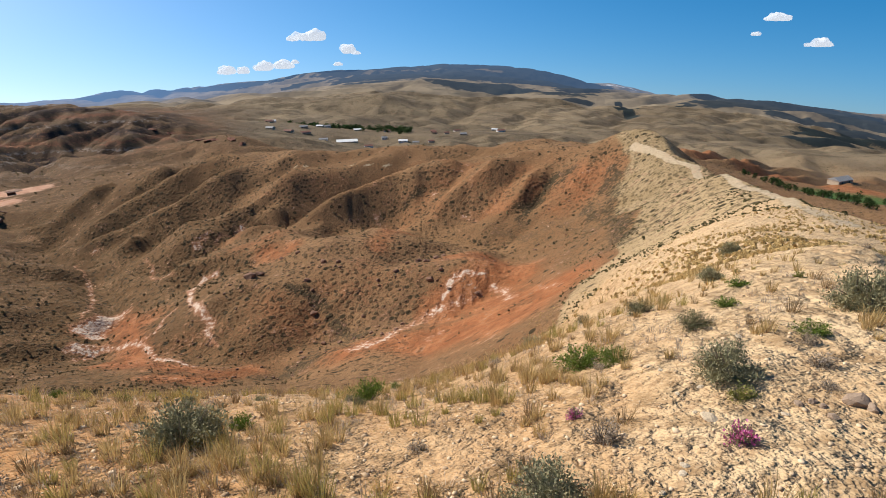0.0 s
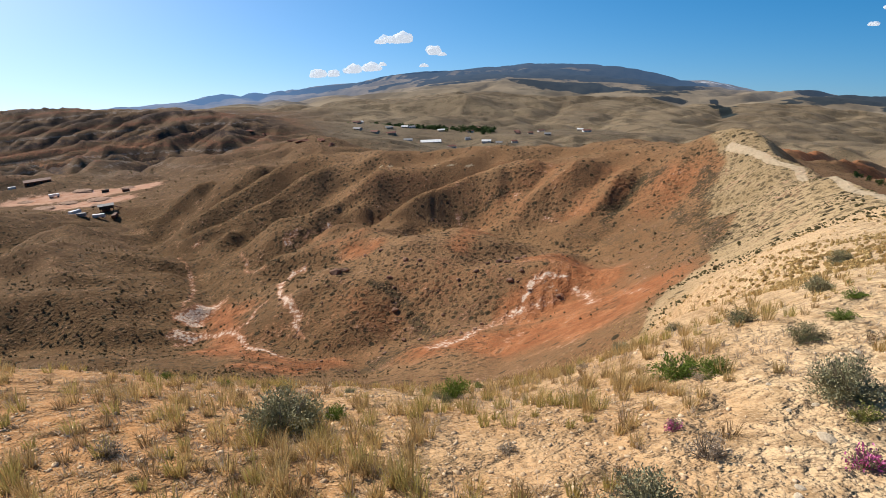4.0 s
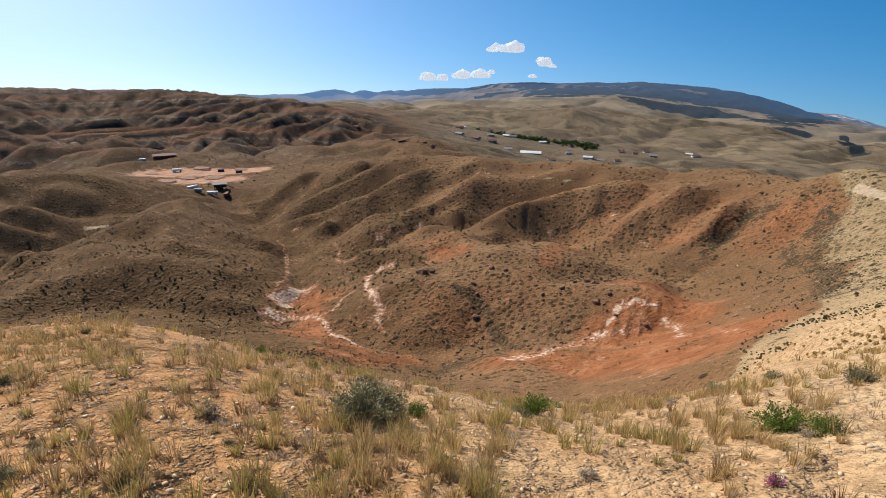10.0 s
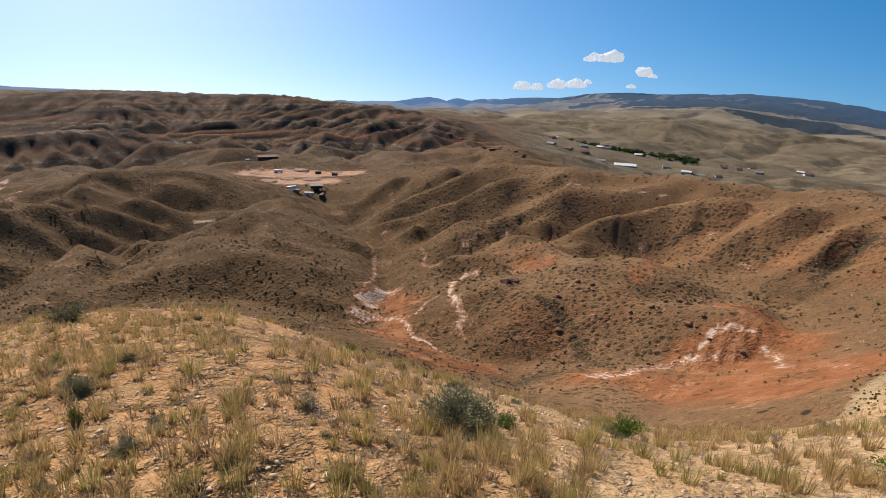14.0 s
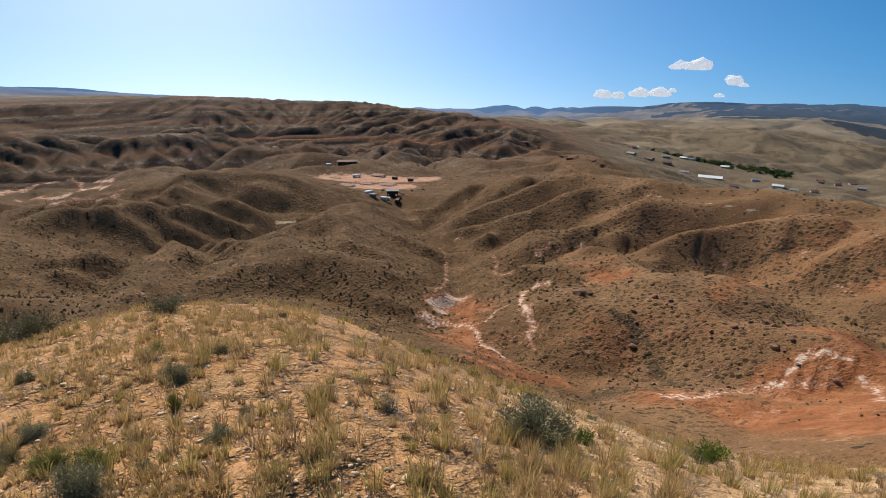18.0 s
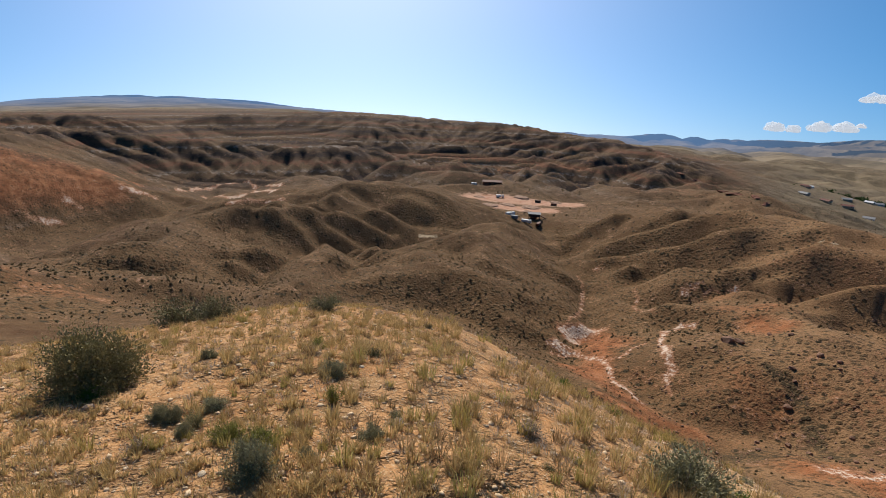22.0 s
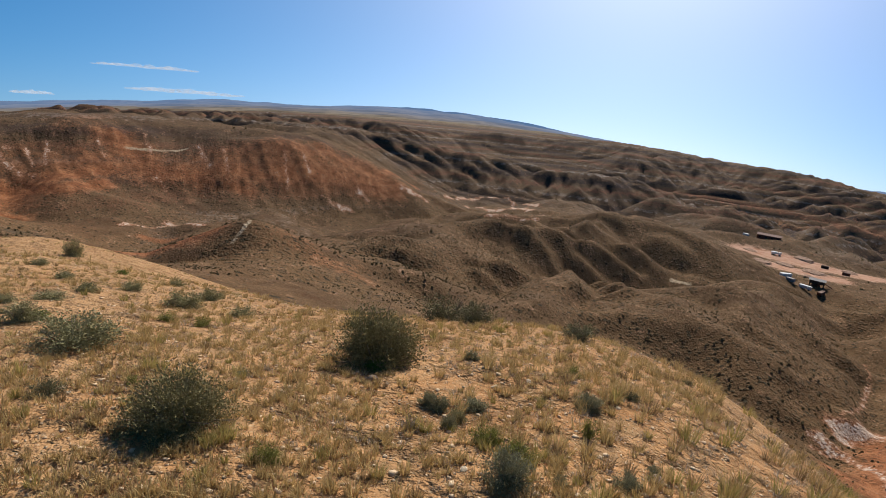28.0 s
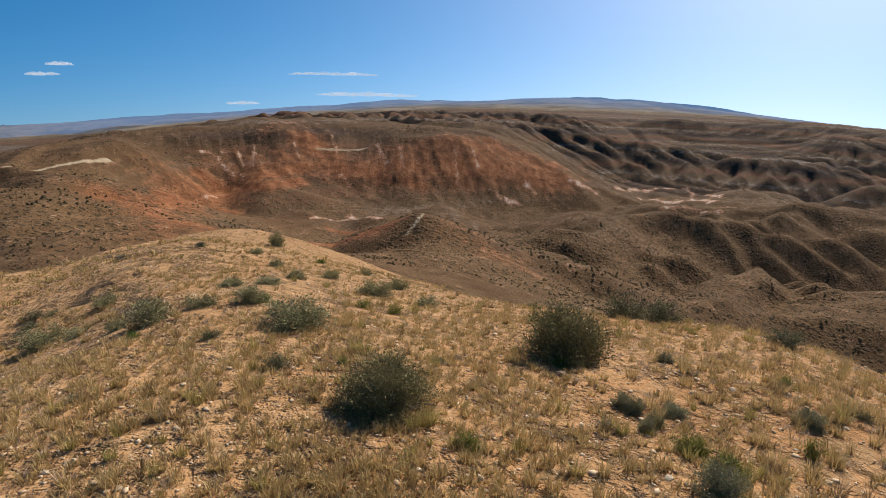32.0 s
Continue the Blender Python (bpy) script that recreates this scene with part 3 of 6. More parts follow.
crest('rim_cap', (-138.6, 294.5, -60.8), (-112.7, 294.7, -60.4), (-87, 292.9, -59.9), (-62.1, 289, -59.8), (-44.4, 287.1, -59.6), (-25.1, 289.5, -58.7), (-6.1, 288.5, -56.3), (14.9, 286.1, -55.7), (35.1, 276.3, -53.2), (52, 260.4, -49.4), (61.3, 237.7, -45.5))
crest('behind_rim', (-196.5, 337.5, -93.5), (-163.4, 343.7, -89.6), (-114.4, 357.7, -89.7), (-60, 365.7, -88.9), (-7, 370.5, -85.2), (42.1, 358, -80.6), (79, 320.9, -71.2))
crest('cone', (-148.9, -13.6, -47.9), (-150.3, -7.8, -44.5), (-153.5, -0.5, -39.2), (-157.4, 7.3, -42.6), (-160.8, 15.7, -47.1))
crest('cone_back', (-198.8, -26, -63.1), (-205, -14.7, -62.2), (-200.4, -6.5, -57.7), (-190.5, 1.3, -51.7))

DIP = 0.1  # the country round the hill falls away by this much


def brow_slope(az):
    """Slope of the hilltop's brow, in degrees, by the bearing to the left of +y."""
    return np.interp(az, [-180, -60, -45, -30, -20, -12, 0, 12, 22, 33, 47, 60, 76, 88, 96, 110, 118, 126, 140, 180],
                     [18, 18, 17.5, 19, 23, 28, 32.5, 32, 30.5, 28, 22, 21, 22.5, 22, 20, 18.5, 19.5, 21, 22, 20])


def hilltop(az, d):
    """The rounded top on which one stands, out to its brow, then straight on down."""
    s = np.tan(np.radians(brow_slope(az)))
    c, edge = s * s / (4 * EYE), 2 * EYE / s
    return np.where(d < edge, -c * d * d, -EYE - s * (d - edge))


for az in range(-180, 180, 15):  # the hilltop's own knots
    for d in (0.8, 1.6, 3.0, 5.0, 7.0):
        KNOTS.append((-d * math.sin(radians(az)), d * math.cos(radians(az)), float(hilltop(az, d))))
for az in range(-15, 80, 8):  # its flank below the brow
    for d, more in ((12, 1.5), (22, 4.0), (38, 5.0), (60, 3.0)):
        e = math.tan(radians(float(brow_slope(az)) + more))
        if EYE - d * e > -52 - 0.1 * d:
            KNOTS.append((-d * math.sin(radians(az)), d * math.cos(radians(az)), EYE - d * e))
for az in range(135, 316, 15):  # the country behind
    for d, h in ((15, -3.5), (40, -10), (120, -24), (350, -40), (900, -70), (2200, -60), (4800, 40)):
        if d > 20 or 140 < az < 310:
            KNOTS.append((-d * math.sin(radians(az)), d * math.cos(radians(az)), h - (160 if az > 290 and d > 1000 else 0) - DIP * d + 6 * math.sin(az * 0.2 + d)))

K = np.array(KNOTS)
KD = np.hypot(K[:, 0], K[:, 1])
KA = np.arctan2(-K[:, 0], K[:, 1])
KU = np.log(KD)
KW = (K[:, 2] + DIP * KD) / (KD + 12)


def kernel(da, du):
    return np.sqrt(4 * np.sin(da / 2) ** 2 + du * du + 0.0004)


GIVE = np.where(KD > 60, np.where(KD < 600, 0.02, 0.005), 1e-3)  # how far the surface may pass a knot by
GIVE[FIRM] = 1e-3
KM = kernel(KA[:, None] - KA[None], KU[:, None] - KU[None]) - np.diag(GIVE)
KM = np.block([[KM, np.ones((len(K), 1))], [np.ones((1, len(K))), np.zeros((1, 1))]])
KS = np.linalg.solve(KM, np.append(KW, 0))


def base_height(az, d):
    """az in radians, d in metres, flat arrays."""
    u, out = np.log(d), np.empty(len(d))
    for i in range(0, len(d), 40000):
        s = slice(i, i + 40000)
        out[s] = kernel(az[s, None] - KA[None], u[s, None] - KU[None]) @ KS[:-1] + KS[-1]
    return out * (d + 12) - DIP * d


def hashed(ix, iy, seed):
    n = (ix * 73856093) ^ (iy * 19349663) ^ (seed * 83492791)
    n = (n ^ (n >> 13)) * 1274126177 & 0x7FFFFFFF
    return (n ^ (n >> 16) & 0xFFFF) % 65536 / 65536.0


def value_noise(x, y, seed):
    ix, iy = np.floor(x).astype(np.int64), np.floor(y).astype(np.int64)
    fx, fy = x - ix, y - iy
    fx, fy = fx * fx * (3 - 2 * fx), fy * fy * (3 - 2 * fy)
    a, b = hashed(ix, iy, seed), hashed(ix + 1, iy, seed)
    c, e = hashed(ix, iy + 1, seed), hashed(ix + 1, iy + 1, seed)
    return (a + (b - a) * fx + (c - a + (a - b - c + e) * fx) * fy) * 2 - 1


def fbm(x, y, seed, octaves=4):
    out, amp = 0, 1.0
    for k in range(octaves):
        out = out + amp * value_noise(x * 2.03 ** k + 17.3 * k, y * 2.03 ** k - 9.1 * k, seed + k)
        amp *= 0.5
    return out / 1.9


def rills(x, y, gx, gy, size, seed, keen=False):
    """Gullies that run down the slope (gx, gy): waves across it, summed over jittered cells. About -1 to 1."""
    px, py = x / size, y / size
    ix, iy = np.floor(px).astype(np.int64), np.floor(py).astype(np.int64)
    g = np.sqrt(gx * gx + gy * gy) + 1e-4
    cx, cy = -gy / g, gx / g
    out, total = np.zeros_like(px), np.zeros_like(px) + 1e-6
    for i in (-1, 0, 1):
        for j in (-1, 0, 1):
            jx, jy = ix + i, iy + j
            ox = px - jx - hashed(jx, jy, seed)
            oy = py - jy - hashed(jx, jy, seed + 7)
            w = np.exp(-3.0 * (ox * ox + oy * oy))
            out += w * np.cos(2 * np.pi * (1.15 * (ox * cx + oy * cy) + hashed(jx, jy, seed + 3) * 0.35))
            total += w
    if keen:  # sharp backs, wide beds
        return 1.0 - 1.7 * np.sqrt(np.clip(0.5 - out / total * 0.5, 0.0, 1.0) + 0.003)
    return 2 * np.sqrt(np.clip(out / total * 0.5 + 0.5, 0.0, 1.0) + 0.03) - 1.2  # round backs, narrow beds


def knolls(x, y, gx, gy, size, seed, cone=False):
    """Rounded backs, longer down the slope than across it, parted by sharp little valleys. 0 in the beds, 1 on top."""
    px, py = x / size, y / size
    ix, iy = np.floor(px).astype(np.int64), np.floor(py).astype(np.int64)
    g = np.sqrt(gx * gx + gy * gy) + 1e-4
    ux, uy = gx / g, gy / g
    along = 1.0 - 0.35 * np.clip(g / 0.3, 0, 1)
    f1, f2 = np.full(px.shape, 9.0), np.full(px.shape, 9.0)
    for i in (-2, -1, 0, 1, 2):
        for j in (-2, -1, 0, 1, 2):
            jx, jy = ix + i, iy + j
            ox, oy = px - jx - hashed(jx, jy, seed), py - jy - hashed(jx, jy, seed + 7)
            s, c = ox * ux + oy * uy, -ox * uy + oy * ux
            d = np.sqrt((s * along) ** 2 + c * c)
            f2 = np.minimum(f2, np.maximum(f1, d))
            f1 = np.minimum(f1, d)
    p = np.clip((f2 - f1) / 0.75, 0, 1)
    return p if cone else p * (1.6 - 0.6 * p)


def blob(x, y, cx, cy, rx, ry=None, turn=0.0):
    """1 in the middle of an oval patch, 0 outside."""
    ry = ry or rx
    c, s = math.cos(radians(turn)), math.sin(radians(turn))
    u, v = (x - cx) * c + (y - cy) * s, -(x - cx) * s + (y - cy) * c
    return np.exp(-((u / rx) ** 2 + (v / ry) ** 2))


def ramp(v, lo, hi):
    t = np.clip((v - lo) / (hi - lo), 0, 1)  # falls where hi is below lo
    return t * t * (3 - 2 * t)


# the sheet: rings round the hill, closer where the land is near, finer over the half that opens before it
steps = np.concatenate([np.arange(math.log(0.3), math.log(10), 0.022), np.arange(math.log(10), math.log(60), 0.019),
                        np.arange(math.log(60), math.log(600), 0.0088), np.arange(math.log(600), math.log(1700), 0.0075), np.arange(math.log(1700), math.log(4900), 0.012), [math.log(4900)]])
turns = np.radians(np.concatenate([np.arange(-52, 138, 0.16), np.arange(138, 308, 2.0)]))
NR, NA = len(steps), len(turns)
GA, GU = np.meshgrid(turns, steps)
# broad form on a coarser lattice, then spread evenly
cu = np.concatenate([np.linspace(steps[0], math.log(80), 90, endpoint=False), np.linspace(math.log(80), math.log(560), 250, endpoint=False), np.linspace(math.log(560), steps[-1], 110)])
ca = np.radians(np.concatenate([np.arange(-54, 140.1, 0.45), np.arange(142, 308, 2.0)]))
CA, CU = np.meshgrid(ca, cu)
CH = base_height(CA.ravel(), np.exp(CU.ravel())).reshape(CA.shape)


def spread(values, az, u):
    i = np.clip(np.interp(u, cu, np.arange(len(cu))), 0, len(cu) - 1.001)
    j = np.clip(np.interp(az, ca, np.arange(len(ca))), 0, len(ca) - 1.001)
    i0, j0 = i.astype(int), j.astype(int)
    fi, fj = i - i0, j - j0
    return (values[i0, j0] * (1 - fi) * (1 - fj) + values[i0 + 1, j0] * fi * (1 - fj)
            + values[i0, j0 + 1] * (1 - fi) * fj + values[i0 + 1, j0 + 1] * fi * fj)


CX, CY = -np.exp(CU) * np.sin(CA), np.exp(CU) * np.cos(CA)
dHu = np.gradient(CH, cu, axis=0) / np.exp(CU)
dHa = np.gradient(CH, ca, axis=1) / np.exp(CU)
CGX = -dHu * np.sin(CA) - dHa * np.cos(CA)
CGY = dHu * np.cos(CA) - dHa * np.sin(CA)


def blurred(v, rows, cols):
    for axis, n in ((0, rows), (1, cols)):
        pad = [(n, n) if k == axis else (0, 0) for k in (0, 1)]
        c = np.cumsum(np.pad(v, [(a + (a > 0), b) for a, b in pad], mode="edge"), axis=axis)
        m = 2 * n + 1
        v = (np.take(c, range(m, c.shape[axis]), axis) - np.take(c, range(c.shape[axis] - m), axis)) / m
    return v


for _ in (0, 1):  # the way the wider slope falls
    CGX, CGY = blurred(CGX, 7, 7), blurred(CGY, 7, 7)


def land(az, u):
    """Height of the ground for bearings az and logarithms u of the distance; also how bare and cut up it is."""
    d = np.exp(u)
    x, y = -d * np.sin(az), d * np.cos(az)
    h = spread(CH, az, u)
    gx, gy = spread(CGX, az, u), spread(CGY, az, u)
    slope = np.hypot(gx + 0.0, gy)
    deg = np.degrees(az)
    deg = np.where(deg > 180, deg - 360, deg)
    steep = ramp(slope, 0.1, 0.45)
    mid = ramp(d, 45, 100)
    wide = ramp(d, 450, 800)
    bad = ramp(deg, 14, 26) * wide * (1 - ramp(d, 1700, 2600)) * (1 - ramp(deg, 128, 136))  # badlands
    cliff = blob(x, y, -440, -90, 190, 110, 40)
    soft = 1 - 0.85 * blob(x, y, -150, -15, 48)  # the smooth cone
    far = ramp(d, 1900, 3000)
    wx, wy = x + 5 * fbm(x / 40, y / 40, 5), y + 5 * fbm(x / 40, y / 40, 9)
    pale = ramp(-deg, 13, 18) * (1 - ramp(d, 230, 300))
    h = h + soft * (1 - 0.8 * pale) * mid * (1 - wide) * (0.35 + 0.65 * steep) * (0.5 * rills(wx, wy, gx, gy, 17, 2) + 0.3 * rills(wx, wy, gx, gy, 7, 3))
    h = h + soft * mid * (1 - wide) * (1 - 0.7 * pale) * (1.1 * fbm(x / 28, y / 28, 81, 3) + 0.35 * fbm(x / 8, y / 8, 83, 2)) * (1 - 0.9 * blob(x, y, -330, 375, 110))
    wx, wy = x + 30 * fbm(x / 160, y / 160, 15), y + 30 * fbm(x / 160, y / 160, 19)
    h = h + bad * (1 - 0.85 * ramp(deg, 88, 100)) * 6 * fbm(x / 210, y / 210, 64, 3)
    h = h + cliff * (1 - bad) * ramp(slope, 0.25, 0.6) * (2.3 * rills(x, y, gx, gy, 30, 22, True) + 1.5 * rills(x, y, gx, gy, 12, 23, True) + 1.5 * fbm(x / 35, y / 35, 25))
    plain = wide * (1 - bad) * (1 - far)
    plain = plain * (1 - 0.92 * blob(x, y, -230, 1290, 430, 330))
    h = h + plain * ramp(slope, 0.02, 0.1) * (9 * knolls(wx, wy, gx, gy, 280, 67) + 4 * knolls(wx, wy, gx, gy, 120, 68) - 6)
    h = h + plain * steep * 5 * rills(wx, wy, gx, gy, 120, 31) + plain * 2.5 * fbm(x / 90, y / 90, 33)
    wx, wy = x + 90 * fbm(x / 600, y / 600, 35), y + 90 * fbm(x / 600, y / 600, 39)
    h = h + far * (0.25 + 0.75 * ramp(slope + DIP * 0, 0.05, 0.3)) * (34 * rills(wx, wy, gx, gy, 520, 41, True) + 16 * rills(wx, wy, gx, gy, 230, 42) + 5 * rills(wx, wy, gx, gy, 100, 43))
    h = h + mid * 0.25 * fbm(x / 5, y / 5, 51, 3) * (1 - wide) + (1 - mid) * ramp(d, 0.5, 3) * (0.05 * fbm(x / 0.9, y / 0.9, 61) + 0.14 * ramp(d, 3, 9) * fbm(x / 3.1, y / 3.1, 63))
    bank = blob(x, y, 7, 124, 13, 8, 20)  # the fluted bank
    h = h + bank * (0.45 * rills(x, y, gx * 0 + 0.1, gy * 0 + 1.0, 3.6, 27, True) - 0.3) + 1.2 * blob(x, y, 7, 134, 14, 7, 20)
    # layered ledges of the badlands
    lay = (h + DIP * d) / 26.0 + 0.25 * fbm(x / 300, y / 300, 71, 2)
    f = lay - np.floor(lay)
    h = h + np.maximum(bad, 0.45 * cliff) * ramp(slope, 0.12, 0.3) * 7.0 * (ramp(f, 0.42, 0.6) - f)
    return h, x, y, d, deg, bad, cliff


GH, GX, GY, GD, GDEG, GBAD, GCL = land(GA, GU)


# ---- running water cuts the hills into branching spurs and gullies ----
def slacken(h, dx, rest):
    """Lower the land until no slope is steeper than rest."""
    for _ in (0, 1):
        for axis in (0, 1):
            v = h if axis == 0 else h.T
            for k in range(1, len(v)):
                v[k] = np.minimum(v[k], v[k - 1] + dx * rest)
            for k in range(len(v) - 2, -1, -1):
                v[k] = np.minimum(v[k], v[k + 1] + dx * rest)
        for k in range(1, len(h)):
            h[k, 1:] = np.minimum(h[k, 1:], h[k - 1, :-1] + 1.414 * dx * rest)
            h[k, :-1] = np.minimum(h[k, :-1], h[k - 1, 1:] + 1.414 * dx * rest)
        for k in range(len(h) - 2, -1, -1):
            h[k, 1:] = np.minimum(h[k, 1:], h[k + 1, :-1] + 1.414 * dx * rest)
            h[k, :-1] = np.minimum(h[k, :-1], h[k + 1, 1:] + 1.414 * dx * rest)
    return h


def drained(h):
    """The cells from the outlets upwards, and the one that each drains to."""
    rows, cols = h.shape
    z = h.ravel().tolist()
    low = min(z)
    rank = ((h - low) * 40).astype(int).ravel().tolist()
    to, order, shelves = [-1] * len(z), [], [[] for _ in range(max(rank) + 1)]
    for k in range(len(z)):
        r, c = divmod(k, cols)
        if r == 0 or c == 0 or r == rows - 1 or c == cols - 1:
            to[k] = k
            shelves[rank[k]].append(k)
    around = (-1, 1, -cols, cols, -cols - 1, -cols + 1, cols - 1, cols + 1)
    for level, shelf in enumerate(shelves):  # a shelf grows while it is gone through
        for k in shelf:
            order.append(k)
            for o in around:
                n = k + o
                if 0 <= n < len(z) and to[n] < 0:
                    to[n] = k
                    shelves[max(rank[n], level)].append(n)
    return order, to


def eroded(x0, x1, y0, y1, dx, rest, deepest, springs, streams, soften, level, keen=1.1):
    """How deep the valleys are cut below the land GH, on a lattice of dx metres: deeper the more ground a stream drains."""
    xs, ys = np.arange(x0, x1, dx), np.arange(y0, y1, dx)
    X, Y = np.meshgrid(xs, ys)
    h0 = ground_v(X.ravel(), Y.ravel()).reshape(X.shape)
    h = slacken(h0.copy(), dx, rest)
    whole = h.copy()
    for turn, share in enumerate((1.0, 0.45, 0.2)):
        wander = dx * (0.5 * fbm(X / (5 * dx), Y / (5 * dx), 301 + turn, 2) + 0.25 * value_noise(X / (1.7 * dx), Y / (1.7 * dx), 311 + turn))
        order, to = drained(h + wander)
        area = [dx * dx] * h.size
        for k in reversed(order):
            if to[k] != k:
                area[to[k]] += area[k]
        wet = np.log(np.array(area) / (springs * share ** 1.5)) / math.log(streams / springs)
        depth = deepest * share * np.clip(wet, 0, 1.15) ** keen
        h = slacken(h - depth.reshape(h.shape), dx, rest)
    cut = np.maximum(whole - h, 0)
    cut = blurred(blurred(cut, soften, soften), soften, soften) if soften else cut
    n = int(level / dx)
    return xs, ys, cut - 0.5 * blurred(blurred(cut, n, n), n, n)  # the land keeps its mean level


def laid_on(field, x, y):
    xs, ys, v = field
    i, j = np.interp(y, ys, np.arange(len(ys))), np.interp(x, xs, np.arange(len(xs)))
    i0, j0 = np.minimum(i.astype(int), len(ys) - 2), np.minimum(j.astype(int), len(xs) - 2)
    fi, fj = i - i0, j - j0
    inside = ramp(x, xs[0], xs[0] + 30) * ramp(x, xs[-1], xs[-1] - 30) * ramp(y, ys[0], ys[0] + 30) * ramp(y, ys[-1], ys[-1] - 30)
    return inside * (v[i0, j0] * (1 - fi) * (1 - fj) + v[i0 + 1, j0] * fi * (1 - fj) + v[i0, j0 + 1] * (1 - fi) * fj + v[i0 + 1, j0 + 1] * fi * fj)


def ground_v(x, y):
    d = np.maximum(np.hypot(x, y), 0.31)
    a = np.arctan2(-x, y)
    a = np.where(a < turns[0], a + 2 * np.pi, a)
    i = np.interp(np.log(d), steps, np.arange(NR))
    j = np.interp(a, turns, np.arange(NA))
    i0, j0 = np.minimum(i.astype(int), NR - 2), np.minimum(j.astype(int), NA - 2)
    fi, fj = i - i0, j - j0
    return GH[i0, j0] * (1 - fi) * (1 - fj) + GH[i0 + 1, j0] * fi * (1 - fj) + GH[i0, j0 + 1] * (1 - fi) * fj + GH[i0 + 1, j0 + 1] * fi * fj


HILLS = eroded(-480, 130, -210, 350, 1.7, math.tan(radians(26)), 5.0, 70, 9000, 1, 22)
BADLANDS = eroded(-1600, 480, -330, 1150, 4.7, math.tan(radians(40)), 18.0, 300, 60000, 0, 80, 0.5)
PLAINS = eroded(-2300, 2100, 900, 4700, 14.0, math.tan(radians(20)), 13.0, 3000, 800000, 0, 200, 0.7)
pale_side = ramp(-GDEG, 10, 16) * (1 - ramp(GD, 230, 300))
near_part = ramp(GD, 75, 115) * (1 - ramp(GD, 470, 560)) * (1 - 0.6 * GCL) * (1 - 0.9 * pale_side) * (1 - 0.8 * blob(GX, GY, -150, -15, 48)) * (1 - 0.9 * blob(GX, GY, -315, 385, 62))
far_part = ramp(GD, 470, 560) * (1 - 0.6 * ramp(GD, 1200, 1600)) * np.maximum(np.maximum(GBAD, 0.4), blob(GX, GY, 285, 480, 70, 150)) * (1 - 0.85 * blob(GX, GY, -230, 1290, 430, 330)) * (1 - 0.95 * blob(GX, GY, -315, 385, 62))
GH = GH - near_part * laid_on(HILLS, GX, GY) - far_part * laid_on(BADLANDS, GX, GY) - ramp(GD, 1250, 1600) * (1 - 0.9 * GBAD) * laid_on(PLAINS, GX, GY)

# loose earth lies no steeper than its angle of repose
REST = np.tan(np.radians(35.0 + 13 * GCL * (1 - GBAD) + 22 * GBAD))
REST = REST + 3.0 * (1 - ramp(GD, 40, 70))


def settle(h, sign):
    """Lower (1) or fill (-1) the land until no slope is steeper than REST."""
    h = h * sign
    dr = np.diff(np.exp(steps))[:, None] * REST[1:]
    da = np.diff(turns)[None] * GD[:, 1:] * REST[:, 1:]
    for _ in (0, 1, 2):
        for i in range(1, NR):
            h[i] = np.minimum(h[i], h[i - 1] + dr[i - 1])
        for i in range(NR - 2, -1, -1):
            h[i] = np.minimum(h[i], h[i + 1] + dr[i])
        for j in range(1, NA):
            h[:, j] = np.minimum(h[:, j], h[:, j - 1] + da[:, j - 1])
        for j in range(NA - 2, -1, -1):
            h[:, j] = np.minimum(h[:, j], h[:, j + 1] + da[:, j])
    return h * sign


GH = 0.55 * settle(GH, 1) + 0.45 * settle(GH, -1)
# the steep little cone below the hilltop
GH = np.maximum(GH, -37.6 - 0.49 * (np.sqrt((GX + 150.4) ** 2 + (GY - 0.8) ** 2 + 6) - 2.4) + 0.25 * fbm(GX / 6, GY / 6, 91, 2))
GH = GH - 1.5 * ramp(GDEG, 109, 127) * ramp(GD, 3, 15) * (1 - ramp(GD, 19, 34)) * (1 - ramp(GDEG, 145, 175))  # the shoulder falls away southwards
core = GH[int(np.searchsorted(steps, 0.0))].mean()
GH = core + (GH - core) * ramp(GD, 0.5, 1.8)  # level underfoot


def ground_at(x, y):
    d = max(math.hypot(x, y), 0.31)
    a = math.atan2(-x, y)
    if a < turns[0]:
        a += 2 * math.pi
    i = float(np.interp(math.log(d), steps, np.arange(NR)))
    j = float(np.interp(a, turns, np.arange(NA)))
    i0, j0 = min(int(i), NR - 2), min(int(j), NA - 2)
    fi, fj = i - i0, j - j0
    return float(GH[i0, j0] * (1 - fi) * (1 - fj) + GH[i0 + 1, j0] * fi * (1 - fj) + GH[i0, j0 + 1] * (1 - fi) * fj + GH[i0 + 1, j0 + 1] * fi * fj)


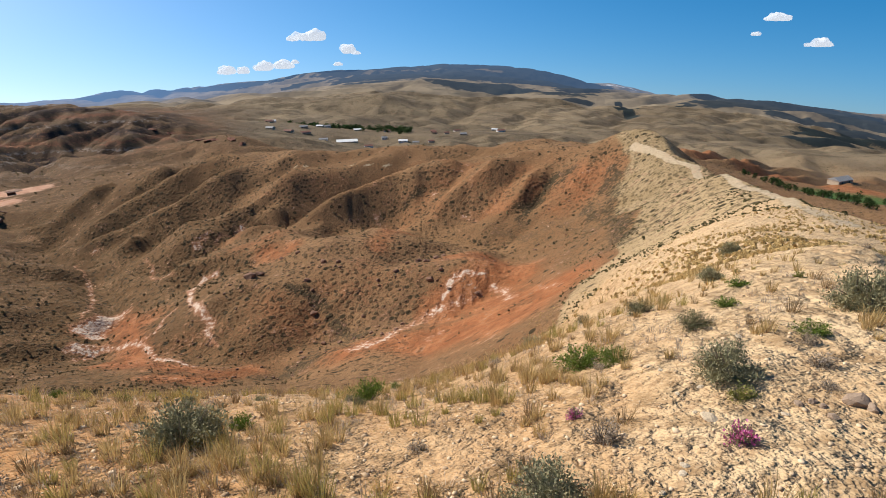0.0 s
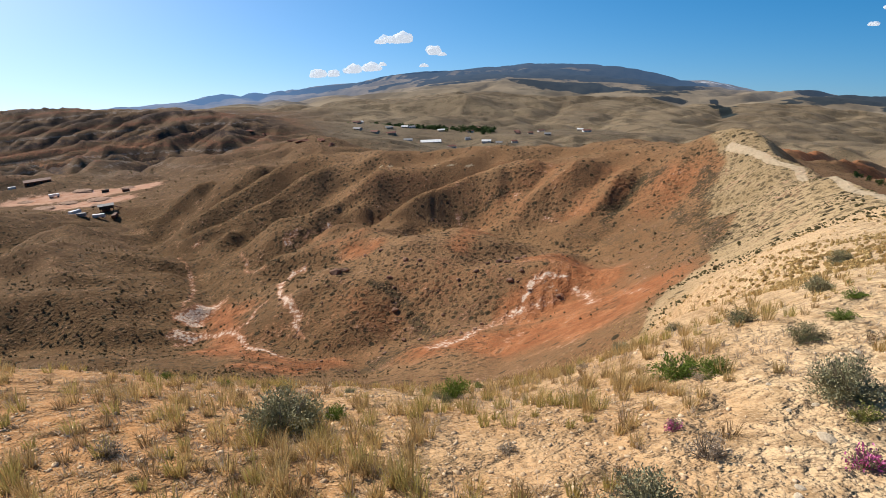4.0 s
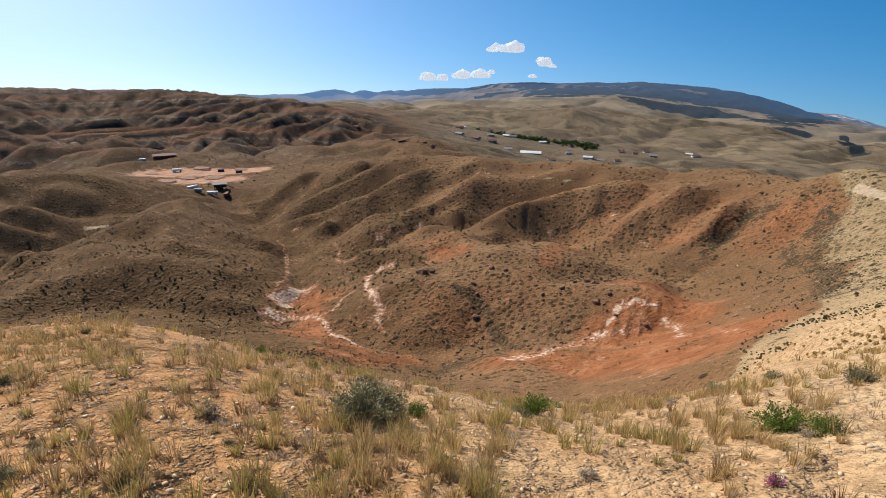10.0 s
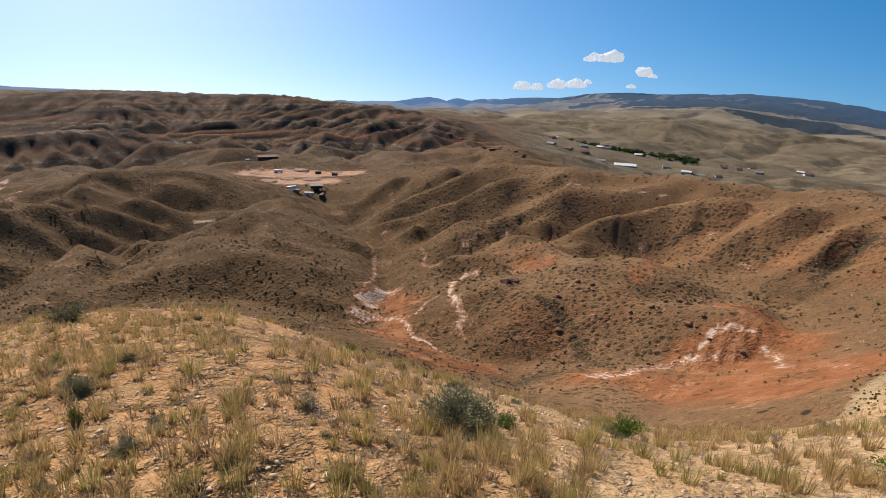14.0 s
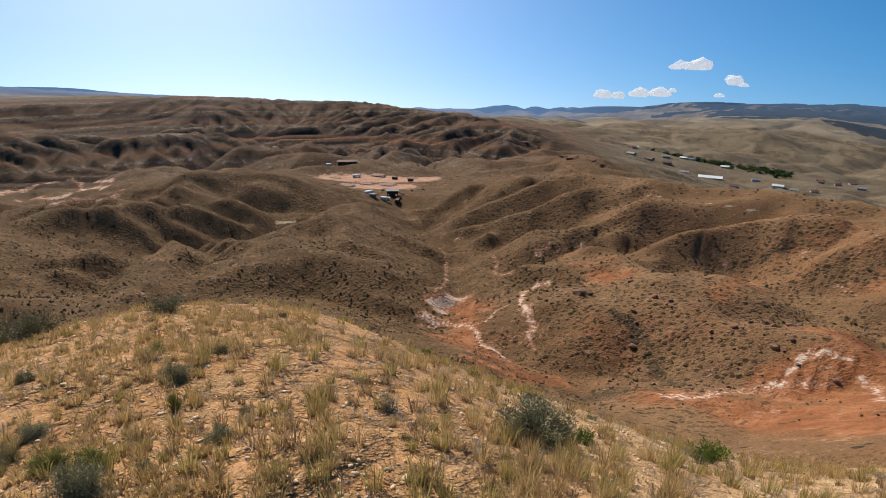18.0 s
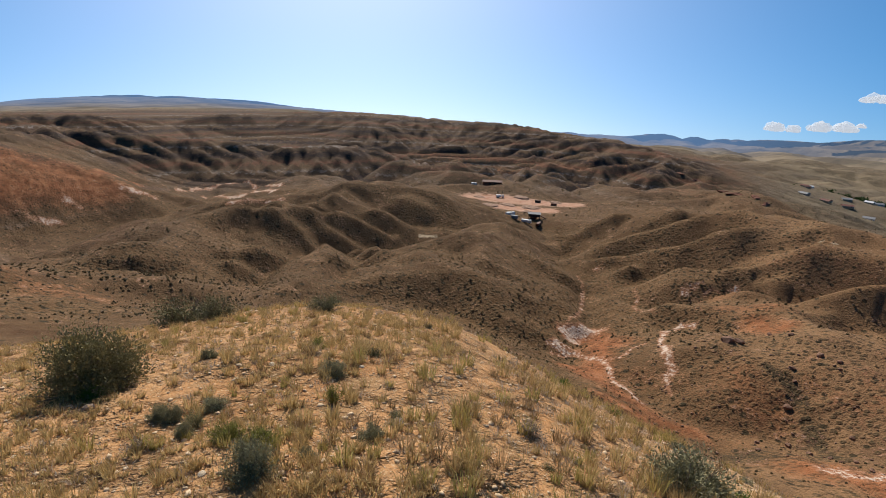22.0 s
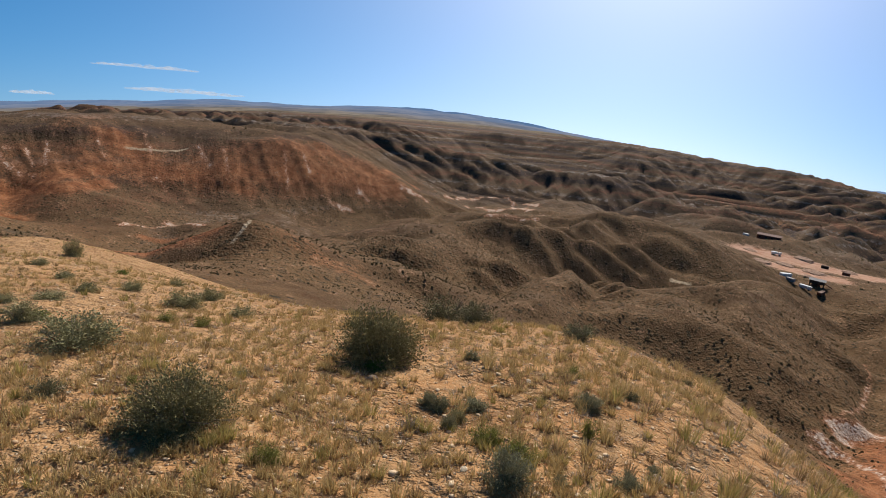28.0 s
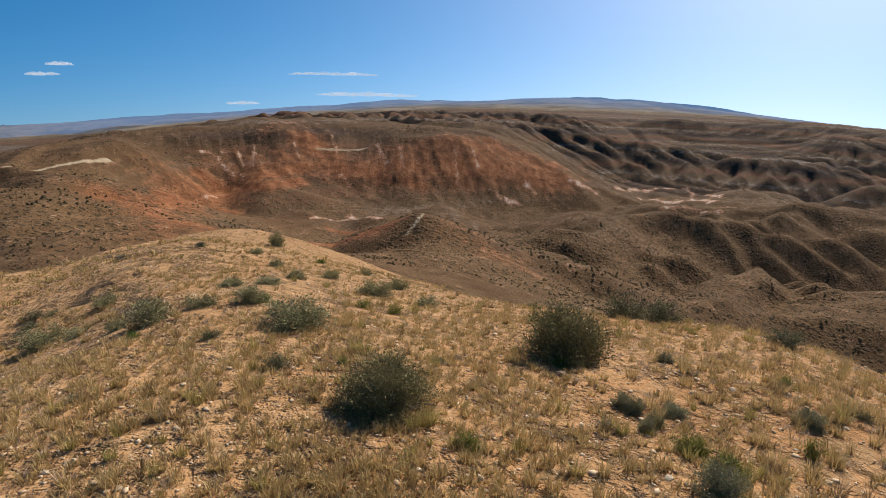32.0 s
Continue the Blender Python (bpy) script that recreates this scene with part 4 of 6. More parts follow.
def grid_mesh(name, x, y, z, masks, hubbed=True):
    rows, cols = x.shape
    me = bpy.data.meshes.new(name)
    n = rows * cols
    idx = np.arange(n).reshape(rows, cols)
    nxt = np.roll(idx, -1, axis=1)
    quads = np.stack([idx[:-1], nxt[:-1], nxt[1:], idx[1:]], -1).reshape(-1, 4)[:, ::-1]
    hub = n
    fan = np.stack([np.full(cols, hub), idx[0], nxt[0]], -1)[:, ::-1]
    if not hubbed:
        fan = fan[:0]
    more = int(hubbed)
    me.vertices.add(n + more)
    co = np.empty((n + more, 3), np.float32)
    co[:n, 0], co[:n, 1], co[:n, 2] = x.ravel(), y.ravel(), z.ravel()
    if hubbed:
        co[n] = (0, 0, float(z[0].mean()))
    me.vertices.foreach_set("co", co.ravel())
    me.loops.add(quads.size + fan.size)
    me.polygons.add(len(quads) + len(fan))
    me.loops.foreach_set("vertex_index", np.concatenate([quads.ravel(), fan.ravel()]).astype(np.int32))
    me.polygons.foreach_set("loop_start", np.concatenate([np.arange(len(quads)) * 4, quads.size + np.arange(len(fan)) * 3]).astype(np.int32))
    me.polygons.foreach_set("use_smooth", np.ones(len(quads) + len(fan), bool))
    for key, v in masks.items():
        at = me.attributes.new(key, "FLOAT", "POINT")
        at.data.foreach_set("value", np.append(np.clip(v, 0, 1).ravel(), [0] * more).astype(np.float32))
    me.update(calc_edges=True)
    me.validate()
    return me


# ---- what the ground is made of, place by place ----
MASKS = {k: np.zeros_like(GD) for k in ("red", "white", "pit", "road", "scrub", "forest", "snow", "field", "dark")}


def paint(mask, width, strength, *points):
    """Lay one kind of soil or cover along a line of places, fading out over its width."""
    best = None
    if len(points) == 1:
        points = (points[0], points[0])
    px, py = np.array(points).T
    reach = 2.6 * width
    box = (GX > px.min() - reach) & (GX < px.max() + reach) & (GY > py.min() - reach) & (GY < py.max() + reach)
    if not box.any():
        return
    x, y = GX[box], GY[box]
    if mask == "white":  # ragged banks
        x, y = x + 1.1 * width * fbm(x / (2.6 * width), y / (2.6 * width), 401), y + 1.1 * width * fbm(x / (2.6 * width), y / (2.6 * width), 405)
    for (ax, ay), (bx, by) in zip(points, points[1:]):
        lx, ly = bx - ax, by - ay
        t = np.clip(((x - ax) * lx + (y - ay) * ly) / (lx * lx + ly * ly + 1e-9), 0, 1)
        d2 = (x - ax - t * lx) ** 2 + (y - ay - t * ly) ** 2
        best = d2 if best is None else np.minimum(best, d2)
    MASKS[mask][box] = np.maximum(MASKS[mask][box], strength * np.exp(-best / width ** 2))


paint('red', 9, 1, (-15.7, 104.8), (-6.7, 107.8), (2.3, 95), (12.1, 91.2), (20.3, 92.8), (26.4, 101.6))
paint('red', 10, 1, (12.9, 117.3), (21.3, 102.8))
paint('red', 7, 1, (1.8, 122), (10, 127.6), (16.9, 128.9))
paint('red', 7, 0.9, (6.8, 144.8), (20.2, 133.5))
paint('red', 12, 0.75, (40.7, 195.8), (50.6, 189.4), (60.7, 186.4))
paint('red', 7, 0.6, (37.2, 211.8), (21, 193.9))
paint('red', 6, 0.525, (14.8, 219.5), (1.4, 200))
paint('red', 8, 0.525, (-2.4, 240), (23.8, 223.7))
paint('red', 7, 0.375, (-16.1, 234.4), (-33.8, 225.5))
paint('red', 9, 0.3, (-54.5, 254.2), (-70.7, 239.8))
paint('red', 8, 0.675, (-59.6, 180.4), (-48.8, 181.6))
paint('red', 5, 0.525, (-70.6, 199.9), (-63.9, 197.9))
paint('red', 6, 0.45, (-16.7, 174.2), (-9.7, 177.7))
paint('red', 14, 0.45, (-22.4, 138.2), (-8.2, 139.8))
paint('red', 12, 0.35, (-61.3, 125.9), (-46.4, 121.5), (-31.5, 113.7))
paint('red', 6, 0.9, (-52.3, 105.8), (-69.3, 115.8), (-40.7, 104.3))
paint('red', 10, 1, (-80.1, 144.3),)
paint('red', 18, 1, (-192, 589), (-169, 586))
paint('red', 12, 0.5, (-149.5, 11.7), (-137.8, 24.6))
paint('red', 30, 1, (242, 549), (272, 501), (281, 461))
paint('red', 25, 1, (290, 432), (301, 374))
paint('red', 60, 0.4, (-727, 687), (-556, 770))
paint('red', 40, 0.5, (-429, 734), (-593, 677))
paint('red', 14, 0.375, (-60.9, 232.1), (-37.7, 237))
paint('pit', 18, 1, (-342, 372), (-311, 392), (-281, 413))
paint('pit', 14, 1, (-299, 356), (-270, 370))
paint('road', 1, 0.6, (-58.5, 255.4), (-32, 247.9), (-10.6, 243.8))
paint('road', 1.8, 0.75, (-247.1, -170.1), (-276.4, -161.3), (-302, -156.2))
paint('road', 2, 0.8, (-248.3, 220.3), (-244.1, 229.5))
paint('road', 2.5, 0.7, (-419, -73), (-430, -38))
paint('road', 1, 0.6, (-142, -3), (-150, 1.3))
paint('forest', 400, 1, (-241, 3842), (43, 3750), (386, 3680), (722, 3629))
paint('forest', 500, 1, (-440, 4458), (-111, 4449), (215, 4395), (526, 4268), (826, 4169), (1028, 4021))
paint('forest', 80, 1, (-683, 3941), (-803, 3817))
paint('forest', 45, 1, (581, 2841), (733, 2650))
paint('forest', 26, 1, (810, 2418), (808, 2260))
paint('forest', 26, 1, (1039, 2383), (1052, 2323))
paint('forest', 230, 1, (1493, 2887), (1675, 2668), (1893, 2455))
paint('forest', 60, 1, (1286, 1907), (1295, 1778), (1239, 1570))
paint('forest', 280, 1, (-1230, 4484), (-1601, 4366), (-2094, 4152))
paint('forest', 200, 0.8, (-4333, 1213), (-4058, 2167))
paint('forest', 120, 0.9, (-701, 3429), (-144, 3297))
paint('forest', 60, 0.8, (-921, 3169), (-646, 2930))
paint('snow', 60, 1, (1348, 4596), (1548, 4533))
paint('field', 40, 0.9, (261, 342), (264, 326))
paint('red', 6, 1, (-95.4, 149.4), (-88.9, 156.7), (-64.3, 114.5), (-75.6, 120.9))
paint('red', 7, 0.9, (-50.4, 96.9), (-45, 99.6), (-39.6, 108.7))
paint('red', 8, 0.6, (-40, 131.7), (-30.1, 127.2))
paint('red', 9, 1, (-15.2, 107.6), (-7.9, 107.1), (0.2, 105.8), (11, 103.4), (16.7, 88.1))
paint('red', 9, 1, (-3.1, 102.1), (6.5, 98.2), (14.1, 83.1))
paint('red', 6, 1, (3.3, 115.7), (6.5, 121.3), (10.9, 122.1))
paint('red', 9, 1, (11.2, 126.1), (17.3, 130.4), (20.8, 127.4))
paint('red', 8, 0.8, (12.7, 120.7), (19.6, 118.2))
paint('dark', 14, 0.4, (-12.3, 117), (-6.2, 124), (-2.4, 131.9), (-5.8, 150.6))
paint('dark', 9, 0.4, (-28.1, 160.6), (-14.7, 130.2))
paint('red', 13, 0.75, (50.8, 182.4), (54.9, 182.8), (59, 186.4))
paint('red', 9, 0.675, (44, 180.7), (48.2, 177.9))
paint('red', 10, 0.5625, (39.6, 206.5), (29.4, 199), (21.5, 194.3))
paint('red', 12, 0.525, (13.4, 223.5), (0.5, 217.9), (-7.6, 203.4))
paint('red', 12, 0.45, (45.9, 210.5), (32.6, 211.2), (16.7, 209.8))
paint('red', 14, 0.4125, (-10.9, 235.6), (-21.5, 223.1))
paint('red', 9, 0.6, (23.4, 194.4), (30.4, 191.7))
paint('scrub', 3.4, 0.75, (50.1, 198.6), (41, 192.3), (29.9, 187.6))
paint('scrub', 4, 0.7, (63.6, 188), (57.7, 173.8), (52.1, 158.2), (38.4, 103.1))
paint('scrub', 13, 0.35, (27, 178.5), (37.6, 164.2), (43.3, 146.2), (36.2, 104.7))
paint('scrub', 3, 0.7, (-16.4, 119), (-19.2, 114.8), (-19.3, 110.2))
paint('scrub', 4, 0.6, (-39.1, 101.9), (-30.5, 104.7), (-21.9, 110.4))
paint('red', 5, 0.8, (-13.9, 155.6), (-11, 180.3), (-5.9, 184.9))
paint('forest', 110, 1, (1244, 2472), (1404, 2474), (1664, 2568), (1716, 2350), (1773, 2233))
paint('forest', 60, 1, (1365, 2237), (1550, 2206), (1652, 2069))
paint('forest', 40, 1, (948, 1488), (990, 1459), (1086, 1487))
paint('forest', 25, 1, (764, 2314), (749, 2157), (698, 1951))
paint('forest', 30, 1, (582, 2392), (659, 2338))
paint('red', 28, 1, (339, 786), (260, 528), (276, 498))
paint('red', 22, 1, (274, 449), (283, 414), (290, 381))
paint('dark', 10, 0.9, (-477, 135), (-524, 168))
paint('red', 26, 0.8, (-321.9, -126.1), (-360.6, -110.8), (-395, -84), (-403, -40), (-422, 7), (-443, 51), (-453, 88))
paint('red', 14, 1, (-182.4, -79.2), (-304.6, -117.6), (-318.9, -108.3))
paint('red', 12, 1, (-341.9, -127), (-353, -120.1), (-359.3, -108.8))
paint('red', 12, 1, (-362.8, -99.9), (-377, -90.9), (-393, -76))
paint('red', 14, 0.6, (-330.1, -137.3), (-375.3, -131), (-395, -116))
paint('red', 14, 0.5, (-420, -107), (-467, -93))
paint('red', 5, 0.9, (-408, -53), (-386.6, -48.5))
paint('dark', 6, 1, (-403, -92), (-437, -76))
paint('dark', 7, 0.9, (-464, 71), (-464, 89))
paint('dark', 10, 0.9, (-421, -45), (-426, -25), (-428, -13))
paint('red', 6, 0.8, (-413, -31), (-409, -20))
paint('red', 6, 0.7, (-414, -10), (-408, -6))
paint('red', 12, 0.45, (-424, 3), (-410, 11))
paint('dark', 8, 0.9, (-458, 25), (-471, 48), (-471, 62))
paint('red', 13, 0.9, (-457, 54), (-453, 69), (-451, 90))
paint('red', 9, 0.8, (-430, 41), (-440, 55))
paint('red', 7, 1, (-162.8, -29.1), (-157.7, -18.9), (-152, -9.2))
paint('red', 12, 0.85, (-168.7, -87.9), (-166.1, -77.7), (-133.4, -53.6))
paint('red', 9, 0.6, (-12.1, -6), (-126.2, -54.5))
paint('scrub', 6, 0.7, (-180.8, -60.9), (-194.1, -57))
paint('scrub', 4, 0.6, (-290, -139.3), (-182.9, -83.9))
paint('red', 16, 0.4, (-149.2, 16.3), (-144.7, 23.4))
paint('white', 3.2, 1, (-95.7, 148.1), (-95.1, 155.7), (-94.5, 162.5))
paint('white', 2.2, 0.8, (-91.3, 136.9), (-88.1, 136.8))
paint('white', 0.85, 0.8, (-89.3, 131.3), (-85.2, 137.9), (-74.5, 133.5), (-68.2, 127), (-63, 120.5), (-51.3, 112.8))
paint('white', 0.7, 0.7, (-73.2, 132.8), (-69.3, 133.8), (-69, 138.9), (-68.5, 145.6))
paint('white', 1, 0.9, (-64.7, 169.1), (-69.3, 169.4), (-69.8, 160.9), (-63.9, 145.6), (-55.8, 132.5), (-52.6, 129.5))
paint('white', 0.7, 0.7, (-54.5, 128.9), (-51.9, 125.4), (-49.3, 122.3))
paint('white', 1.2, 0.6, (-82.9, 198.9), (-80.8, 201), (-78.8, 203))
paint('white', 1, 0.55, (-76, 200.1), (-74.1, 204.6), (-68.6, 212.8))
paint('white', 0.8, 0.5, (-102.5, 203.3), (-96.9, 195), (-91, 181), (-78.3, 172.6))
paint('white', 0.8, 0.5, (-137.3, 217.2), (-126, 204.1), (-121.1, 196.1), (-106.3, 172.6), (-99.4, 153.8))
paint('white', 1, 0.55, (-133.5, 224.8), (-130.9, 226.5))
paint('white', 1.2, 0.6, (-15.4, 104.5), (-11.3, 109.4), (-7, 114.2), (-1.8, 120.2), (2.4, 121.4), (7.1, 122.5), (12, 123.3))
paint('white', 0.9, 0.8, (3.7, 124.7), (5.8, 130), (9.6, 130.7), (13.5, 129.4))
paint('white', 1.2, 0.7, (15.4, 125.6), (17.5, 121.2), (18, 110.4))
paint('white', 0.9, 0.5, (0.3, 101.8), (2.7, 107.1))
paint('white', 0.8, 0.5, (22.5, 102.7), (24.1, 98.1))
paint('white', 0.9, 0.6, (-18.8, 209.4), (-17.5, 207.6))
paint('white', 0.9, 0.5, (13.4, 195.7), (17.8, 192.5))
paint('white', 0.8, 0.45, (2.8, 214.2), (5.2, 215.9))
paint('white', 0.8, 0.45, (-21.7, 219.8), (-17.7, 222.6))
paint('red', 7, 1, (7.3, 127.5), (10.8, 125.6), (14.4, 125.8))
paint('red', 8, 1, (16, 147.4), (18.4, 132.4), (20.7, 125.2))
paint('red', 6, 0.9, (-49, 171.9), (-42, 162.8), (-41.4, 167.6))
paint('red', 6, 0.8, (-94.1, 150.1), (-90.8, 158.6), (-79.4, 141.3))
paint('red', 6, 0.7, (23, 194.6), (27.5, 190.4))
paint('red', 9, 0.8, (50.3, 194.5), (55.6, 183.6), (51, 181.4))
paint('scrub', 2.6, 0.9, (46.2, 201.5), (41.4, 195.4), (37.4, 190.9), (31.5, 182.9))
paint('scrub', 2.2, 0.7, (-1, 217.9), (-7.1, 212), (-19, 207.3))
paint('scrub', 2, 0.7, (-35.6, 137.4), (-28.9, 134.6), (-23.4, 128.8), (-19.3, 121.9))
paint('scrub', 3, 0.7, (60.6, 185.3), (55.5, 176.8), (48.7, 170.4), (47.6, 159.9))
paint('white', 4, 0.9, (-471.3, 199.6), (-452.9, 206.7), (-524.6, 257.5), (-420.5, 217.4))
paint('white', 2.5, 0.8, (-362.3, 156), (-354.8, 170.1), (-343.9, 183))
paint('white', 1.6, 0.8, (-297.8, -55.9), (-311.6, -40.6))
paint('white', 2, 0.9, (-317.4, -38.3), (-292.1, -19.6))
paint('red', 5, 0.9, (-281.3, -42.2), (-281.2, -31.2))
paint('white', 1.4, 0.8, (-382.8, -140.1), (-385.1, -130.9), (-374.1, -121.1), (-371.7, -111))
paint('white', 1.2, 0.7, (-392.1, -129.5), (-396.3, -120.1), (-381.6, -113.2))
paint('white', 1.2, 0.6, (-441.5, -64.9), (-419, -57.9))
paint('white', 1.5, 0.7, (-434.7, -31.6), (-409.7, -22))
paint('white', 1.5, 0.7, (-391.3, -52.4), (-382.5, -45.2))
paint('white', 2.4, 0.8, (-404.1, 49.6), (-402.8, 61.9), (-401.9, 70.1))
paint('white', 2.4, 0.8, (-424.5, 77), (-419.3, 85.1))
paint('white', 3, 0.8, (-437.6, 114.3), (-433.3, 131.7))
paint('white', 3, 0.85, (-536.1, 184.6), (-617.1, 251.1), (-632.1, 296.6), (-510.7, 273.1))
paint('white', 2.5, 0.8, (-540.1, 209.5), (-481.7, 202.1))
paint('white', 2, 0.8, (-392.3, 207), (-388.3, 213.1))
paint('red', 9, 1, (-360.9, -133.4), (-358.4, -116.9), (-345.7, -90.2), (-371.1, -75.9))
paint('red', 9, 1, (-402.5, -55.7), (-392.2, -20.9), (-389.6, 1.8))
paint('red', 9, 0.9, (-449.6, 66.5), (-449.3, 98.5), (-506.5, 142.3))
paint('red', 9, 0.5, (-170.5, -89.5), (-183.7, -77), (-228.2, -77.1))
paint('red', 7, 0.8, (-396.2, -87.9), (-371, -89.6))
paint('dark', 9, 0.7, (-431.5, -39.4), (-428.7, -6.9), (-431.6, 25.9))
paint('dark', 6, 0.4, (-447.7, 39.6), (-460.7, 58.6))
paint('road', 1.5, 1, (68.2, 189.2), (71.7, 176.6), (72.9, 153.6))
paint('road', 1.1, 1, (72.9, 153.6), (58.7, 107), (53.4, 85.3))
paint('road', 0.85, 1, (53.4, 85.3), (33.8, 48.3), (26.7, 34.3))
paint('forest', 110, 1, (1174.6, 2378.3), (1405.8, 2643.3), (1626.7, 2591.4), (1683.6, 2303.3), (1842, 2323.4))
paint('forest', 70, 1, (1431.4, 2272.4), (1547.4, 2165.8), (1504.9, 1879.7))
paint('forest', 40, 1, (1198.9, 1826.2), (1333.8, 1886.2), (1419.4, 1866.5))
paint('forest', 160, 1, (-222.8, 3584.1), (118.1, 3881.2), (432.7, 3507.1), (760.4, 3494.9), (823, 2991.3))
paint('forest', 130, 1, (141.2, 2893.1), (421.3, 2955.5), (633.2, 2667.3))
paint('forest', 22, 1, (593.1, 2492.5), (688.9, 2489.4))
paint('forest', 16, 1, (828.1, 2512.5), (730.8, 2027.2))
paint('forest', 14, 1, (989.1, 2292.7), (1047.4, 2314))
paint('red', 20, 0.6, (-327.4, -133.3), (-370.5, -126.7), (-388.8, -107.6), (-388.5, -89.9))
paint('red', 20, 0.95, (-425, -78.2), (-398.1, -51.4), (-403.3, -21.6), (-409.1, 17.3), (-430.7, 64.5), (-438, 105.6))
paint('dark', 7, 0.8, (-400, -145.5), (-418.4, -118.4), (-422.7, -104.3), (-444.2, -81.5), (-457.3, -58.7))
paint('dark', 7, 0.8, (-436.1, -35.8), (-434.5, 1.1), (-435.5, 26), (-455.8, 58.1), (-461.5, 81.9))
paint('white', 1, 0.6, (-420.5, -88.8), (-403.2, -81.9))
paint('white', 1, 0.6, (-427.6, -15), (-402.2, -10.8))
paint('white', 1, 0.55, (-431.6, 25.9), (-399.6, 26.7))
paint('white', 1.2, 0.7, (-435, 38.8), (-420.3, 42.2))
paint('white', 1, 0.6, (-407.1, -112), (-382.4, -107.5))
paint('white', 1.3, 0.7, (-330.6, -123.3), (-346.7, -119.7))
paint('white', 2.2, 0.5, (-15.3, 105.5), (-11.6, 111.7), (-4.7, 116.2))
paint('white', 1.6, 0.45, (-4.7, 116.2), (1.2, 120.6), (6, 121.4))

edge = np.interp(GD, [10, 60, 70, 85, 102, 140, 165, 180, 193, 215], [-9, -13, -14.2, -16, -18.5, -20.5, -18.8, -18.5, -19.7, -18.2])
edge = edge + 1.6 * fbm(GX / 14, GY / 14, 91, 3)
crest = np.interp(-GDEG, [20, 24, 28.8, 33.3, 37.6, 42, 60], [225, 172, 128, 94, 66, 60, 60])
MASKS["cream"] = ramp(edge - GDEG, -0.5, 0.8) * ramp(GD, 8, 14) * (1 - ramp(GD, crest * 1.02, crest * 1.25)) * (1 - ramp(-GDEG, 60, 80))
lay = (GH + DIP * GD) / 26.0 + 0.25 * fbm(GX / 300, GY / 300, 71, 2)
MASKS["band"] = (lay + 10) / 40
MASKS["bad"] = np.maximum(GBAD, 0.7 * GCL)
MASKS["plain"] = np.clip(ramp(GD, 480, 900) * (1 - GBAD) + 0.0, 0, 1)
MASKS["near"] = 1.0 - ramp(GD, 26 + 10 * ramp(-GDEG, 10, 20), 60 + 70 * ramp(-GDEG, 10, 20)) + 0.8 * ramp(GDEG, 84, 92) * ramp(GD, 20, 40) * (1 - ramp(GD, 48, 62)) + 0.12 * ramp(GDEG, 96, 108) * ramp(GD, 40, 60) * (1 - ramp(GD, 120, 240))
MASKS["near"] = MASKS["near"] * (1 - ramp(MASKS["road"], 0.2, 0.5) * ramp(GD, 30, 40))
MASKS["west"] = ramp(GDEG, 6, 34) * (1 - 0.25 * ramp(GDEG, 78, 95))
MASKS["chalk"] = ramp(-GDEG + 3 * fbm(GX / 3, GY / 3, 95, 3), 8, 30) * (1 - ramp(-GDEG + 9 * fbm(GX / 3, GY / 3, 97, 3), 70, 105)) * ramp(GD, 1, 3) * (1 - ramp(GD, 45, 170))
# how much blue glow passes for haze: more far off and westwards
MASKS["haze_glow"] = 0.03 + (0.25 + 0.33 * ramp(np.abs(GDEG - 70), 60, 44)) * ramp(GD, 2300, 4800)
cut = int(np.searchsorted(steps, math.log(2500)))


def sheet(name, lo, hi, keys, material):
    rows = slice(lo, hi)
    if lo == 0:
        me = grid_mesh(name, GX[rows], GY[rows], GH[rows], {k: MASKS[k][rows] for k in keys})
    else:
        me = grid_mesh(name, GX[rows], GY[rows], GH[rows], {k: MASKS[k][rows] for k in keys}, False)
    me.materials.append(material)
    return new(name, me)


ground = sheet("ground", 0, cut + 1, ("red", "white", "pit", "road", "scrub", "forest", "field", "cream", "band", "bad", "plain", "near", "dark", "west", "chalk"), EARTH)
tagged(ground, "dry hills of tan and red earth falling from a grassy hilltop", "ground", kind="structure")
backdrop = sheet("backdrop", cut, NR, ("forest", "snow", "haze_glow"), DISTANCE)
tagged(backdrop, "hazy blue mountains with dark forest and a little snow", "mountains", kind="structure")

# ---- helpers for things ----
def part(name, bm, material, parent=None, label=""):
    me = bpy.data.meshes.new(name)
    bm.to_mesh(me)
    bm.free()
    me.materials.append(material)
    ob = new(name, me)
    ob.parent = parent
    return tagged(ob, label)


def raw_mesh(name, verts, faces3=None, faces4=None, material=None, smooth=False):
    """A mesh from arrays of vertices, triangles and quads."""
    me = bpy.data.meshes.new(name)
    f3 = np.zeros((0, 3), np.int32) if faces3 is None else faces3
    f4 = np.zeros((0, 4), np.int32) if faces4 is None else faces4
    me.vertices.add(len(verts))
    me.vertices.foreach_set("co", np.ascontiguousarray(verts, np.float32).ravel())
    me.loops.add(f3.size + f4.size)
    me.polygons.add(len(f3) + len(f4))
    me.loops.foreach_set("vertex_index", np.concatenate([f3.ravel(), f4.ravel()]).astype(np.int32))
    me.polygons.foreach_set("loop_start", np.concatenate([np.arange(len(f3)) * 3, f3.size + np.arange(len(f4)) * 4]).astype(np.int32))
    if smooth:
        me.polygons.foreach_set("use_smooth", np.ones(len(f3) + len(f4), bool))
    me.update(calc_edges=True)
    if material:
        me.materials.append(material)
    return me


def box(bm, sx, sy, sz, at=(0, 0, 0), turn=0.0):
    m = Matrix.Translation(at) @ Matrix.Rotation(radians(turn), 4, "Z") @ Matrix.Diagonal((sx, sy, sz, 1))
    return bmesh.ops.create_cube(bm, size=1.0, matrix=m)["verts"]


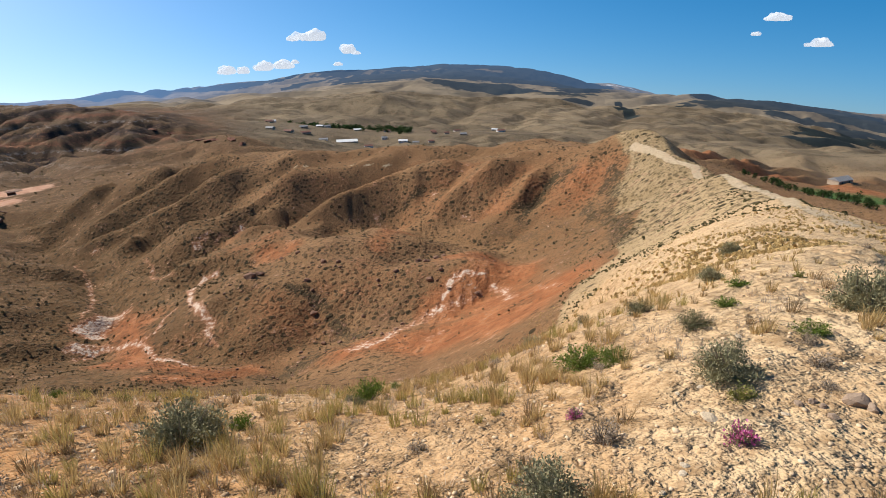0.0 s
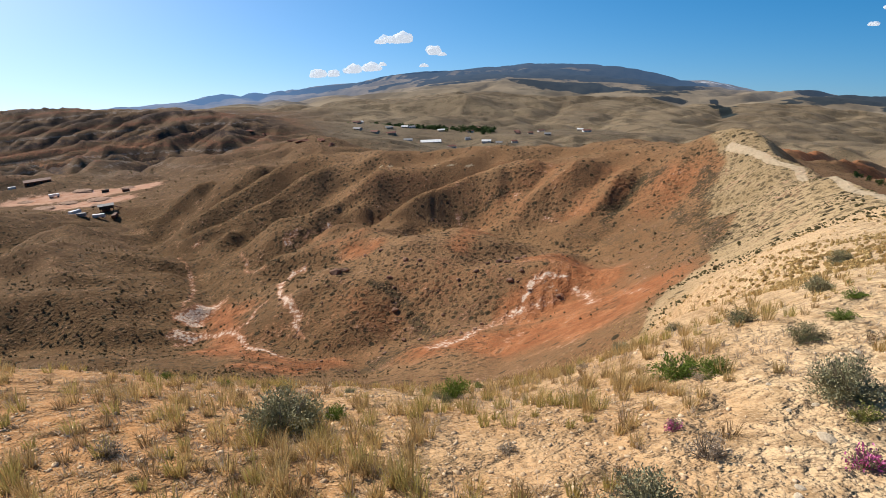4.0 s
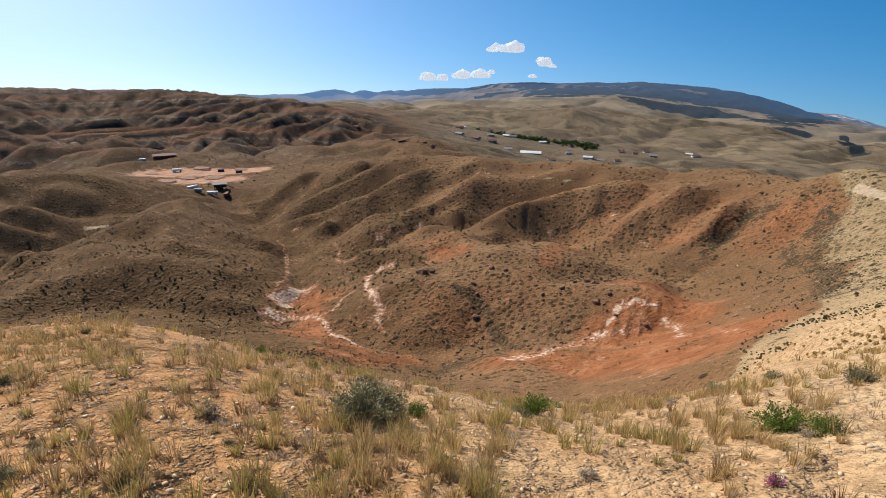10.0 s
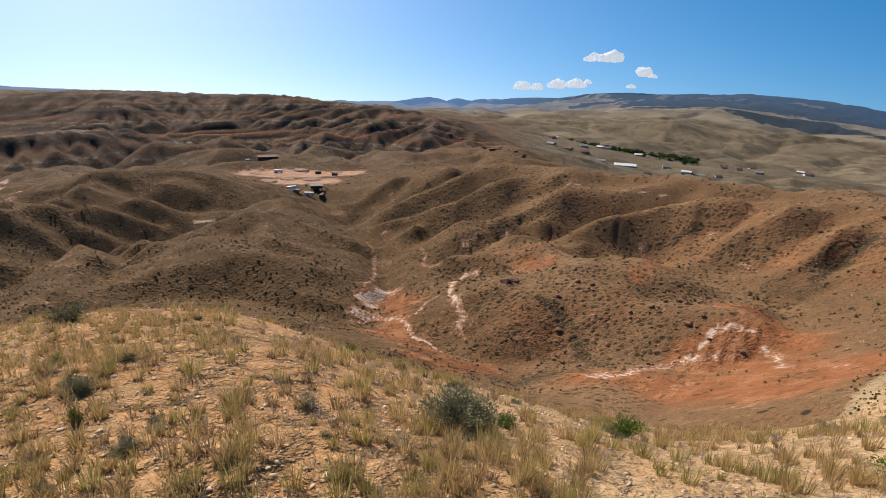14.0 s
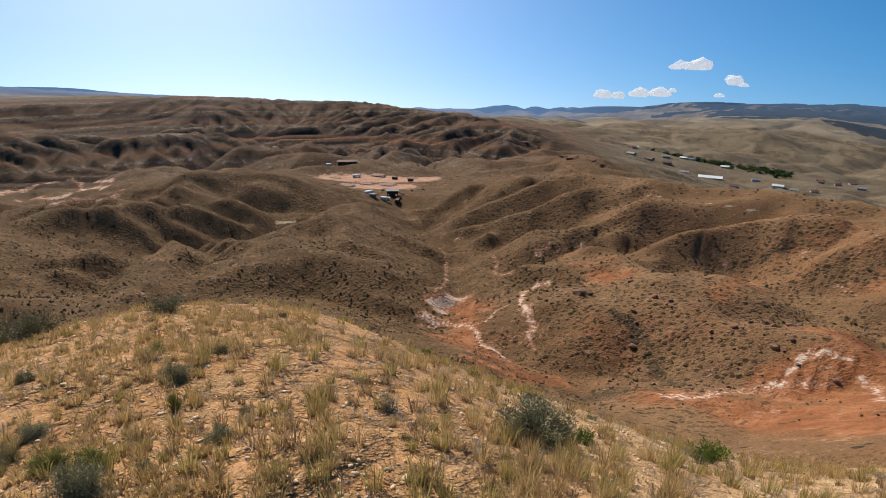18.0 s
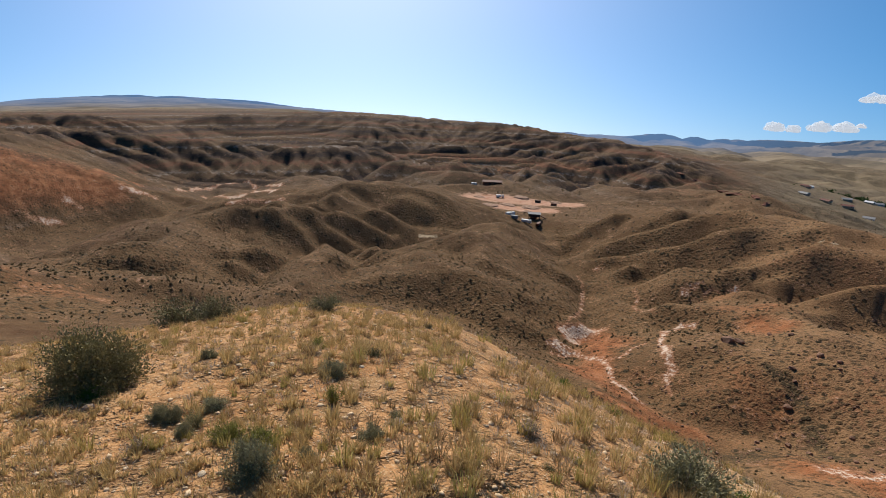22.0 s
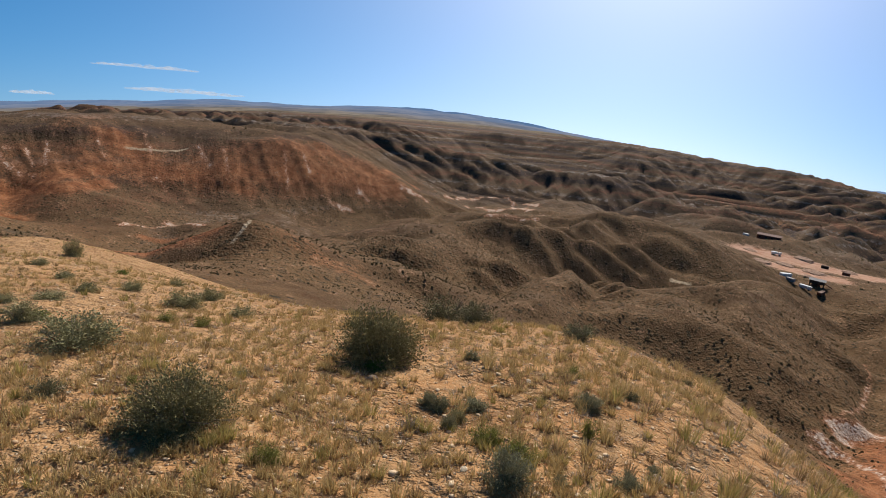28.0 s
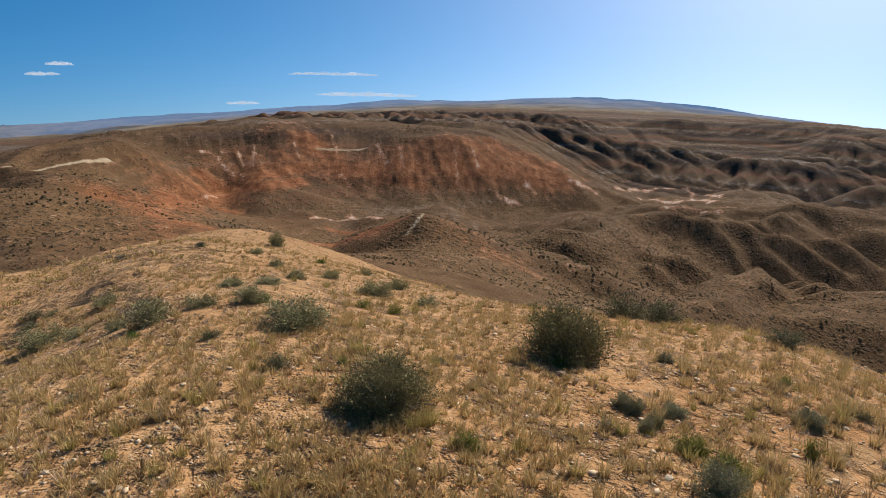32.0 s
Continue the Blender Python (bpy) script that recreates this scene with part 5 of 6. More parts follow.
rng = np.random.default_rng(11)

SAGE = leafy("sage_leaf", (0.195, 0.183, 0.100), (0.385, 0.355, 0.210), (0.34, 0.275, 0.16), 0.15)
DARK_LEAF = leafy("dark_leaf", (0.110, 0.105, 0.055), (0.225, 0.210, 0.110), (0.20, 0.155, 0.09), 0.15)
BRUSH = leafy("brush_leaf", (0.100, 0.090, 0.045), (0.180, 0.155, 0.075), (0.16, 0.12, 0.06))
HILL_LEAF = leafy("hill_leaf", (0.125, 0.095, 0.052), (0.240, 0.185, 0.100), (0.21, 0.15, 0.08), 0.35)
OLIVE_SAGE = leafy("olive_sage_leaf", (0.200, 0.185, 0.088), (0.390, 0.355, 0.185), (0.33, 0.26, 0.14), 0.15)
BIG_LEAF = leafy("big_leaf", (0.150, 0.128, 0.056), (0.305, 0.262, 0.125), (0.22, 0.175, 0.09), 0.15)
GREEN_LEAF = leafy("green_leaf", (0.090, 0.140, 0.022), (0.190, 0.240, 0.050), (0.25, 0.24, 0.08))
YELLOW_LEAF = leafy("yellow_leaf", (0.160, 0.170, 0.040), (0.320, 0.300, 0.090), (0.36, 0.29, 0.12))
DEAD_TWIG = leafy("dead_twig", (0.260, 0.200, 0.140), (0.480, 0.390, 0.290), (0.50, 0.42, 0.30))
PETAL = leafy("petal", (0.420, 0.060, 0.200), (0.700, 0.230, 0.430), (0.30, 0.20, 0.16))
STRAW = leafy("straw", (0.340, 0.232, 0.096), (0.700, 0.510, 0.235), (0.58, 0.43, 0.20), 0.3)
OLIVE = leafy("olive_grass", (0.270, 0.225, 0.070), (0.560, 0.445, 0.160), (0.58, 0.44, 0.18), 0.3)
BROWN_GRASS = leafy("brown_grass", (0.200, 0.130, 0.062), (0.460, 0.310, 0.160), (0.50, 0.36, 0.19), 0.3)
GREY_GRASS = leafy("grey_grass", (0.340, 0.265, 0.190), (0.640, 0.520, 0.400), (0.50, 0.38, 0.25), 0.3)
TREE_LEAF = leafy("tree_leaf", (0.028, 0.050, 0.016), (0.065, 0.105, 0.034), (0.08, 0.10, 0.04))
BARK = simple("bark", (0.120, 0.090, 0.064), (0.260, 0.205, 0.150), 30, bump=0.01)
PALE_STONE = simple("pale_stone", (0.50, 0.385, 0.255), (0.70, 0.575, 0.420), 22, per="object", bump=0.01)
BROWN_STONE = simple("brown_stone", (0.24, 0.165, 0.115), (0.42, 0.31, 0.22), 26, per="object", bump=0.012)
RED_STONE = simple("red_stone", (0.120, 0.066, 0.043), (0.270, 0.150, 0.098), 1.7, per="object", bump=0.12)
GRAVEL = simple("gravel", (0.36, 0.230, 0.125), (0.70, 0.53, 0.35), 30, per="island")


# ---- grass on the hilltop ----
def blades(name, x, y, n, height, width, lean, material, label):
    """Tufts of n tapering, bending blades at the places x, y; one mesh."""
    k = len(x)
    z = ground_v(x, y) - 0.01
    X, Y, Z = (np.repeat(v, n) for v in (x, y, z))
    H = np.repeat(height, n) * rng.uniform(0.45, 1.0, k * n)
    az = rng.uniform(0, 2 * np.pi, k * n)
    ln = lean * rng.uniform(0.1, 1.0, k * n) ** 0.7
    r = np.repeat(height, n) * 0.26 * np.sqrt(rng.uniform(0, 1, k * n))
    ux, uy = np.cos(az), np.sin(az)
    bx, by = X + ux * r, Y + uy * r
    w = width * rng.uniform(0.6, 1.3, k * n) / 2
    side = rng.uniform(0, np.pi, k * n)
    sx, sy = np.cos(side) * w, np.sin(side) * w
    mx, my, mz = bx + ux * H * ln * 0.35, by + uy * H * ln * 0.35, Z + H * 0.6
    tx, ty, tz = bx + ux * H * ln, by + uy * H * ln, Z + H * (1 - 0.25 * ln)
    V = np.stack([np.stack([bx - sx, by - sy, Z], 1), np.stack([bx + sx, by + sy, Z], 1),
                  np.stack([mx + sx * 0.7, my + sy * 0.7, mz], 1), np.stack([mx - sx * 0.7, my - sy * 0.7, mz], 1),
                  np.stack([tx, ty, tz], 1)], 1).reshape(-1, 3)
    b = np.arange(k * n)[:, None] * 5
    me = raw_mesh(name, V, b + np.array([[3, 2, 4]]), b + np.array([[0, 1, 2, 3]]), material)
    return tagged(new(name, me), label, "grass", kind="stuff")


def scatter(n, lo, hi, a0=-50, a1=136, power=1.0):
    d = np.exp(rng.uniform(0, 1, n) ** power * math.log(hi / lo)) * lo
    a = np.radians(rng.uniform(a0, a1, n))
    return -d * np.sin(a), d * np.cos(a), d, np.degrees(a)


BARE = ((1.38, 2.62, 0.35), (0.8, 3.15, 0.2), (1.39, 2.89, 0.25), (0.82, 2.74, 0.3), (1.13, 2.64, 0.35), (1.69, 2.73, 0.5), (2.04, 3.04, 0.5), (1.65, 2.99, 0.4), (0.24, 3.07, 0.35), (-0.18, 3.23, 0.4), (1.61, 3.16, 0.4), (1.34, 3.26, 0.35), (2.42, 3.37, 0.6))  # trodden or stony spots without grass


def tufts(name, n, lo, hi, keep, blade_count, h, w, lean, material, label, power=0.8, a0=-50, a1=136):
    x, y, d, a = scatter(n, lo, hi, a0, a1, power)
    ok = keep(x, y, d, a)
    for cx, cy, r in BARE:
        ok &= np.hypot(x - cx, y - cy) > r
    x, y, d, a = x[ok], y[ok], d[ok], a[ok]
    h = h * (1 - 0.35 * ramp(a, 36, 66))
    return blades(name, x, y, blade_count, h * rng.uniform(0.45, 1.25, len(x)), w, lean, material, label)


def patch(x, y, s, seed, lo):
    return fbm(x / s, y / s, seed, 3) > lo + rng.uniform(-0.25, 0.25, len(x))


def grassy(a):
    """How much bunch grass stands by the bearing: little on the limy side, most below the brow."""
    return np.interp(a, [-50, -34, -24, -14, -4, 20, 40, 55, 75, 100, 136], [0.30, 0.22, 0.26, 0.62, 0.72, 0.66, 0.62, 0.50, 0.46, 0.52, 0.52])


def some(a, share=1.0):
    return rng.uniform(0, 1, len(a)) < grassy(a) * share


tufts("straw_grass", 4200, 1.3, 15, lambda x, y, d, a: patch(x, y, 0.8, 101, -0.12) & some(a), 64, 0.165, 0.0042, 0.62, STRAW, "dry straw-coloured bunch grass on stony soil")
tufts("olive_grass", 1900, 1.5, 15, lambda x, y, d, a: patch(x, y, 1.5, 111, -0.02 + 0.12 * (a > 40)) & some(a), 58, 0.175, 0.0042, 0.55, OLIVE, "greenish bunch grass among dry tufts")
tufts("brown_grass", 2100, 1.3, 15, lambda x, y, d, a: patch(x, y, 1.0, 116, -0.1) & some(a), 52, 0.125, 0.0042, 0.75, BROWN_GRASS, "brown withered bunch grass on stony soil")
tufts("grey_grass", 4200, 1.3, 12, lambda x, y, d, a: patch(x, y, 1.1, 121, -0.05), 18, 0.085, 0.0038, 1.0, GREY_GRASS, "bleached grey dead grass lying low on soil")
tufts("short_grass", 15000, 1.2, 15, lambda x, y, d, a: patch(x, y, 0.6, 131, 0.0) & some(a), 7, 0.055, 0.0038, 1.0, STRAW, "short dry grass stubble over sandy soil")
tufts("golden_grass", 15000, 1.6, 26, lambda x, y, d, a: patch(x, y, 1.4, 136, -0.15), 30, 0.12, 0.0046, 0.8, STRAW, "fine golden dry grass on the western hilltop", 0.75, 44, 136)
tufts("slope_grass", 14000, 10, 75, lambda x, y, d, a: (patch(x, y, 1.1, 141, 0.16)) & ((a < -4) | (a > 66) | (d < 20)), 13, 0.24, 0.018, 0.9, STRAW, "dry bunch grass on the hill's pale slope", 0.7)

tufts("back_grass", 3600, 1.3, 14, lambda x, y, d, a: patch(x, y, 1.3, 145, 0.0), 18, 0.14, 0.0046, 0.95, STRAW, "dry bunch grass behind the hilltop", 0.8, 134, 312)


# ---- shrubs ----
def leaf_cloud(n, size, core, seed, droop=0.0, clumps=26, long=1.9):
    """Small leaves gathered in sprigs over a rounded, uneven crown of width 1 and height 0.62."""
    r = np.random.default_rng(seed)
    a, u = r.uniform(0, 2 * np.pi, clumps), r.uniform(0.0, 1.0, clumps) ** 1.25
    rad = 0.44 * np.sqrt(1 - (u * 0.93) ** 2) * r.uniform(core, 1.0, clumps)
    cx, cy, cz = np.cos(a) * rad, np.sin(a) * rad, 0.04 + 0.50 * u * r.uniform(0.8, 1.1, clumps)
    j = r.integers(0, clumps, n)
    t = r.uniform(0.0, 1.0, n) ** 0.6 * 1.06
    x = cx[j] * t + r.normal(0, 0.050, n)
    y = cy[j] * t + r.normal(0, 0.050, n)
    z = np.maximum(cz[j] * (0.2 + 0.8 * t) + r.normal(0, 0.040, n), 0.015)
    out = np.stack([cx[j], cy[j], cz[j] + 0.25], 1) + r.normal(0, 0.45, (n, 3))
    out /= np.linalg.norm(out, axis=1)[:, None] + 1e-6
    out[:, 2] -= droop
    side = np.cross(out, r.normal(0, 1, (n, 3)))
    side /= np.linalg.norm(side, axis=1)[:, None] + 1e-6
    s = size * r.uniform(0.6, 1.3, n)[:, None]
    p = np.stack([x, y, z], 1)
    V = np.stack([p - side * s * 0.25, p + side * s * 0.25, p + out * s * long * 0.6 + side * s * 0.42, p + out * s * long, p + out * s * long * 0.6 - side * s * 0.42], 1).reshape(-1, 3)
    b = np.arange(n)[:, None] * 5
    return V, np.concatenate([b + np.array([[4, 2, 3]])]), b + np.array([[0, 1, 2, 4]])


def stem_cloud(n, seed, thick=0.012, reach=0.42, top=0.5):
    """Bare, forking stems from one root."""
    r = np.random.default_rng(seed)
    V, Q = [], []

    def limb(p, q, r0, r1):
        ax = (q - p) / (np.linalg.norm(q - p) + 1e-6)
        s = np.cross(ax, (0.3, 0.5, 0.8))
        s /= np.linalg.norm(s)
        t = np.cross(ax, s)
        base = len(V) * 1
        for c, rr in ((p, r0), (q, r1)):
            for k in range(4):
                w = k * math.pi / 2
                V.append(c + (s * math.cos(w) + t * math.sin(w)) * rr)
        for k in range(4):
            Q.append((base + k, base + (k + 1) % 4, base + 4 + (k + 1) % 4, base + 4 + k))

    for _ in range(n):
        a, u = r.uniform(0, 2 * math.pi), r.uniform(0.2, 1)
        end = np.array([math.cos(a) * reach * (1.1 - 0.6 * u), math.sin(a) * reach * (1.1 - 0.6 * u), top * u])
        half = end * 0.5 + r.normal(0, 0.03, 3)
        limb(np.array([0, 0, -0.03]), half, thick, thick * 0.65)
        limb(half, end, thick * 0.65, thick * 0.25)
        for _ in range(2):
            limb(half, end + r.normal(0, 0.09, 3), thick * 0.45, thick * 0.15)
    return np.array(V), None, np.array(Q, np.int32)


KINDS = {  # leaves, leaf size, core, droop, sprigs, leaf material, label, category
    "sage": (7500, 0.0185, 0.6, 0.0, 60, SAGE, "grey-green sagebrush on dry stony ground", "sagebrush"),
    "olive": (5200, 0.0185, 0.6, 0.0, 60, OLIVE_SAGE, "olive-grey low sagebrush on the grassy southern hilltop", "sagebrush"),
    "dark": (3600, 0.018, 0.55, 0.1, 48, DARK_LEAF, "low dark woody shrub among dry grass", "shrub"),
    "bigdark": (20000, 0.0125, 0.62, 0.0, 100, BIG_LEAF, "large dense dark green shrub on the grassy hilltop", "shrub"),
    "green": (2600, 0.022, 0.55, -0.1, 40, GREEN_LEAF, "fresh bright green shrub among straw grass", "shrub"),
    "yellow": (2200, 0.024, 0.55, 0.0, 36, YELLOW_LEAF, "small yellow-green rabbitbrush on sandy soil", "shrub"),
    "dead": (900, 0.030, 0.3, 0.15, 22, DEAD_TWIG, "dead grey twiggy tuft lying on pale soil", "dead shrub"),
    "flower": (700, 0.034, 0.5, 0.0, 26, SAGE, "clump of purple-pink wild flowers on stony soil", "wild flowers"),
}
SHRUB_MESHES = {}
for key, (n, size, core, droop, sprigs, leaf, label, category) in KINDS.items():
    for v in range(3):
        seed = 40 + 7 * v + len(key)
        foliage = raw_mesh("foliage", *leaf_cloud(n, size, core, seed, droop, sprigs), leaf)
        stems = raw_mesh("stem", *stem_cloud(16 if key == "dead" else 11, seed), BARK)
        extra = raw_mesh("blossoms", *leaf_cloud(520, 0.055, 0.8, seed + 1, -0.2, 30, 1.2), PETAL) if key == "flower" else None
        SHRUB_MESHES[key, v] = (foliage, stems, extra)
planted = 0


def bush(kind, x, y, width, height):
    global planted
    v, planted = planted % 3, planted + 1
    n, size, core, droop, sprigs, leaf, label, category = KINDS[kind]
    top = new(category.replace(" ", "_"))
    top.location = (x, y, ground_at(x, y) - 0.01)
    top.rotation_euler[2] = planted * 2.4
    top.scale = (width * 1.18, width * 1.18, height / 0.64)
    tagged(top, label, category, category + " on the hill")
    for name, me in zip(("foliage", "stem", "blossoms"), SHRUB_MESHES[kind, v]):
        if me:
            new(name, me).parent = top


bush('sage', -1.46, 3.49, 0.51, 0.32)
bush('sage', 0.49, 2.42, 0.35, 0.22)
bush('sage', 1.71, 3.35, 0.36, 0.25)
bush('sage', 3.38, 4.46, 0.55, 0.41)
bush('sage', 10.65, 19.28, 0.78, 0.53)
bush('sage', 5.73, 11.15, 0.54, 0.33)
bush('sage', 1.27, 6.60, 0.29, 0.14)
bush('dark', 2.04, 4.41, 0.31, 0.16)
bush('dark', 2.00, 5.40, 0.32, 0.16)
bush('dark', 3.72, 12.88, 0.44, 0.26)
bush('green', -0.55, 5.24, 0.40, 0.25)
bush('green', 3.05, 5.65, 0.23, 0.11)
bush('green', 1.14, 4.23, 0.40, 0.20)
bush('green', 1.32, 4.05, 0.27, 0.14)
bush('green', 2.60, 3.93, 0.25, 0.13)
bush('flower', 1.41, 2.66, 0.14, 0.12)
bush('flower', 0.81, 3.20, 0.10, 0.07)
bush('dead', 0.85, 2.82, 0.21, 0.15)
bush('dead', 2.30, 3.39, 0.22, 0.11)
bush('dead', 2.13, 3.10, 0.17, 0.07)
bush('sage', -2.57, 1.32, 0.24, 0.20)
bush('sage', -4.39, 1.87, 0.13, 0.09)
bush('sage', -3.50, 1.30, 0.14, 0.12)
bush('yellow', -2.96, 1.40, 0.16, 0.11)
bush('bigdark', -4.51, 1.12, 0.69, 0.49)
bush('sage', -3.57, 1.25, 0.13, 0.11)
bush('sage', -2.54, 1.59, 0.09, 0.06)
bush('sage', -2.65, 2.23, 0.09, 0.06)
bush('dark', -3.57, 2.77, 0.14, 0.08)
bush('dark', -5.62, 3.65, 0.47, 0.22)
bush('dark', -7.03, 2.60, 0.75, 0.38)
bush('dark', -6.39, 2.73, 0.50, 0.30)
bush('yellow', -2.96, 1.37, 0.17, 0.11)
bush('bigdark', -3.39, -0.14, 0.55, 0.34)
bush('yellow', -2.77, 1.48, 0.18, 0.10)
bush('yellow', -2.97, 0.26, 0.15, 0.10)
bush('yellow', -2.58, 2.17, 0.10, 0.06)
bush('sage', -3.23, 1.27, 0.11, 0.11)
bush('sage', -2.52, 1.96, 0.15, 0.09)
bush('olive', -6.37, -3.98, 0.51, 0.24)
bush('olive', -6.28, -3.55, 0.31, 0.10)
bush('olive', -5.55, -2.44, 0.48, 0.27)
bush('olive', -5.74, -2.84, 0.23, 0.13)
bush('olive', -5.89, -2.09, 0.33, 0.17)
bush('olive', -5.94, -1.64, 0.38, 0.20)
bush('olive', -4.94, -0.99, 0.58, 0.28)
bush('olive', -7.27, -3.77, 0.35, 0.18)
bush('olive', -30.53, -7.49, 1.04, 0.87)
bush('olive', -10.43, -2.82, 0.27, 0.14)
bush('olive', -9.17, -2.17, 0.29, 0.15)
bush('olive', -7.77, -1.56, 0.28, 0.14)
bush('olive', -8.40, -1.22, 0.30, 0.15)
bush('olive', -7.44, -0.51, 0.48, 0.24)
bush('olive', -8.12, -0.25, 0.34, 0.19)
bush('olive', -10.38, -0.90, 0.28, 0.17)
bush('olive', -7.19, 0.13, 0.34, 0.16)
bush('olive', -6.99, -1.72, 0.38, 0.11)
bush('olive', -6.85, -2.09, 0.32, 0.11)
bush('olive', -3.33, 1.36, 0.13, 0.11)
bush('dark', -7.75, -4.99, 0.30, 0.15)
bush('dark', -7.78, -4.78, 0.23, 0.10)
bush('dark', -7.63, 1.55, 0.21, 0.10)
bush('dark', -7.31, -4.78, 0.31, 0.12)
bush('yellow', -2.94, 0.28, 0.12, 0.09)
bush('yellow', -3.03, 2.07, 0.11, 0.16)
bush('yellow', -2.83, 1.48, 0.16, 0.10)

few = np.random.default_rng(77)
for k in range(90):  # small plants strewn between the larger ones
    d, az = 3.2 * 5.5 ** few.uniform(0, 1), radians(few.uniform(-44, 128))
    kind = ("dead", "dark", "yellow", "green", "dead", "sage")[k % 6]
    w = few.uniform(0.10, 0.24) * (0.8 + 0.03 * d)
    bush(kind, -d * math.sin(az), d * math.cos(az), w, w * few.uniform(0.45, 0.7))

# ---- stones ----
def rock_mesh(seed, flat=0.6, rough=0.28, detail=2):
    bm = bmesh.new()
    bmesh.ops.create_icosphere(bm, subdivisions=detail, radius=0.5)
    off = Vector((seed * 3.7, seed * 1.3, 0))
    for v in bm.verts:
        k = 1 + rough * noise.noise(v.co * 2.3 + off) + rough * 0.6 * noise.noise(v.co * 5.1 + off)
        v.co = Vector((v.co.x * 1.1 * k, v.co.y * 0.9 * k, max(v.co.z * flat * k, -0.18)))
    me = bpy.data.meshes.new("rock")
    bm.to_mesh(me)
    bm.free()
    return me


ROCKS = {}
for tint, m in (("pale", PALE_STONE), ("brown", BROWN_STONE), ("red", RED_STONE)):
    for v in range(4):
        me = rock_mesh(v + 5 * len(tint), 0.42 if tint == "pale" else 0.75, 0.35)
        me.materials.append(m)
        ROCKS[tint, v] = me
STONE_LABEL = {"pale": "flat pale limestone piece on sandy soil", "brown": "rough brown pitted stone on pale ground", "red": "dark reddish boulder on the bowl's slope"}
laid = 0


def stone(tint, x, y, width):
    global laid
    laid += 1
    ob = new("stone" if tint != "red" else "boulder", ROCKS[tint, laid % 4])
    ob.location = (x, y, ground_at(x, y) + 0.05 * width)
    ob.rotation_euler = (0.1 * math.sin(laid), 0.1 * math.cos(laid * 2), laid * 1.9)
    ob.scale = (width, width * 0.9, width)
    return tagged(ob, STONE_LABEL[tint], "stone" if tint != "red" else "boulder", "stones on the hilltop" if tint != "red" else "boulders in the bowl")


def boulder(x, y, width):
    stone("red", x, y, width)


stone('pale', 1.40, 2.91, 0.083)
stone('pale', 0.94, 2.36, 0.036)
stone('pale', 1.11, 2.53, 0.044)
stone('pale', 1.39, 3.25, 0.035)
stone('pale', 1.45, 3.62, 0.034)
stone('pale', 1.64, 3.12, 0.048)
stone('pale', 1.37, 3.00, 0.032)
stone('pale', 1.76, 2.88, 0.046)
stone('brown', 1.88, 2.97, 0.048)
stone('brown', 1.96, 2.98, 0.049)
stone('brown', 1.96, 2.83, 0.054)
stone('brown', 1.98, 2.93, 0.041)
stone('brown', 2.17, 2.95, 0.121)
stone('brown', 2.20, 2.89, 0.071)
stone('pale', 1.53, 3.28, 0.043)
stone('pale', 2.15, 4.02, 0.053)
stone('pale', 1.07, 2.47, 0.038)
stone('pale', -3.90, 2.12, 0.051)
stone('pale', -3.11, 2.03, 0.029)
stone('pale', -3.42, 2.55, 0.041)
stone('pale', -2.71, 1.16, 0.041)
stone('pale', -3.84, 1.83, 0.058)
stone('pale', -3.09, -0.76, 0.037)
stone('pale', -4.69, 2.72, 0.052)
stone('pale', -3.68, -1.65, 0.047)
stone('pale', -3.65, 0.58, 0.028)
stone('pale', -2.84, -1.67, 0.046)
stone('pale', -3.95, -0.78, 0.031)
stone('brown', -4.06, 1.00, 0.072)
stone('brown', -2.75, 1.35, 0.042)
stone('brown', -2.58, 2.19, 0.086)

boulder(-46.6, 144.0, 3.18)
boulder(-44.8, 146.4, 2.40)
boulder(-27.7, 147.9, 1.88)
boulder(-30.9, 139.7, 1.51)
boulder(0.7, 131.7, 1.92)
boulder(-2.2, 145.0, 2.09)
boulder(-7.9, 138.6, 1.44)
boulder(-12.4, 136.5, 1.28)
boulder(-27.8, 129.8, 1.70)
boulder(-20.1, 118.6, 1.31)
boulder(-16.7, 117.8, 1.03)
boulder(-12.8, 117.6, 1.02)
boulder(11.6, 124.0, 1.30)
boulder(-36.4, 156.6, 1.50)
boulder(-41.3, 157.3, 1.34)
boulder(3.5, 133.8, 1.38)
boulder(-7.1, 115.8, 1.00)
boulder(-10.1, 114.4, 1.12)
boulder(-5.2, 148.1, 1.37)
boulder(-15.4, 126.0, 1.07)
boulder(2.7, 147.6, 1.82)
boulder(0.0, 142.5, 1.77)
boulder(4.7, 148.9, 1.53)
boulder(-5.8, 118.8, 1.02)
boulder(-24.3, 120.6, 1.20)
boulder(-28.4, 115.0, 1.18)
boulder(-23.6, 146.5, 1.24)


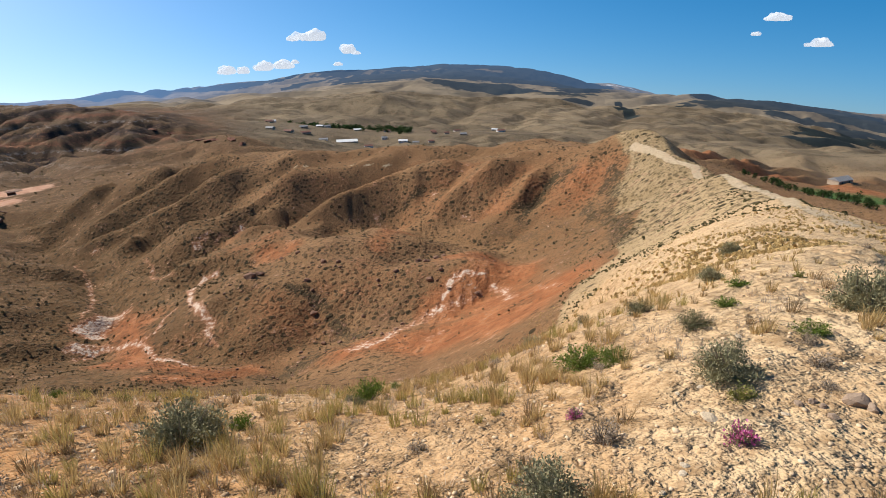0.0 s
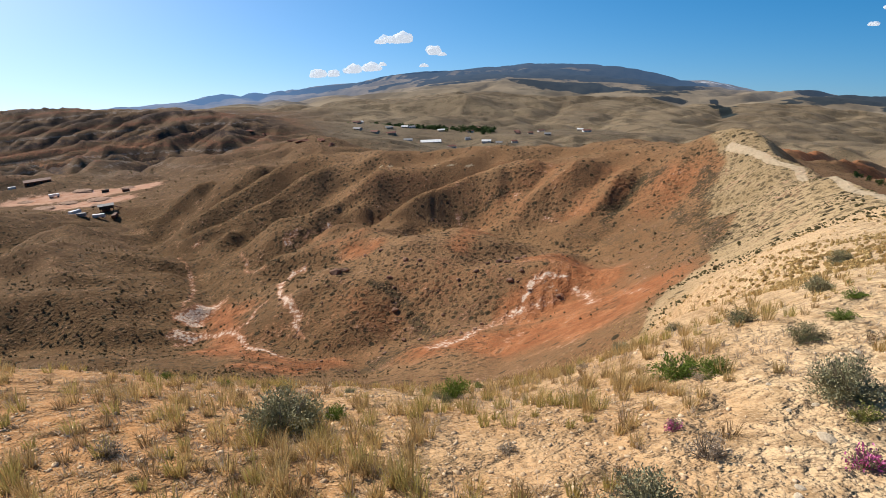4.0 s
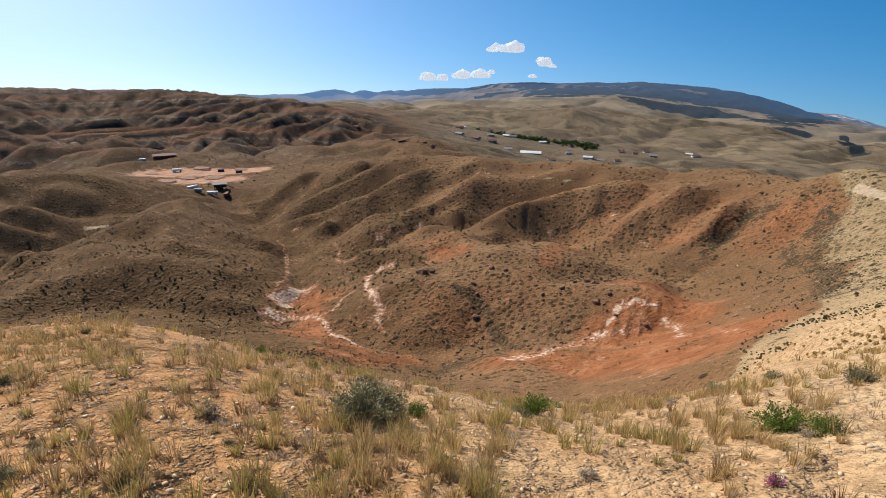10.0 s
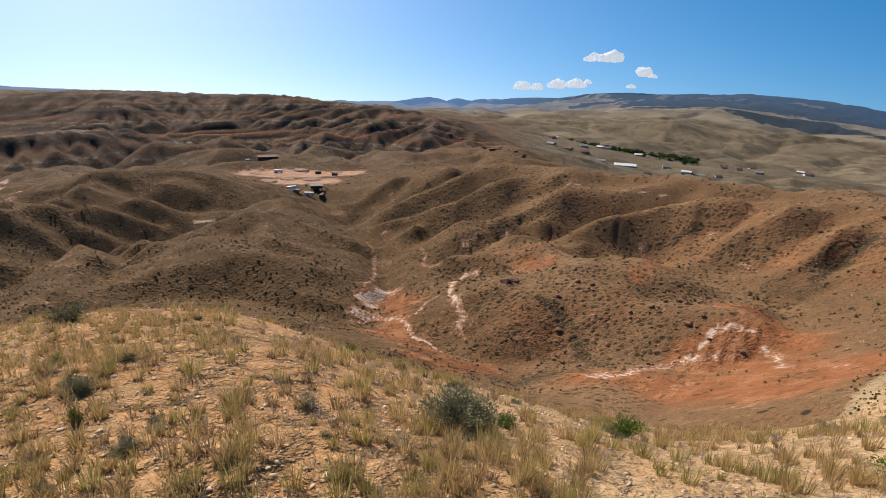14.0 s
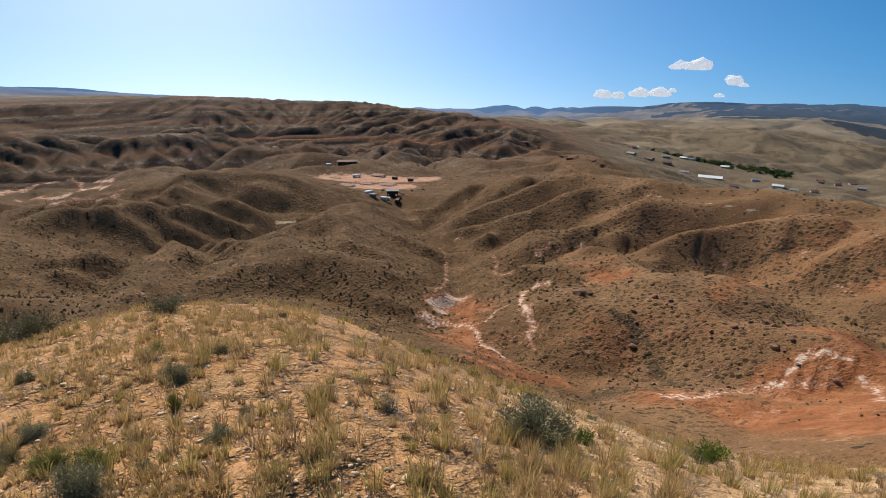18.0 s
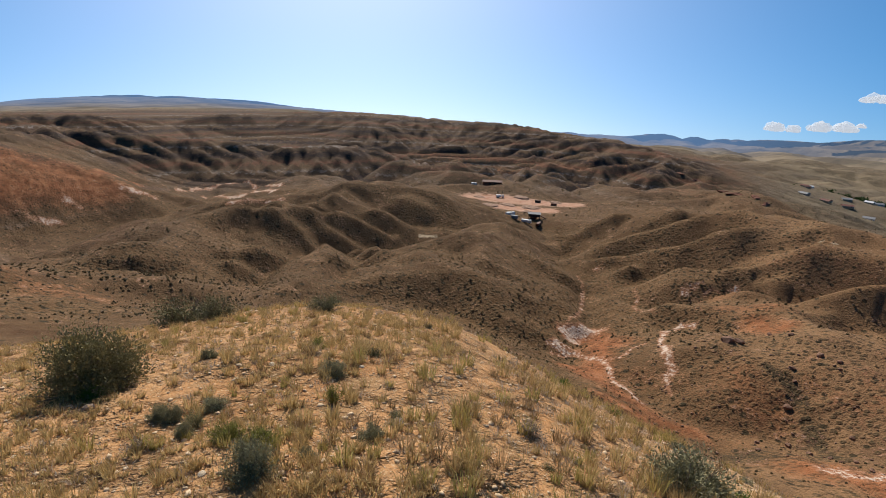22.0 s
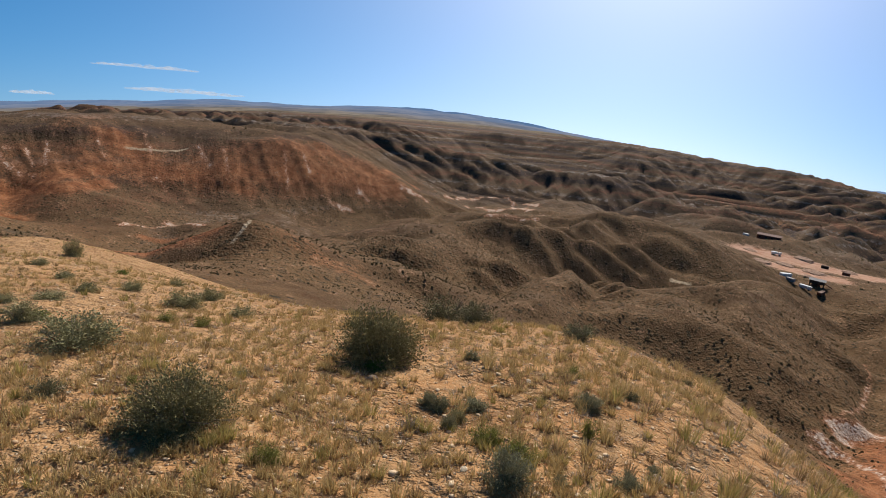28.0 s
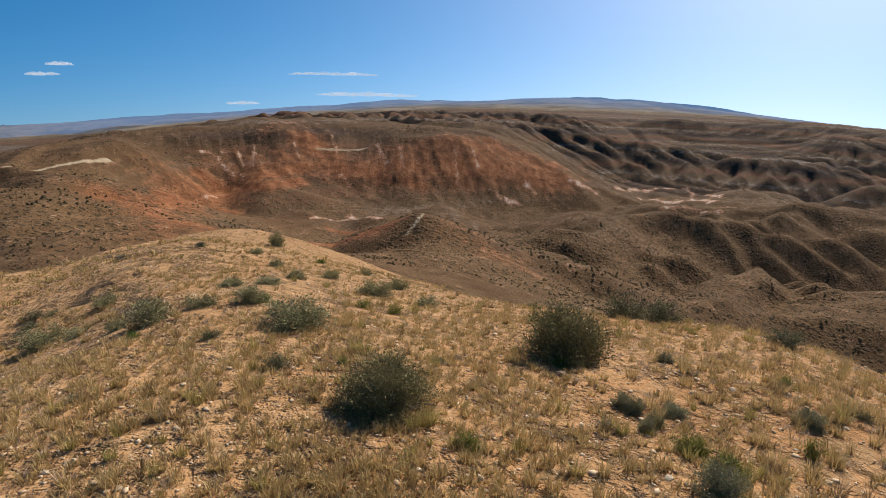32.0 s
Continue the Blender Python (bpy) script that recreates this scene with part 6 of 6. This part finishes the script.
def pebble_field(name, x, y, size, material, label, category, sink=0.2):
    """Many little faceted stones in one mesh."""
    bm = bmesh.new()
    bmesh.ops.create_icosphere(bm, subdivisions=1, radius=0.5)
    base = np.array([v.co for v in bm.verts])
    tri = np.array([[v.index for v in f.verts] for f in bm.faces], np.int32)
    bm.free()
    k, nv = len(x), len(base)
    V = base[None] * rng.uniform(0.5, 1.45, (k, nv, 1)) * (size[:, None, None] * rng.uniform(0.6, 1.2, (k, 1, 3)) * np.array([1, 1, 0.42]))
    a = rng.uniform(0, 6.28, k)[:, None]
    V = np.stack([V[..., 0] * np.cos(a) - V[..., 1] * np.sin(a), V[..., 0] * np.sin(a) + V[..., 1] * np.cos(a), V[..., 2]], -1)
    V += np.stack([x, y, ground_v(x, y) + size * (0.3 - sink)], 1)[:, None]
    F = (tri[None] + (np.arange(k) * nv)[:, None, None]).reshape(-1, 3)
    return tagged(new(name, raw_mesh(name, V.reshape(-1, 3), F, None, material)), label, category, kind="stuff")


x, y, d, a = scatter(22000, 1.3, 13, power=0.75)
ok = patch(x, y, 1.5, 151, -0.15) | ((a < -12) & (rng.uniform(0, 1, len(a)) < 0.45))
ok = ok | (a > 45)
pebble_field("gravel", x[ok], y[ok], 0.007 + 0.034 * rng.uniform(0, 1, ok.sum()) ** 5 + 0.0008 * d[ok], GRAVEL, "loose pale gravel scattered over sandy soil", "gravel")
x, y, d, a = scatter(1300, 105, 215, -18, 26)
ok = fbm(x / 30, y / 30, 161, 3) + 0.7 * blob(x, y, -15, 140, 38, 26) > 0.22
pebble_field("rubble", x[ok], y[ok], 0.25 + 0.9 * rng.uniform(0, 1, ok.sum()) ** 5, RED_STONE, "reddish rubble strewn over the bowl's slope", "rubble")


# ---- sage dotted over the slopes ----
def cover(x, y, *keys):
    """How much of the named soils lies at x, y."""
    a = np.arctan2(-x, y)
    i = np.clip(np.interp(np.log(np.hypot(x, y)), steps, np.arange(NR)).round().astype(int), 0, NR - 1)
    j = np.clip(np.interp(np.where(a < turns[0], a + 2 * np.pi, a), turns, np.arange(NA)).round().astype(int), 0, NA - 1)
    return np.max([MASKS[k][i, j] for k in keys], axis=0)


def dots(name, n, lo, hi, a0, a1, keep, size, material, label, leaves=7):
    """Far shrubs: each a small bunch of leaf blades."""
    x, y, d, a = scatter(n, lo, hi, a0, a1, 1.0)
    ok = keep(x, y, d, a) & (cover(x, y, "white", "pit", "road") < 0.2) & (cover(x, y, "red") < rng.uniform(0.2, 1.2, n))
    x, y = x[ok], y[ok]
    k = len(x)
    s = np.repeat(size * rng.uniform(0.5, 1.4, k), leaves)
    X, Y, Z = np.repeat(x, leaves), np.repeat(y, leaves), np.repeat(ground_v(x, y), leaves)
    n3 = rng.normal(0, 1, (k * leaves, 3))
    n3[:, 2] = np.abs(n3[:, 2])
    n3 /= np.linalg.norm(n3, axis=1)[:, None]
    t1 = np.cross(n3, rng.normal(0, 1, (k * leaves, 3)))
    t1 /= np.linalg.norm(t1, axis=1)[:, None]
    t2 = np.cross(n3, t1)
    c = np.stack([X, Y, Z], 1) + n3 * (s * 0.28)[:, None] * np.array([1, 1, 0.9]) + np.array([0, 0, 0.12]) * s[:, None]
    h = (s * 0.36)[:, None]
    V = np.stack([c - t1 * h, c + t2 * h * 0.8, c + t1 * h, c - t2 * h * 0.8], 1).reshape(-1, 3)
    F = np.arange(k * leaves)[:, None] * 4 + np.array([[0, 1, 2, 3]])
    return tagged(new(name, raw_mesh(name, V, None, F, material)), label, "shrubs", kind="stuff")


dots("hill_shrubs", 24000, 95, 440, -22, 130, lambda x, y, d, a: (fbm(x / 40, y / 40, 171, 3) > -0.3) & (rng.uniform(0, 1, len(a)) < (0.16 + 0.84 * ramp(a, 12, 32)) * (1 - 0.75 * ramp(a, 66, 80) * (1 - ramp(d, 190, 260)))), 0.5, HILL_LEAF, "dark sage dotted over the brown hills")
dots("hill_sage", 7000, 150, 440, -16, 130, lambda x, y, d, a: (fbm(x / 25, y / 25, 175, 3) > -0.15) & (rng.uniform(0, 1, len(a)) < 0.3 + 0.7 * ramp(a, 8, 26)), 0.8, HILL_LEAF, "larger dark sage bushes spread over the brown hills", 12)
dots("slope_shrubs", 6500, 62, 235, -48, -14, lambda x, y, d, a: fbm(x / 12, y / 12, 181, 3) > -0.1, 0.34, BRUSH, "low shrubs dotted over the pale slope")
dots("slope_tufts", 3600, 18, 75, -47, -11, lambda x, y, d, a: fbm(x / 6, y / 6, 187, 3) > -0.25, 0.22, STRAW, "dry tufts dotted over the pale slope", 9)
dots("slope_sage", 380, 62, 235, -48, -15, lambda x, y, d, a: fbm(x / 12, y / 12, 191, 3) > 0.0, 0.6, BRUSH, "dark shrubs dotted over the pale slope", 14)
dots("gully_shrubs", 420, 90, 240, -22, 40, lambda x, y, d, a: fbm(x / 22, y / 22, 201, 3) > 0.22, 0.55, BRUSH, "dense dark scrub in the gullies of the bowl", 9)
dots("far_shrubs", 6000, 420, 1200, -20, 125, lambda x, y, d, a: fbm(x / 120, y / 120, 211, 3) > 0.0, 1.5, HILL_LEAF, "dark shrubs dotted over far slopes", 5)
dots("south_shrubs", 1700, 80, 260, 88, 134, lambda x, y, d, a: fbm(x / 20, y / 20, 221, 3) > -0.1, 0.36, HILL_LEAF, "dark sage on the tan southern slope", 9)

# ---- buildings ----
WHITE_METAL = simple("white_metal", (0.62, 0.62, 0.60), (0.80, 0.80, 0.78), 0.8, 0.5)
TAN_WALL = simple("tan_wall", (0.36, 0.29, 0.21), (0.52, 0.44, 0.34), 1.2, per="object")
GREY_ROOF = simple("grey_roof", (0.17, 0.17, 0.17), (0.34, 0.33, 0.32), 1.5, 0.6, per="object")
RED_ROOF = simple("red_roof", (0.13, 0.055, 0.040), (0.24, 0.11, 0.08), 1.5, 0.7, per="object")
DARK_TIMBER = simple("dark_timber", (0.030, 0.024, 0.020), (0.080, 0.062, 0.050), 2.0)
RUST = simple("rusty_steel", (0.085, 0.035, 0.022), (0.180, 0.085, 0.050), 2.5, 0.7)
PANE = simple("window_glass", (0.020, 0.025, 0.030), (0.045, 0.052, 0.060), 1.0, 0.15)
TYRE = simple("tyre", (0.015, 0.015, 0.015), (0.035, 0.034, 0.033), 9.0, 0.85)


def prism(bm, sx, sy, rise, z):
    """A gabled roof over sx by sy, its ridge along x."""
    pts = [(-sx / 2, -sy / 2, z), (sx / 2, -sy / 2, z), (sx / 2, sy / 2, z), (-sx / 2, sy / 2, z), (-sx / 2, 0, z + rise), (sx / 2, 0, z + rise)]
    v = [bm.verts.new(p) for p in pts]
    for f in ((0, 1, 5, 4), (2, 3, 4, 5), (1, 2, 5), (3, 0, 4), (3, 2, 1, 0)):
        bm.faces.new([v[i] for i in f])


def building(name, x, y, sx, sy, wall_h, rise, turn, wall_mat, roof_mat, label, category, group="", windows=3, chimney=False):
    top = new(name)
    top.location = (x, y, ground_at(x, y) - 0.4)
    top.rotation_euler[2] = radians(turn)
    tagged(top, label, category, group)
    bm = bmesh.new()
    box(bm, sx, sy, wall_h + 0.4, (0, 0, (wall_h + 0.4) / 2))
    part("wall", bm, wall_mat, top)
    bm = bmesh.new()
    prism(bm, sx + 0.8, sy + 0.8, rise, wall_h + 0.4)
    roof = part("roof", bm, roof_mat, top)
    if chimney:
        bm = bmesh.new()
        box(bm, 0.6, 0.6, 1.4, (sx * 0.2, 0.3, wall_h + rise + 0.5))
        part("chimney", bm, RED_ROOF, roof)
    for k in range(windows):
        for side in (-1, 1):
            bm = bmesh.new()
            box(bm, min(1.3, sx / (2.5 * windows)), 0.12, 1.2, ((k + 0.5) / windows * sx - sx / 2, side * sy / 2, wall_h * 0.55 + 0.4))
            part("window", bm, PANE, top)
    bm = bmesh.new()
    box(bm, 0.14, 1.1, 2.05, (sx / 2, 0, 1.4))
    part("door", bm, DARK_TIMBER, top)
    return top


def far_place(az, d):
    return -d * math.sin(radians(az)), d * math.cos(radians(az))


x, y = far_place(7.4, 1095)
building("warehouse", x, y, 38, 22, 5.0, 2.6, 8, TAN_WALL, WHITE_METAL, "long low warehouse with a bright white roof in the valley town", "warehouse", windows=6)
town = random.Random(5)
for k in range(26):
    az, d = town.uniform(-8, 15), town.uniform(980, 1330)
    d += max(0, az - 8) * 22
    x, y = far_place(az, d)
    s = town.uniform(9, 17)
    pale = town.random() < 0.4
    building("house", x, y, s, s * 0.65, 3.2, 2.0, town.uniform(-30, 30), TAN_WALL if not pale else WHITE_METAL, town.choice((GREY_ROOF, RED_ROOF, WHITE_METAL)),
             "small house with a %s roof in the valley town" % ("pale" if pale else "plain"), "house", "houses of the town", 2, town.random() < 0.4)
for az, d in ((22.0, 1500), (19.5, 1460), (23.0, 1540), (-36.6, 520)):
    x, y = far_place(az, d)
    building("house", x, y, 15, 9, 3.4, 2.2, 20, TAN_WALL, GREY_ROOF, "outlying ranch house with a grey roof on dry ground", "house", "houses of the town", 2)

# dark red rocks standing out of the slope below the badlands
OUTCROP = simple("outcrop_rock", (0.150, 0.058, 0.034), (0.280, 0.125, 0.074), 0.35, bump=0.5)
for k, (x, y, w, h) in enumerate(((-322, 757, 22, 9), (-305, 748, 14, 7), (-338, 752, 12, 5), (-192, 545, 16, 6), (-178, 548, 13, 5), (-205, 552, 10, 4), (-166, 540, 9, 4))):
    me = rock_mesh(30 + k, 0.8, 0.7, 3)
    me.materials.append(OUTCROP)
    ob = new("rock_outcrop", me)
    ob.location, ob.scale, ob.rotation_euler[2] = (x, y, ground_at(x, y) - 0.2 * h), (w, w * 0.6, h), k * 1.3
    tagged(ob, "dark red craggy rock outcrop on the brown slope", "rock outcrop", "outcrops below the badlands")

# the working yard on the pale flat
def yard_shed(x, y, turn):
    top = new("screening_shed")
    top.location = (x, y, ground_at(x, y) - 0.3)
    top.rotation_euler[2] = radians(turn)
    top.scale = (0.72, 0.72, 0.62)
    tagged(top, "dark raised shed with a grey metal roof on the red yard", "industrial shed")
    for px in (-5.2, 0, 5.2):
        for py in (-3.2, 3.2):
            bm = bmesh.new()
            box(bm, 0.5, 0.5, 4.4, (px, py, 2.2))
            part("post", bm, DARK_TIMBER, top)
    bm = bmesh.new()
    box(bm, 11.5, 7.4, 3.4, (0, 0, 5.6))
    part("wall", bm, DARK_TIMBER, top)
    bm = bmesh.new()
    prism(bm, 13.0, 8.6, 1.5, 7.3)
    part("roof", bm, GREY_ROOF, top, "weathered grey metal roof")
    bm = bmesh.new()
    box(bm, 6.5, 5.0, 4.0, (-0.5, 0, 2.1))
    part("hopper", bm, RUST, top)
    bm = bmesh.new()
    v = box(bm, 10, 1.3, 0.7, (9.0, 0.4, 5.2))
    bmesh.ops.rotate(bm, verts=v, cent=(5.5, 0.4, 5.2), matrix=Matrix.Rotation(radians(28), 3, "Y"))
    part("conveyor", bm, RUST, top)


yard_shed(-255.0, 337.0, 38)
building("storage_shed", -367, 416, 18, 8, 4.0, 1.2, 42, RUST, RED_ROOF, "long rust-red storage shed at the yard's edge", "shed", windows=4)


def truck(x, y, turn, material, label):
    top = new("truck")
    top.location = (x, y, ground_at(x, y) - 0.05)
    top.rotation_euler[2] = radians(turn)
    tagged(top, label, "truck", "vehicles in the yard")
    bm = bmesh.new()
    v = box(bm, 2.0, 2.2, 2.1, (2.6, 0, 1.6))
    bmesh.ops.bevel(bm, geom=bm.edges[:], offset=0.18, segments=2, affect="EDGES")
    cab = part("cab", bm, material, top)
    bm = bmesh.new()
    box(bm, 0.06, 1.8, 0.8, (3.61, 0, 2.05))
    part("windscreen", bm, PANE, cab)
    bm = bmesh.new()
    box(bm, 4.6, 2.3, 1.7, (-1.0, 0, 1.75))
    part("bed", bm, material, top)
    for wx in (2.5, -1.2, -2.4):
        for wy in (-1.05, 1.05):
            bm = bmesh.new()
            bmesh.ops.create_cone(bm, cap_ends=True, segments=14, radius1=0.5, radius2=0.5, depth=0.35, matrix=Matrix.Translation((wx, wy, 0.52)) @ Matrix.Rotation(math.pi / 2, 4, "X"))
            part("wheel", bm, TYRE, top)


def container(x, y, turn, material, label):
    top = new("container")
    top.location = (x, y, ground_at(x, y) - 0.1)
    top.rotation_euler[2] = radians(turn)
    top.scale = (0.8, 0.8, 0.8)
    tagged(top, label, "container", "containers in the yard")
    bm = bmesh.new()
    box(bm, 6.0, 2.4, 2.5, (0, 0, 1.3))
    for k in range(-7, 8):
        for side in (-1, 1):
            box(bm, 0.18, 0.08, 2.2, (k * 0.38, side * 1.22, 1.3))
    part("body", bm, material, top)
    bm = bmesh.new()
    box(bm, 0.08, 2.1, 2.2, (3.03, 0, 1.3))
    part("door", bm, GREY_ROOF, top)


truck(-247, 318, 20, WHITE_METAL, "white truck parked below the dark shed")
truck(-262, 318, 70, WHITE_METAL, "white truck parked on the red yard")
truck(-243, 327, 110, RUST, "rust-brown truck parked beside the dark shed")
truck(-330, 385, 40, WHITE_METAL, "pale truck parked on the open yard")
for x, y, turn, m, label in ((-268, 324, 30, WHITE_METAL, "white container on the red yard"), (-253, 312, 15, GREY_ROOF, "grey container below the shed"),
                             (-380, 402, 60, WHITE_METAL, "white container at the yard's far edge"), (-372, 396, 25, WHITE_METAL, "white container at the yard's far edge"),
                             (-300, 400, 35, DARK_TIMBER, "dark container on the open yard"), (-282, 398, 35, RUST, "rusty container on the open yard")):
    container(x, y, turn, m, label)

def heap(x, y, r, h, seed):
    bm = bmesh.new()
    bmesh.ops.create_uvsphere(bm, u_segments=20, v_segments=10, radius=1)
    for v in bm.verts:
        k = 1 + 0.22 * noise.noise(v.co * 2 + Vector((seed, 0, 0)))
        v.co = Vector((v.co.x * r * k, v.co.y * r * 0.7 * k, max(v.co.z, -0.15) * h * k))
    me = bpy.data.meshes.new("spoil_mound")
    bm.to_mesh(me)
    bm.free()
    me.materials.append(HEAP)
    ob = new("spoil_mound", me)
    ob.location = (x, y, ground_at(x, y))
    tagged(ob, "low mound of dug reddish gravel on the yard", "spoil mound", "mounds in the yard")


HEAP = simple("dug_gravel", (0.20, 0.115, 0.075), (0.38, 0.24, 0.16), 0.6, bump=0.2)
for k, (x, y, r, h) in enumerate(((-285, 372, 9, 1.8), (-305, 366, 7, 1.4), (-320, 402, 8, 1.6), (-290, 412, 6, 1.5), (-342, 372, 6, 1.2), (-272, 352, 5, 1.3), (-310, 350, 8, 1.2))):
    heap(x, y, r, h, k)


# ---- trees in the valleys ----
def crown_mesh(seed, n=420, size=0.55):
    """Leaf clumps of a broad crown, about 8 m high on a 2 m bole."""
    r = np.random.default_rng(seed)
    k = 26
    c = r.normal(0, 1, (k, 3)) * np.array([1.5, 1.5, 1.7]) + np.array([0, 0, 5.0])
    j = r.integers(0, k, n)
    p = c[j] + r.normal(0, 0.62, (n, 3))
    u = r.normal(0, 1, (n, 3))
    u /= np.linalg.norm(u, axis=1)[:, None]
    w = np.cross(u, r.normal(0, 1, (n, 3)))
    w /= np.linalg.norm(w, axis=1)[:, None]
    s = size * r.uniform(0.5, 1.2, n)[:, None]
    V = np.stack([p - u * s, p + w * s * 0.6, p + u * s, p - w * s * 0.6], 1).reshape(-1, 3)
    return V, None, np.arange(n)[:, None] * 4 + np.array([[0, 1, 2, 3]])


def tree(x, y, scale, v):
    top = new("cottonwood")
    top.location = (x, y, ground_at(x, y) - 0.2)
    top.rotation_euler[2] = x
    top.scale = (scale,) * 3
    tagged(top, "leafy dark green cottonwood tree in the valley", "tree", "trees along the creek")
    new("crown", CROWNS[v]).parent = top
    new("trunk", TRUNK).parent = top


CROWNS = [raw_mesh("crown", *crown_mesh(60 + k), TREE_LEAF) for k in range(3)]
tv, _, tq = stem_cloud(7, 77, 0.045, 0.32, 0.95)
TRUNK = raw_mesh("trunk", tv * np.array([6.0, 6.0, 6.2]), None, tq, BARK)
grove = random.Random(8)
for k in range(40):
    t = k / 39
    az, d = -29.5 - 10.5 * t + grove.uniform(-0.6, 0.6), 425 - 105 * t + grove.uniform(-14, 14)
    x, y = far_place(az, d)
    tree(x, y, grove.uniform(0.32, 0.62), k % 3)

# the long wood beside the town, too far off to count
V, F = [], []
count = 0
for k in range(230):
    t = grove.random()
    az = 1.5 + 14.5 * t + grove.uniform(-0.8, 0.8)
    d = 1210 + 240 * t + grove.uniform(-55, 70)
    x, y = far_place(az, d)
    v, _, f = crown_mesh(100 + k, 70, 1.25)
    s = grove.uniform(0.7, 1.35)
    V.append(v * np.array([s * 1.3, s * 1.3, s]) + np.array([x, y, ground_at(x, y) - 1.5]))
    F.append(f + count)
    count += len(v)
tagged(new("far_woods", raw_mesh("far_woods", np.concatenate(V), None, np.concatenate(F), TREE_LEAF)), "belt of dark green trees along the valley town", "woods", kind="stuff")

# ---- clouds ----
def cloud_material(name, veil):
    g = Graph(name, 1.0)
    n = g.noise(0.02, 5)
    g.put(g.bsdf.inputs["Base Color"], g.mix(g.ramp(n, 0.3, 0.7), (0.80, 0.84, 0.90), (0.95, 0.95, 0.96)))
    # added pale glow stands in for sunlight scattered inside the puffs
    em = g.t.nodes.new("ShaderNodeEmission")
    g.put(em.inputs[0], (0.86, 0.92, 1.0))
    em.inputs[1].default_value = 0.85
    mx = g.t.nodes.new("ShaderNodeMixShader")
    mx.inputs[0].default_value = 0.6
    g.t.links.new(g.bsdf.outputs[0], mx.inputs[1])
    g.t.links.new(em.outputs[0], mx.inputs[2])
    tr = g.t.nodes.new("ShaderNodeBsdfTransparent")
    m2 = g.t.nodes.new("ShaderNodeMixShader")
    g.put(m2.inputs[0], g.ramp(g.noise(0.012, 6, 0.6), 0.25, 0.75, veil * 0.2, veil))
    g.t.links.new(tr.outputs[0], m2.inputs[1])
    g.t.links.new(mx.outputs[0], m2.inputs[2])
    g.t.links.new(m2.outputs[0], g.out.inputs[0])
    return g.mat


CLOUD, VEIL = cloud_material("cloud", 1.0), cloud_material("thin_cloud", 0.45)


def cloud(az, d, z, length, height, seed, material, label, lift=0.5):
    """A heap of puffs on a flat base, or a thin streak."""
    r = random.Random(seed)
    bm = bmesh.new()
    n = 16
    for k in range(n):
        t = (k + 0.5) / n * 2 - 1
        edge = math.sqrt(max(1 - t * t, 0.02))
        rad = height * (0.28 + 0.30 * r.random()) * edge + height * 0.06
        if abs(t - lift) < 0.28:
            rad *= 1.5
        c = Vector((t * length / 2, r.uniform(-0.2, 0.2) * height, rad * 0.55 + r.uniform(-0.05, 0.1) * height))
        m = Matrix.Translation(c) @ Matrix.Diagonal((max(rad * 1.25, length / n * 0.9), rad, rad * 0.8, 1))
        for v in bmesh.ops.create_icosphere(bm, subdivisions=3, radius=1.0, matrix=m)["verts"]:
            out = (v.co - c).normalized()
            v.co += out * rad * 0.30 * noise.noise(v.co * (2.2 / height) + Vector((seed, 0, 0))) + out * rad * 0.16 * noise.noise(v.co * (6.0 / height))
            v.co.z = max(v.co.z, -0.12 * height + 0.05 * height * noise.noise(v.co * (3 / height)))
    for f in bm.faces:
        f.smooth = True
    me = bpy.data.meshes.new("cloud")
    bm.to_mesh(me)
    bm.free()
    me.materials.append(material)
    ob = new("cloud", me)
    x, y = far_place(az, d)
    ob.location = (x, y, z)
    ob.rotation_euler[2] = radians(az)
    tagged(ob, label, "cloud", "clouds over the mountains", "thing")


WHITE_PUFF, STREAK = "small white fair-weather cloud over the mountains", "thin white streak of high cloud"
for k, (x, y, z, length, height, lift) in enumerate(((-814, 4426, -120, 310, 95, 0.75), (-525, 4471, -212, 100, 62, -0.2), (-470, 4474, -222, 80, 26, 0.0), (-1355, 4291, -330, 130, 65, 0.2),
                                                     (-1250, 4320, -330, 90, 50, 0.0), (-1120, 4354, -312, 120, 70, 0.3), (-975, 4395, -305, 150, 66, -0.3), (-900, 4400, -275, 70, 26, 0.0), (-605, 4459, -296, 80, 30, 0.0),
                                                     (2247, 3899, -25, 180, 70, 0.1), (2460, 3768, -178, 190, 55, 0.2))):
    cloud(math.degrees(math.atan2(-x, y)), math.hypot(x, y), z, 0.82 * length, 0.72 * height, 3 + k, CLOUD, WHITE_PUFF, lift)
for k, (x, y, z, length, height) in enumerate(((2151, 3952, -115, 50, 26), (-4456, -625, -140, 620, 26), (-4483, -386, -285, 720, 34), (-4323, -1249, -345, 220, 26), (-3857, -2318, -155, 180, 26), (-3906, -2234, -95, 150, 24))):
    cloud(math.degrees(math.atan2(-x, y)), math.hypot(x, y), z, length, height, 31 + k, VEIL, STREAK, 9)
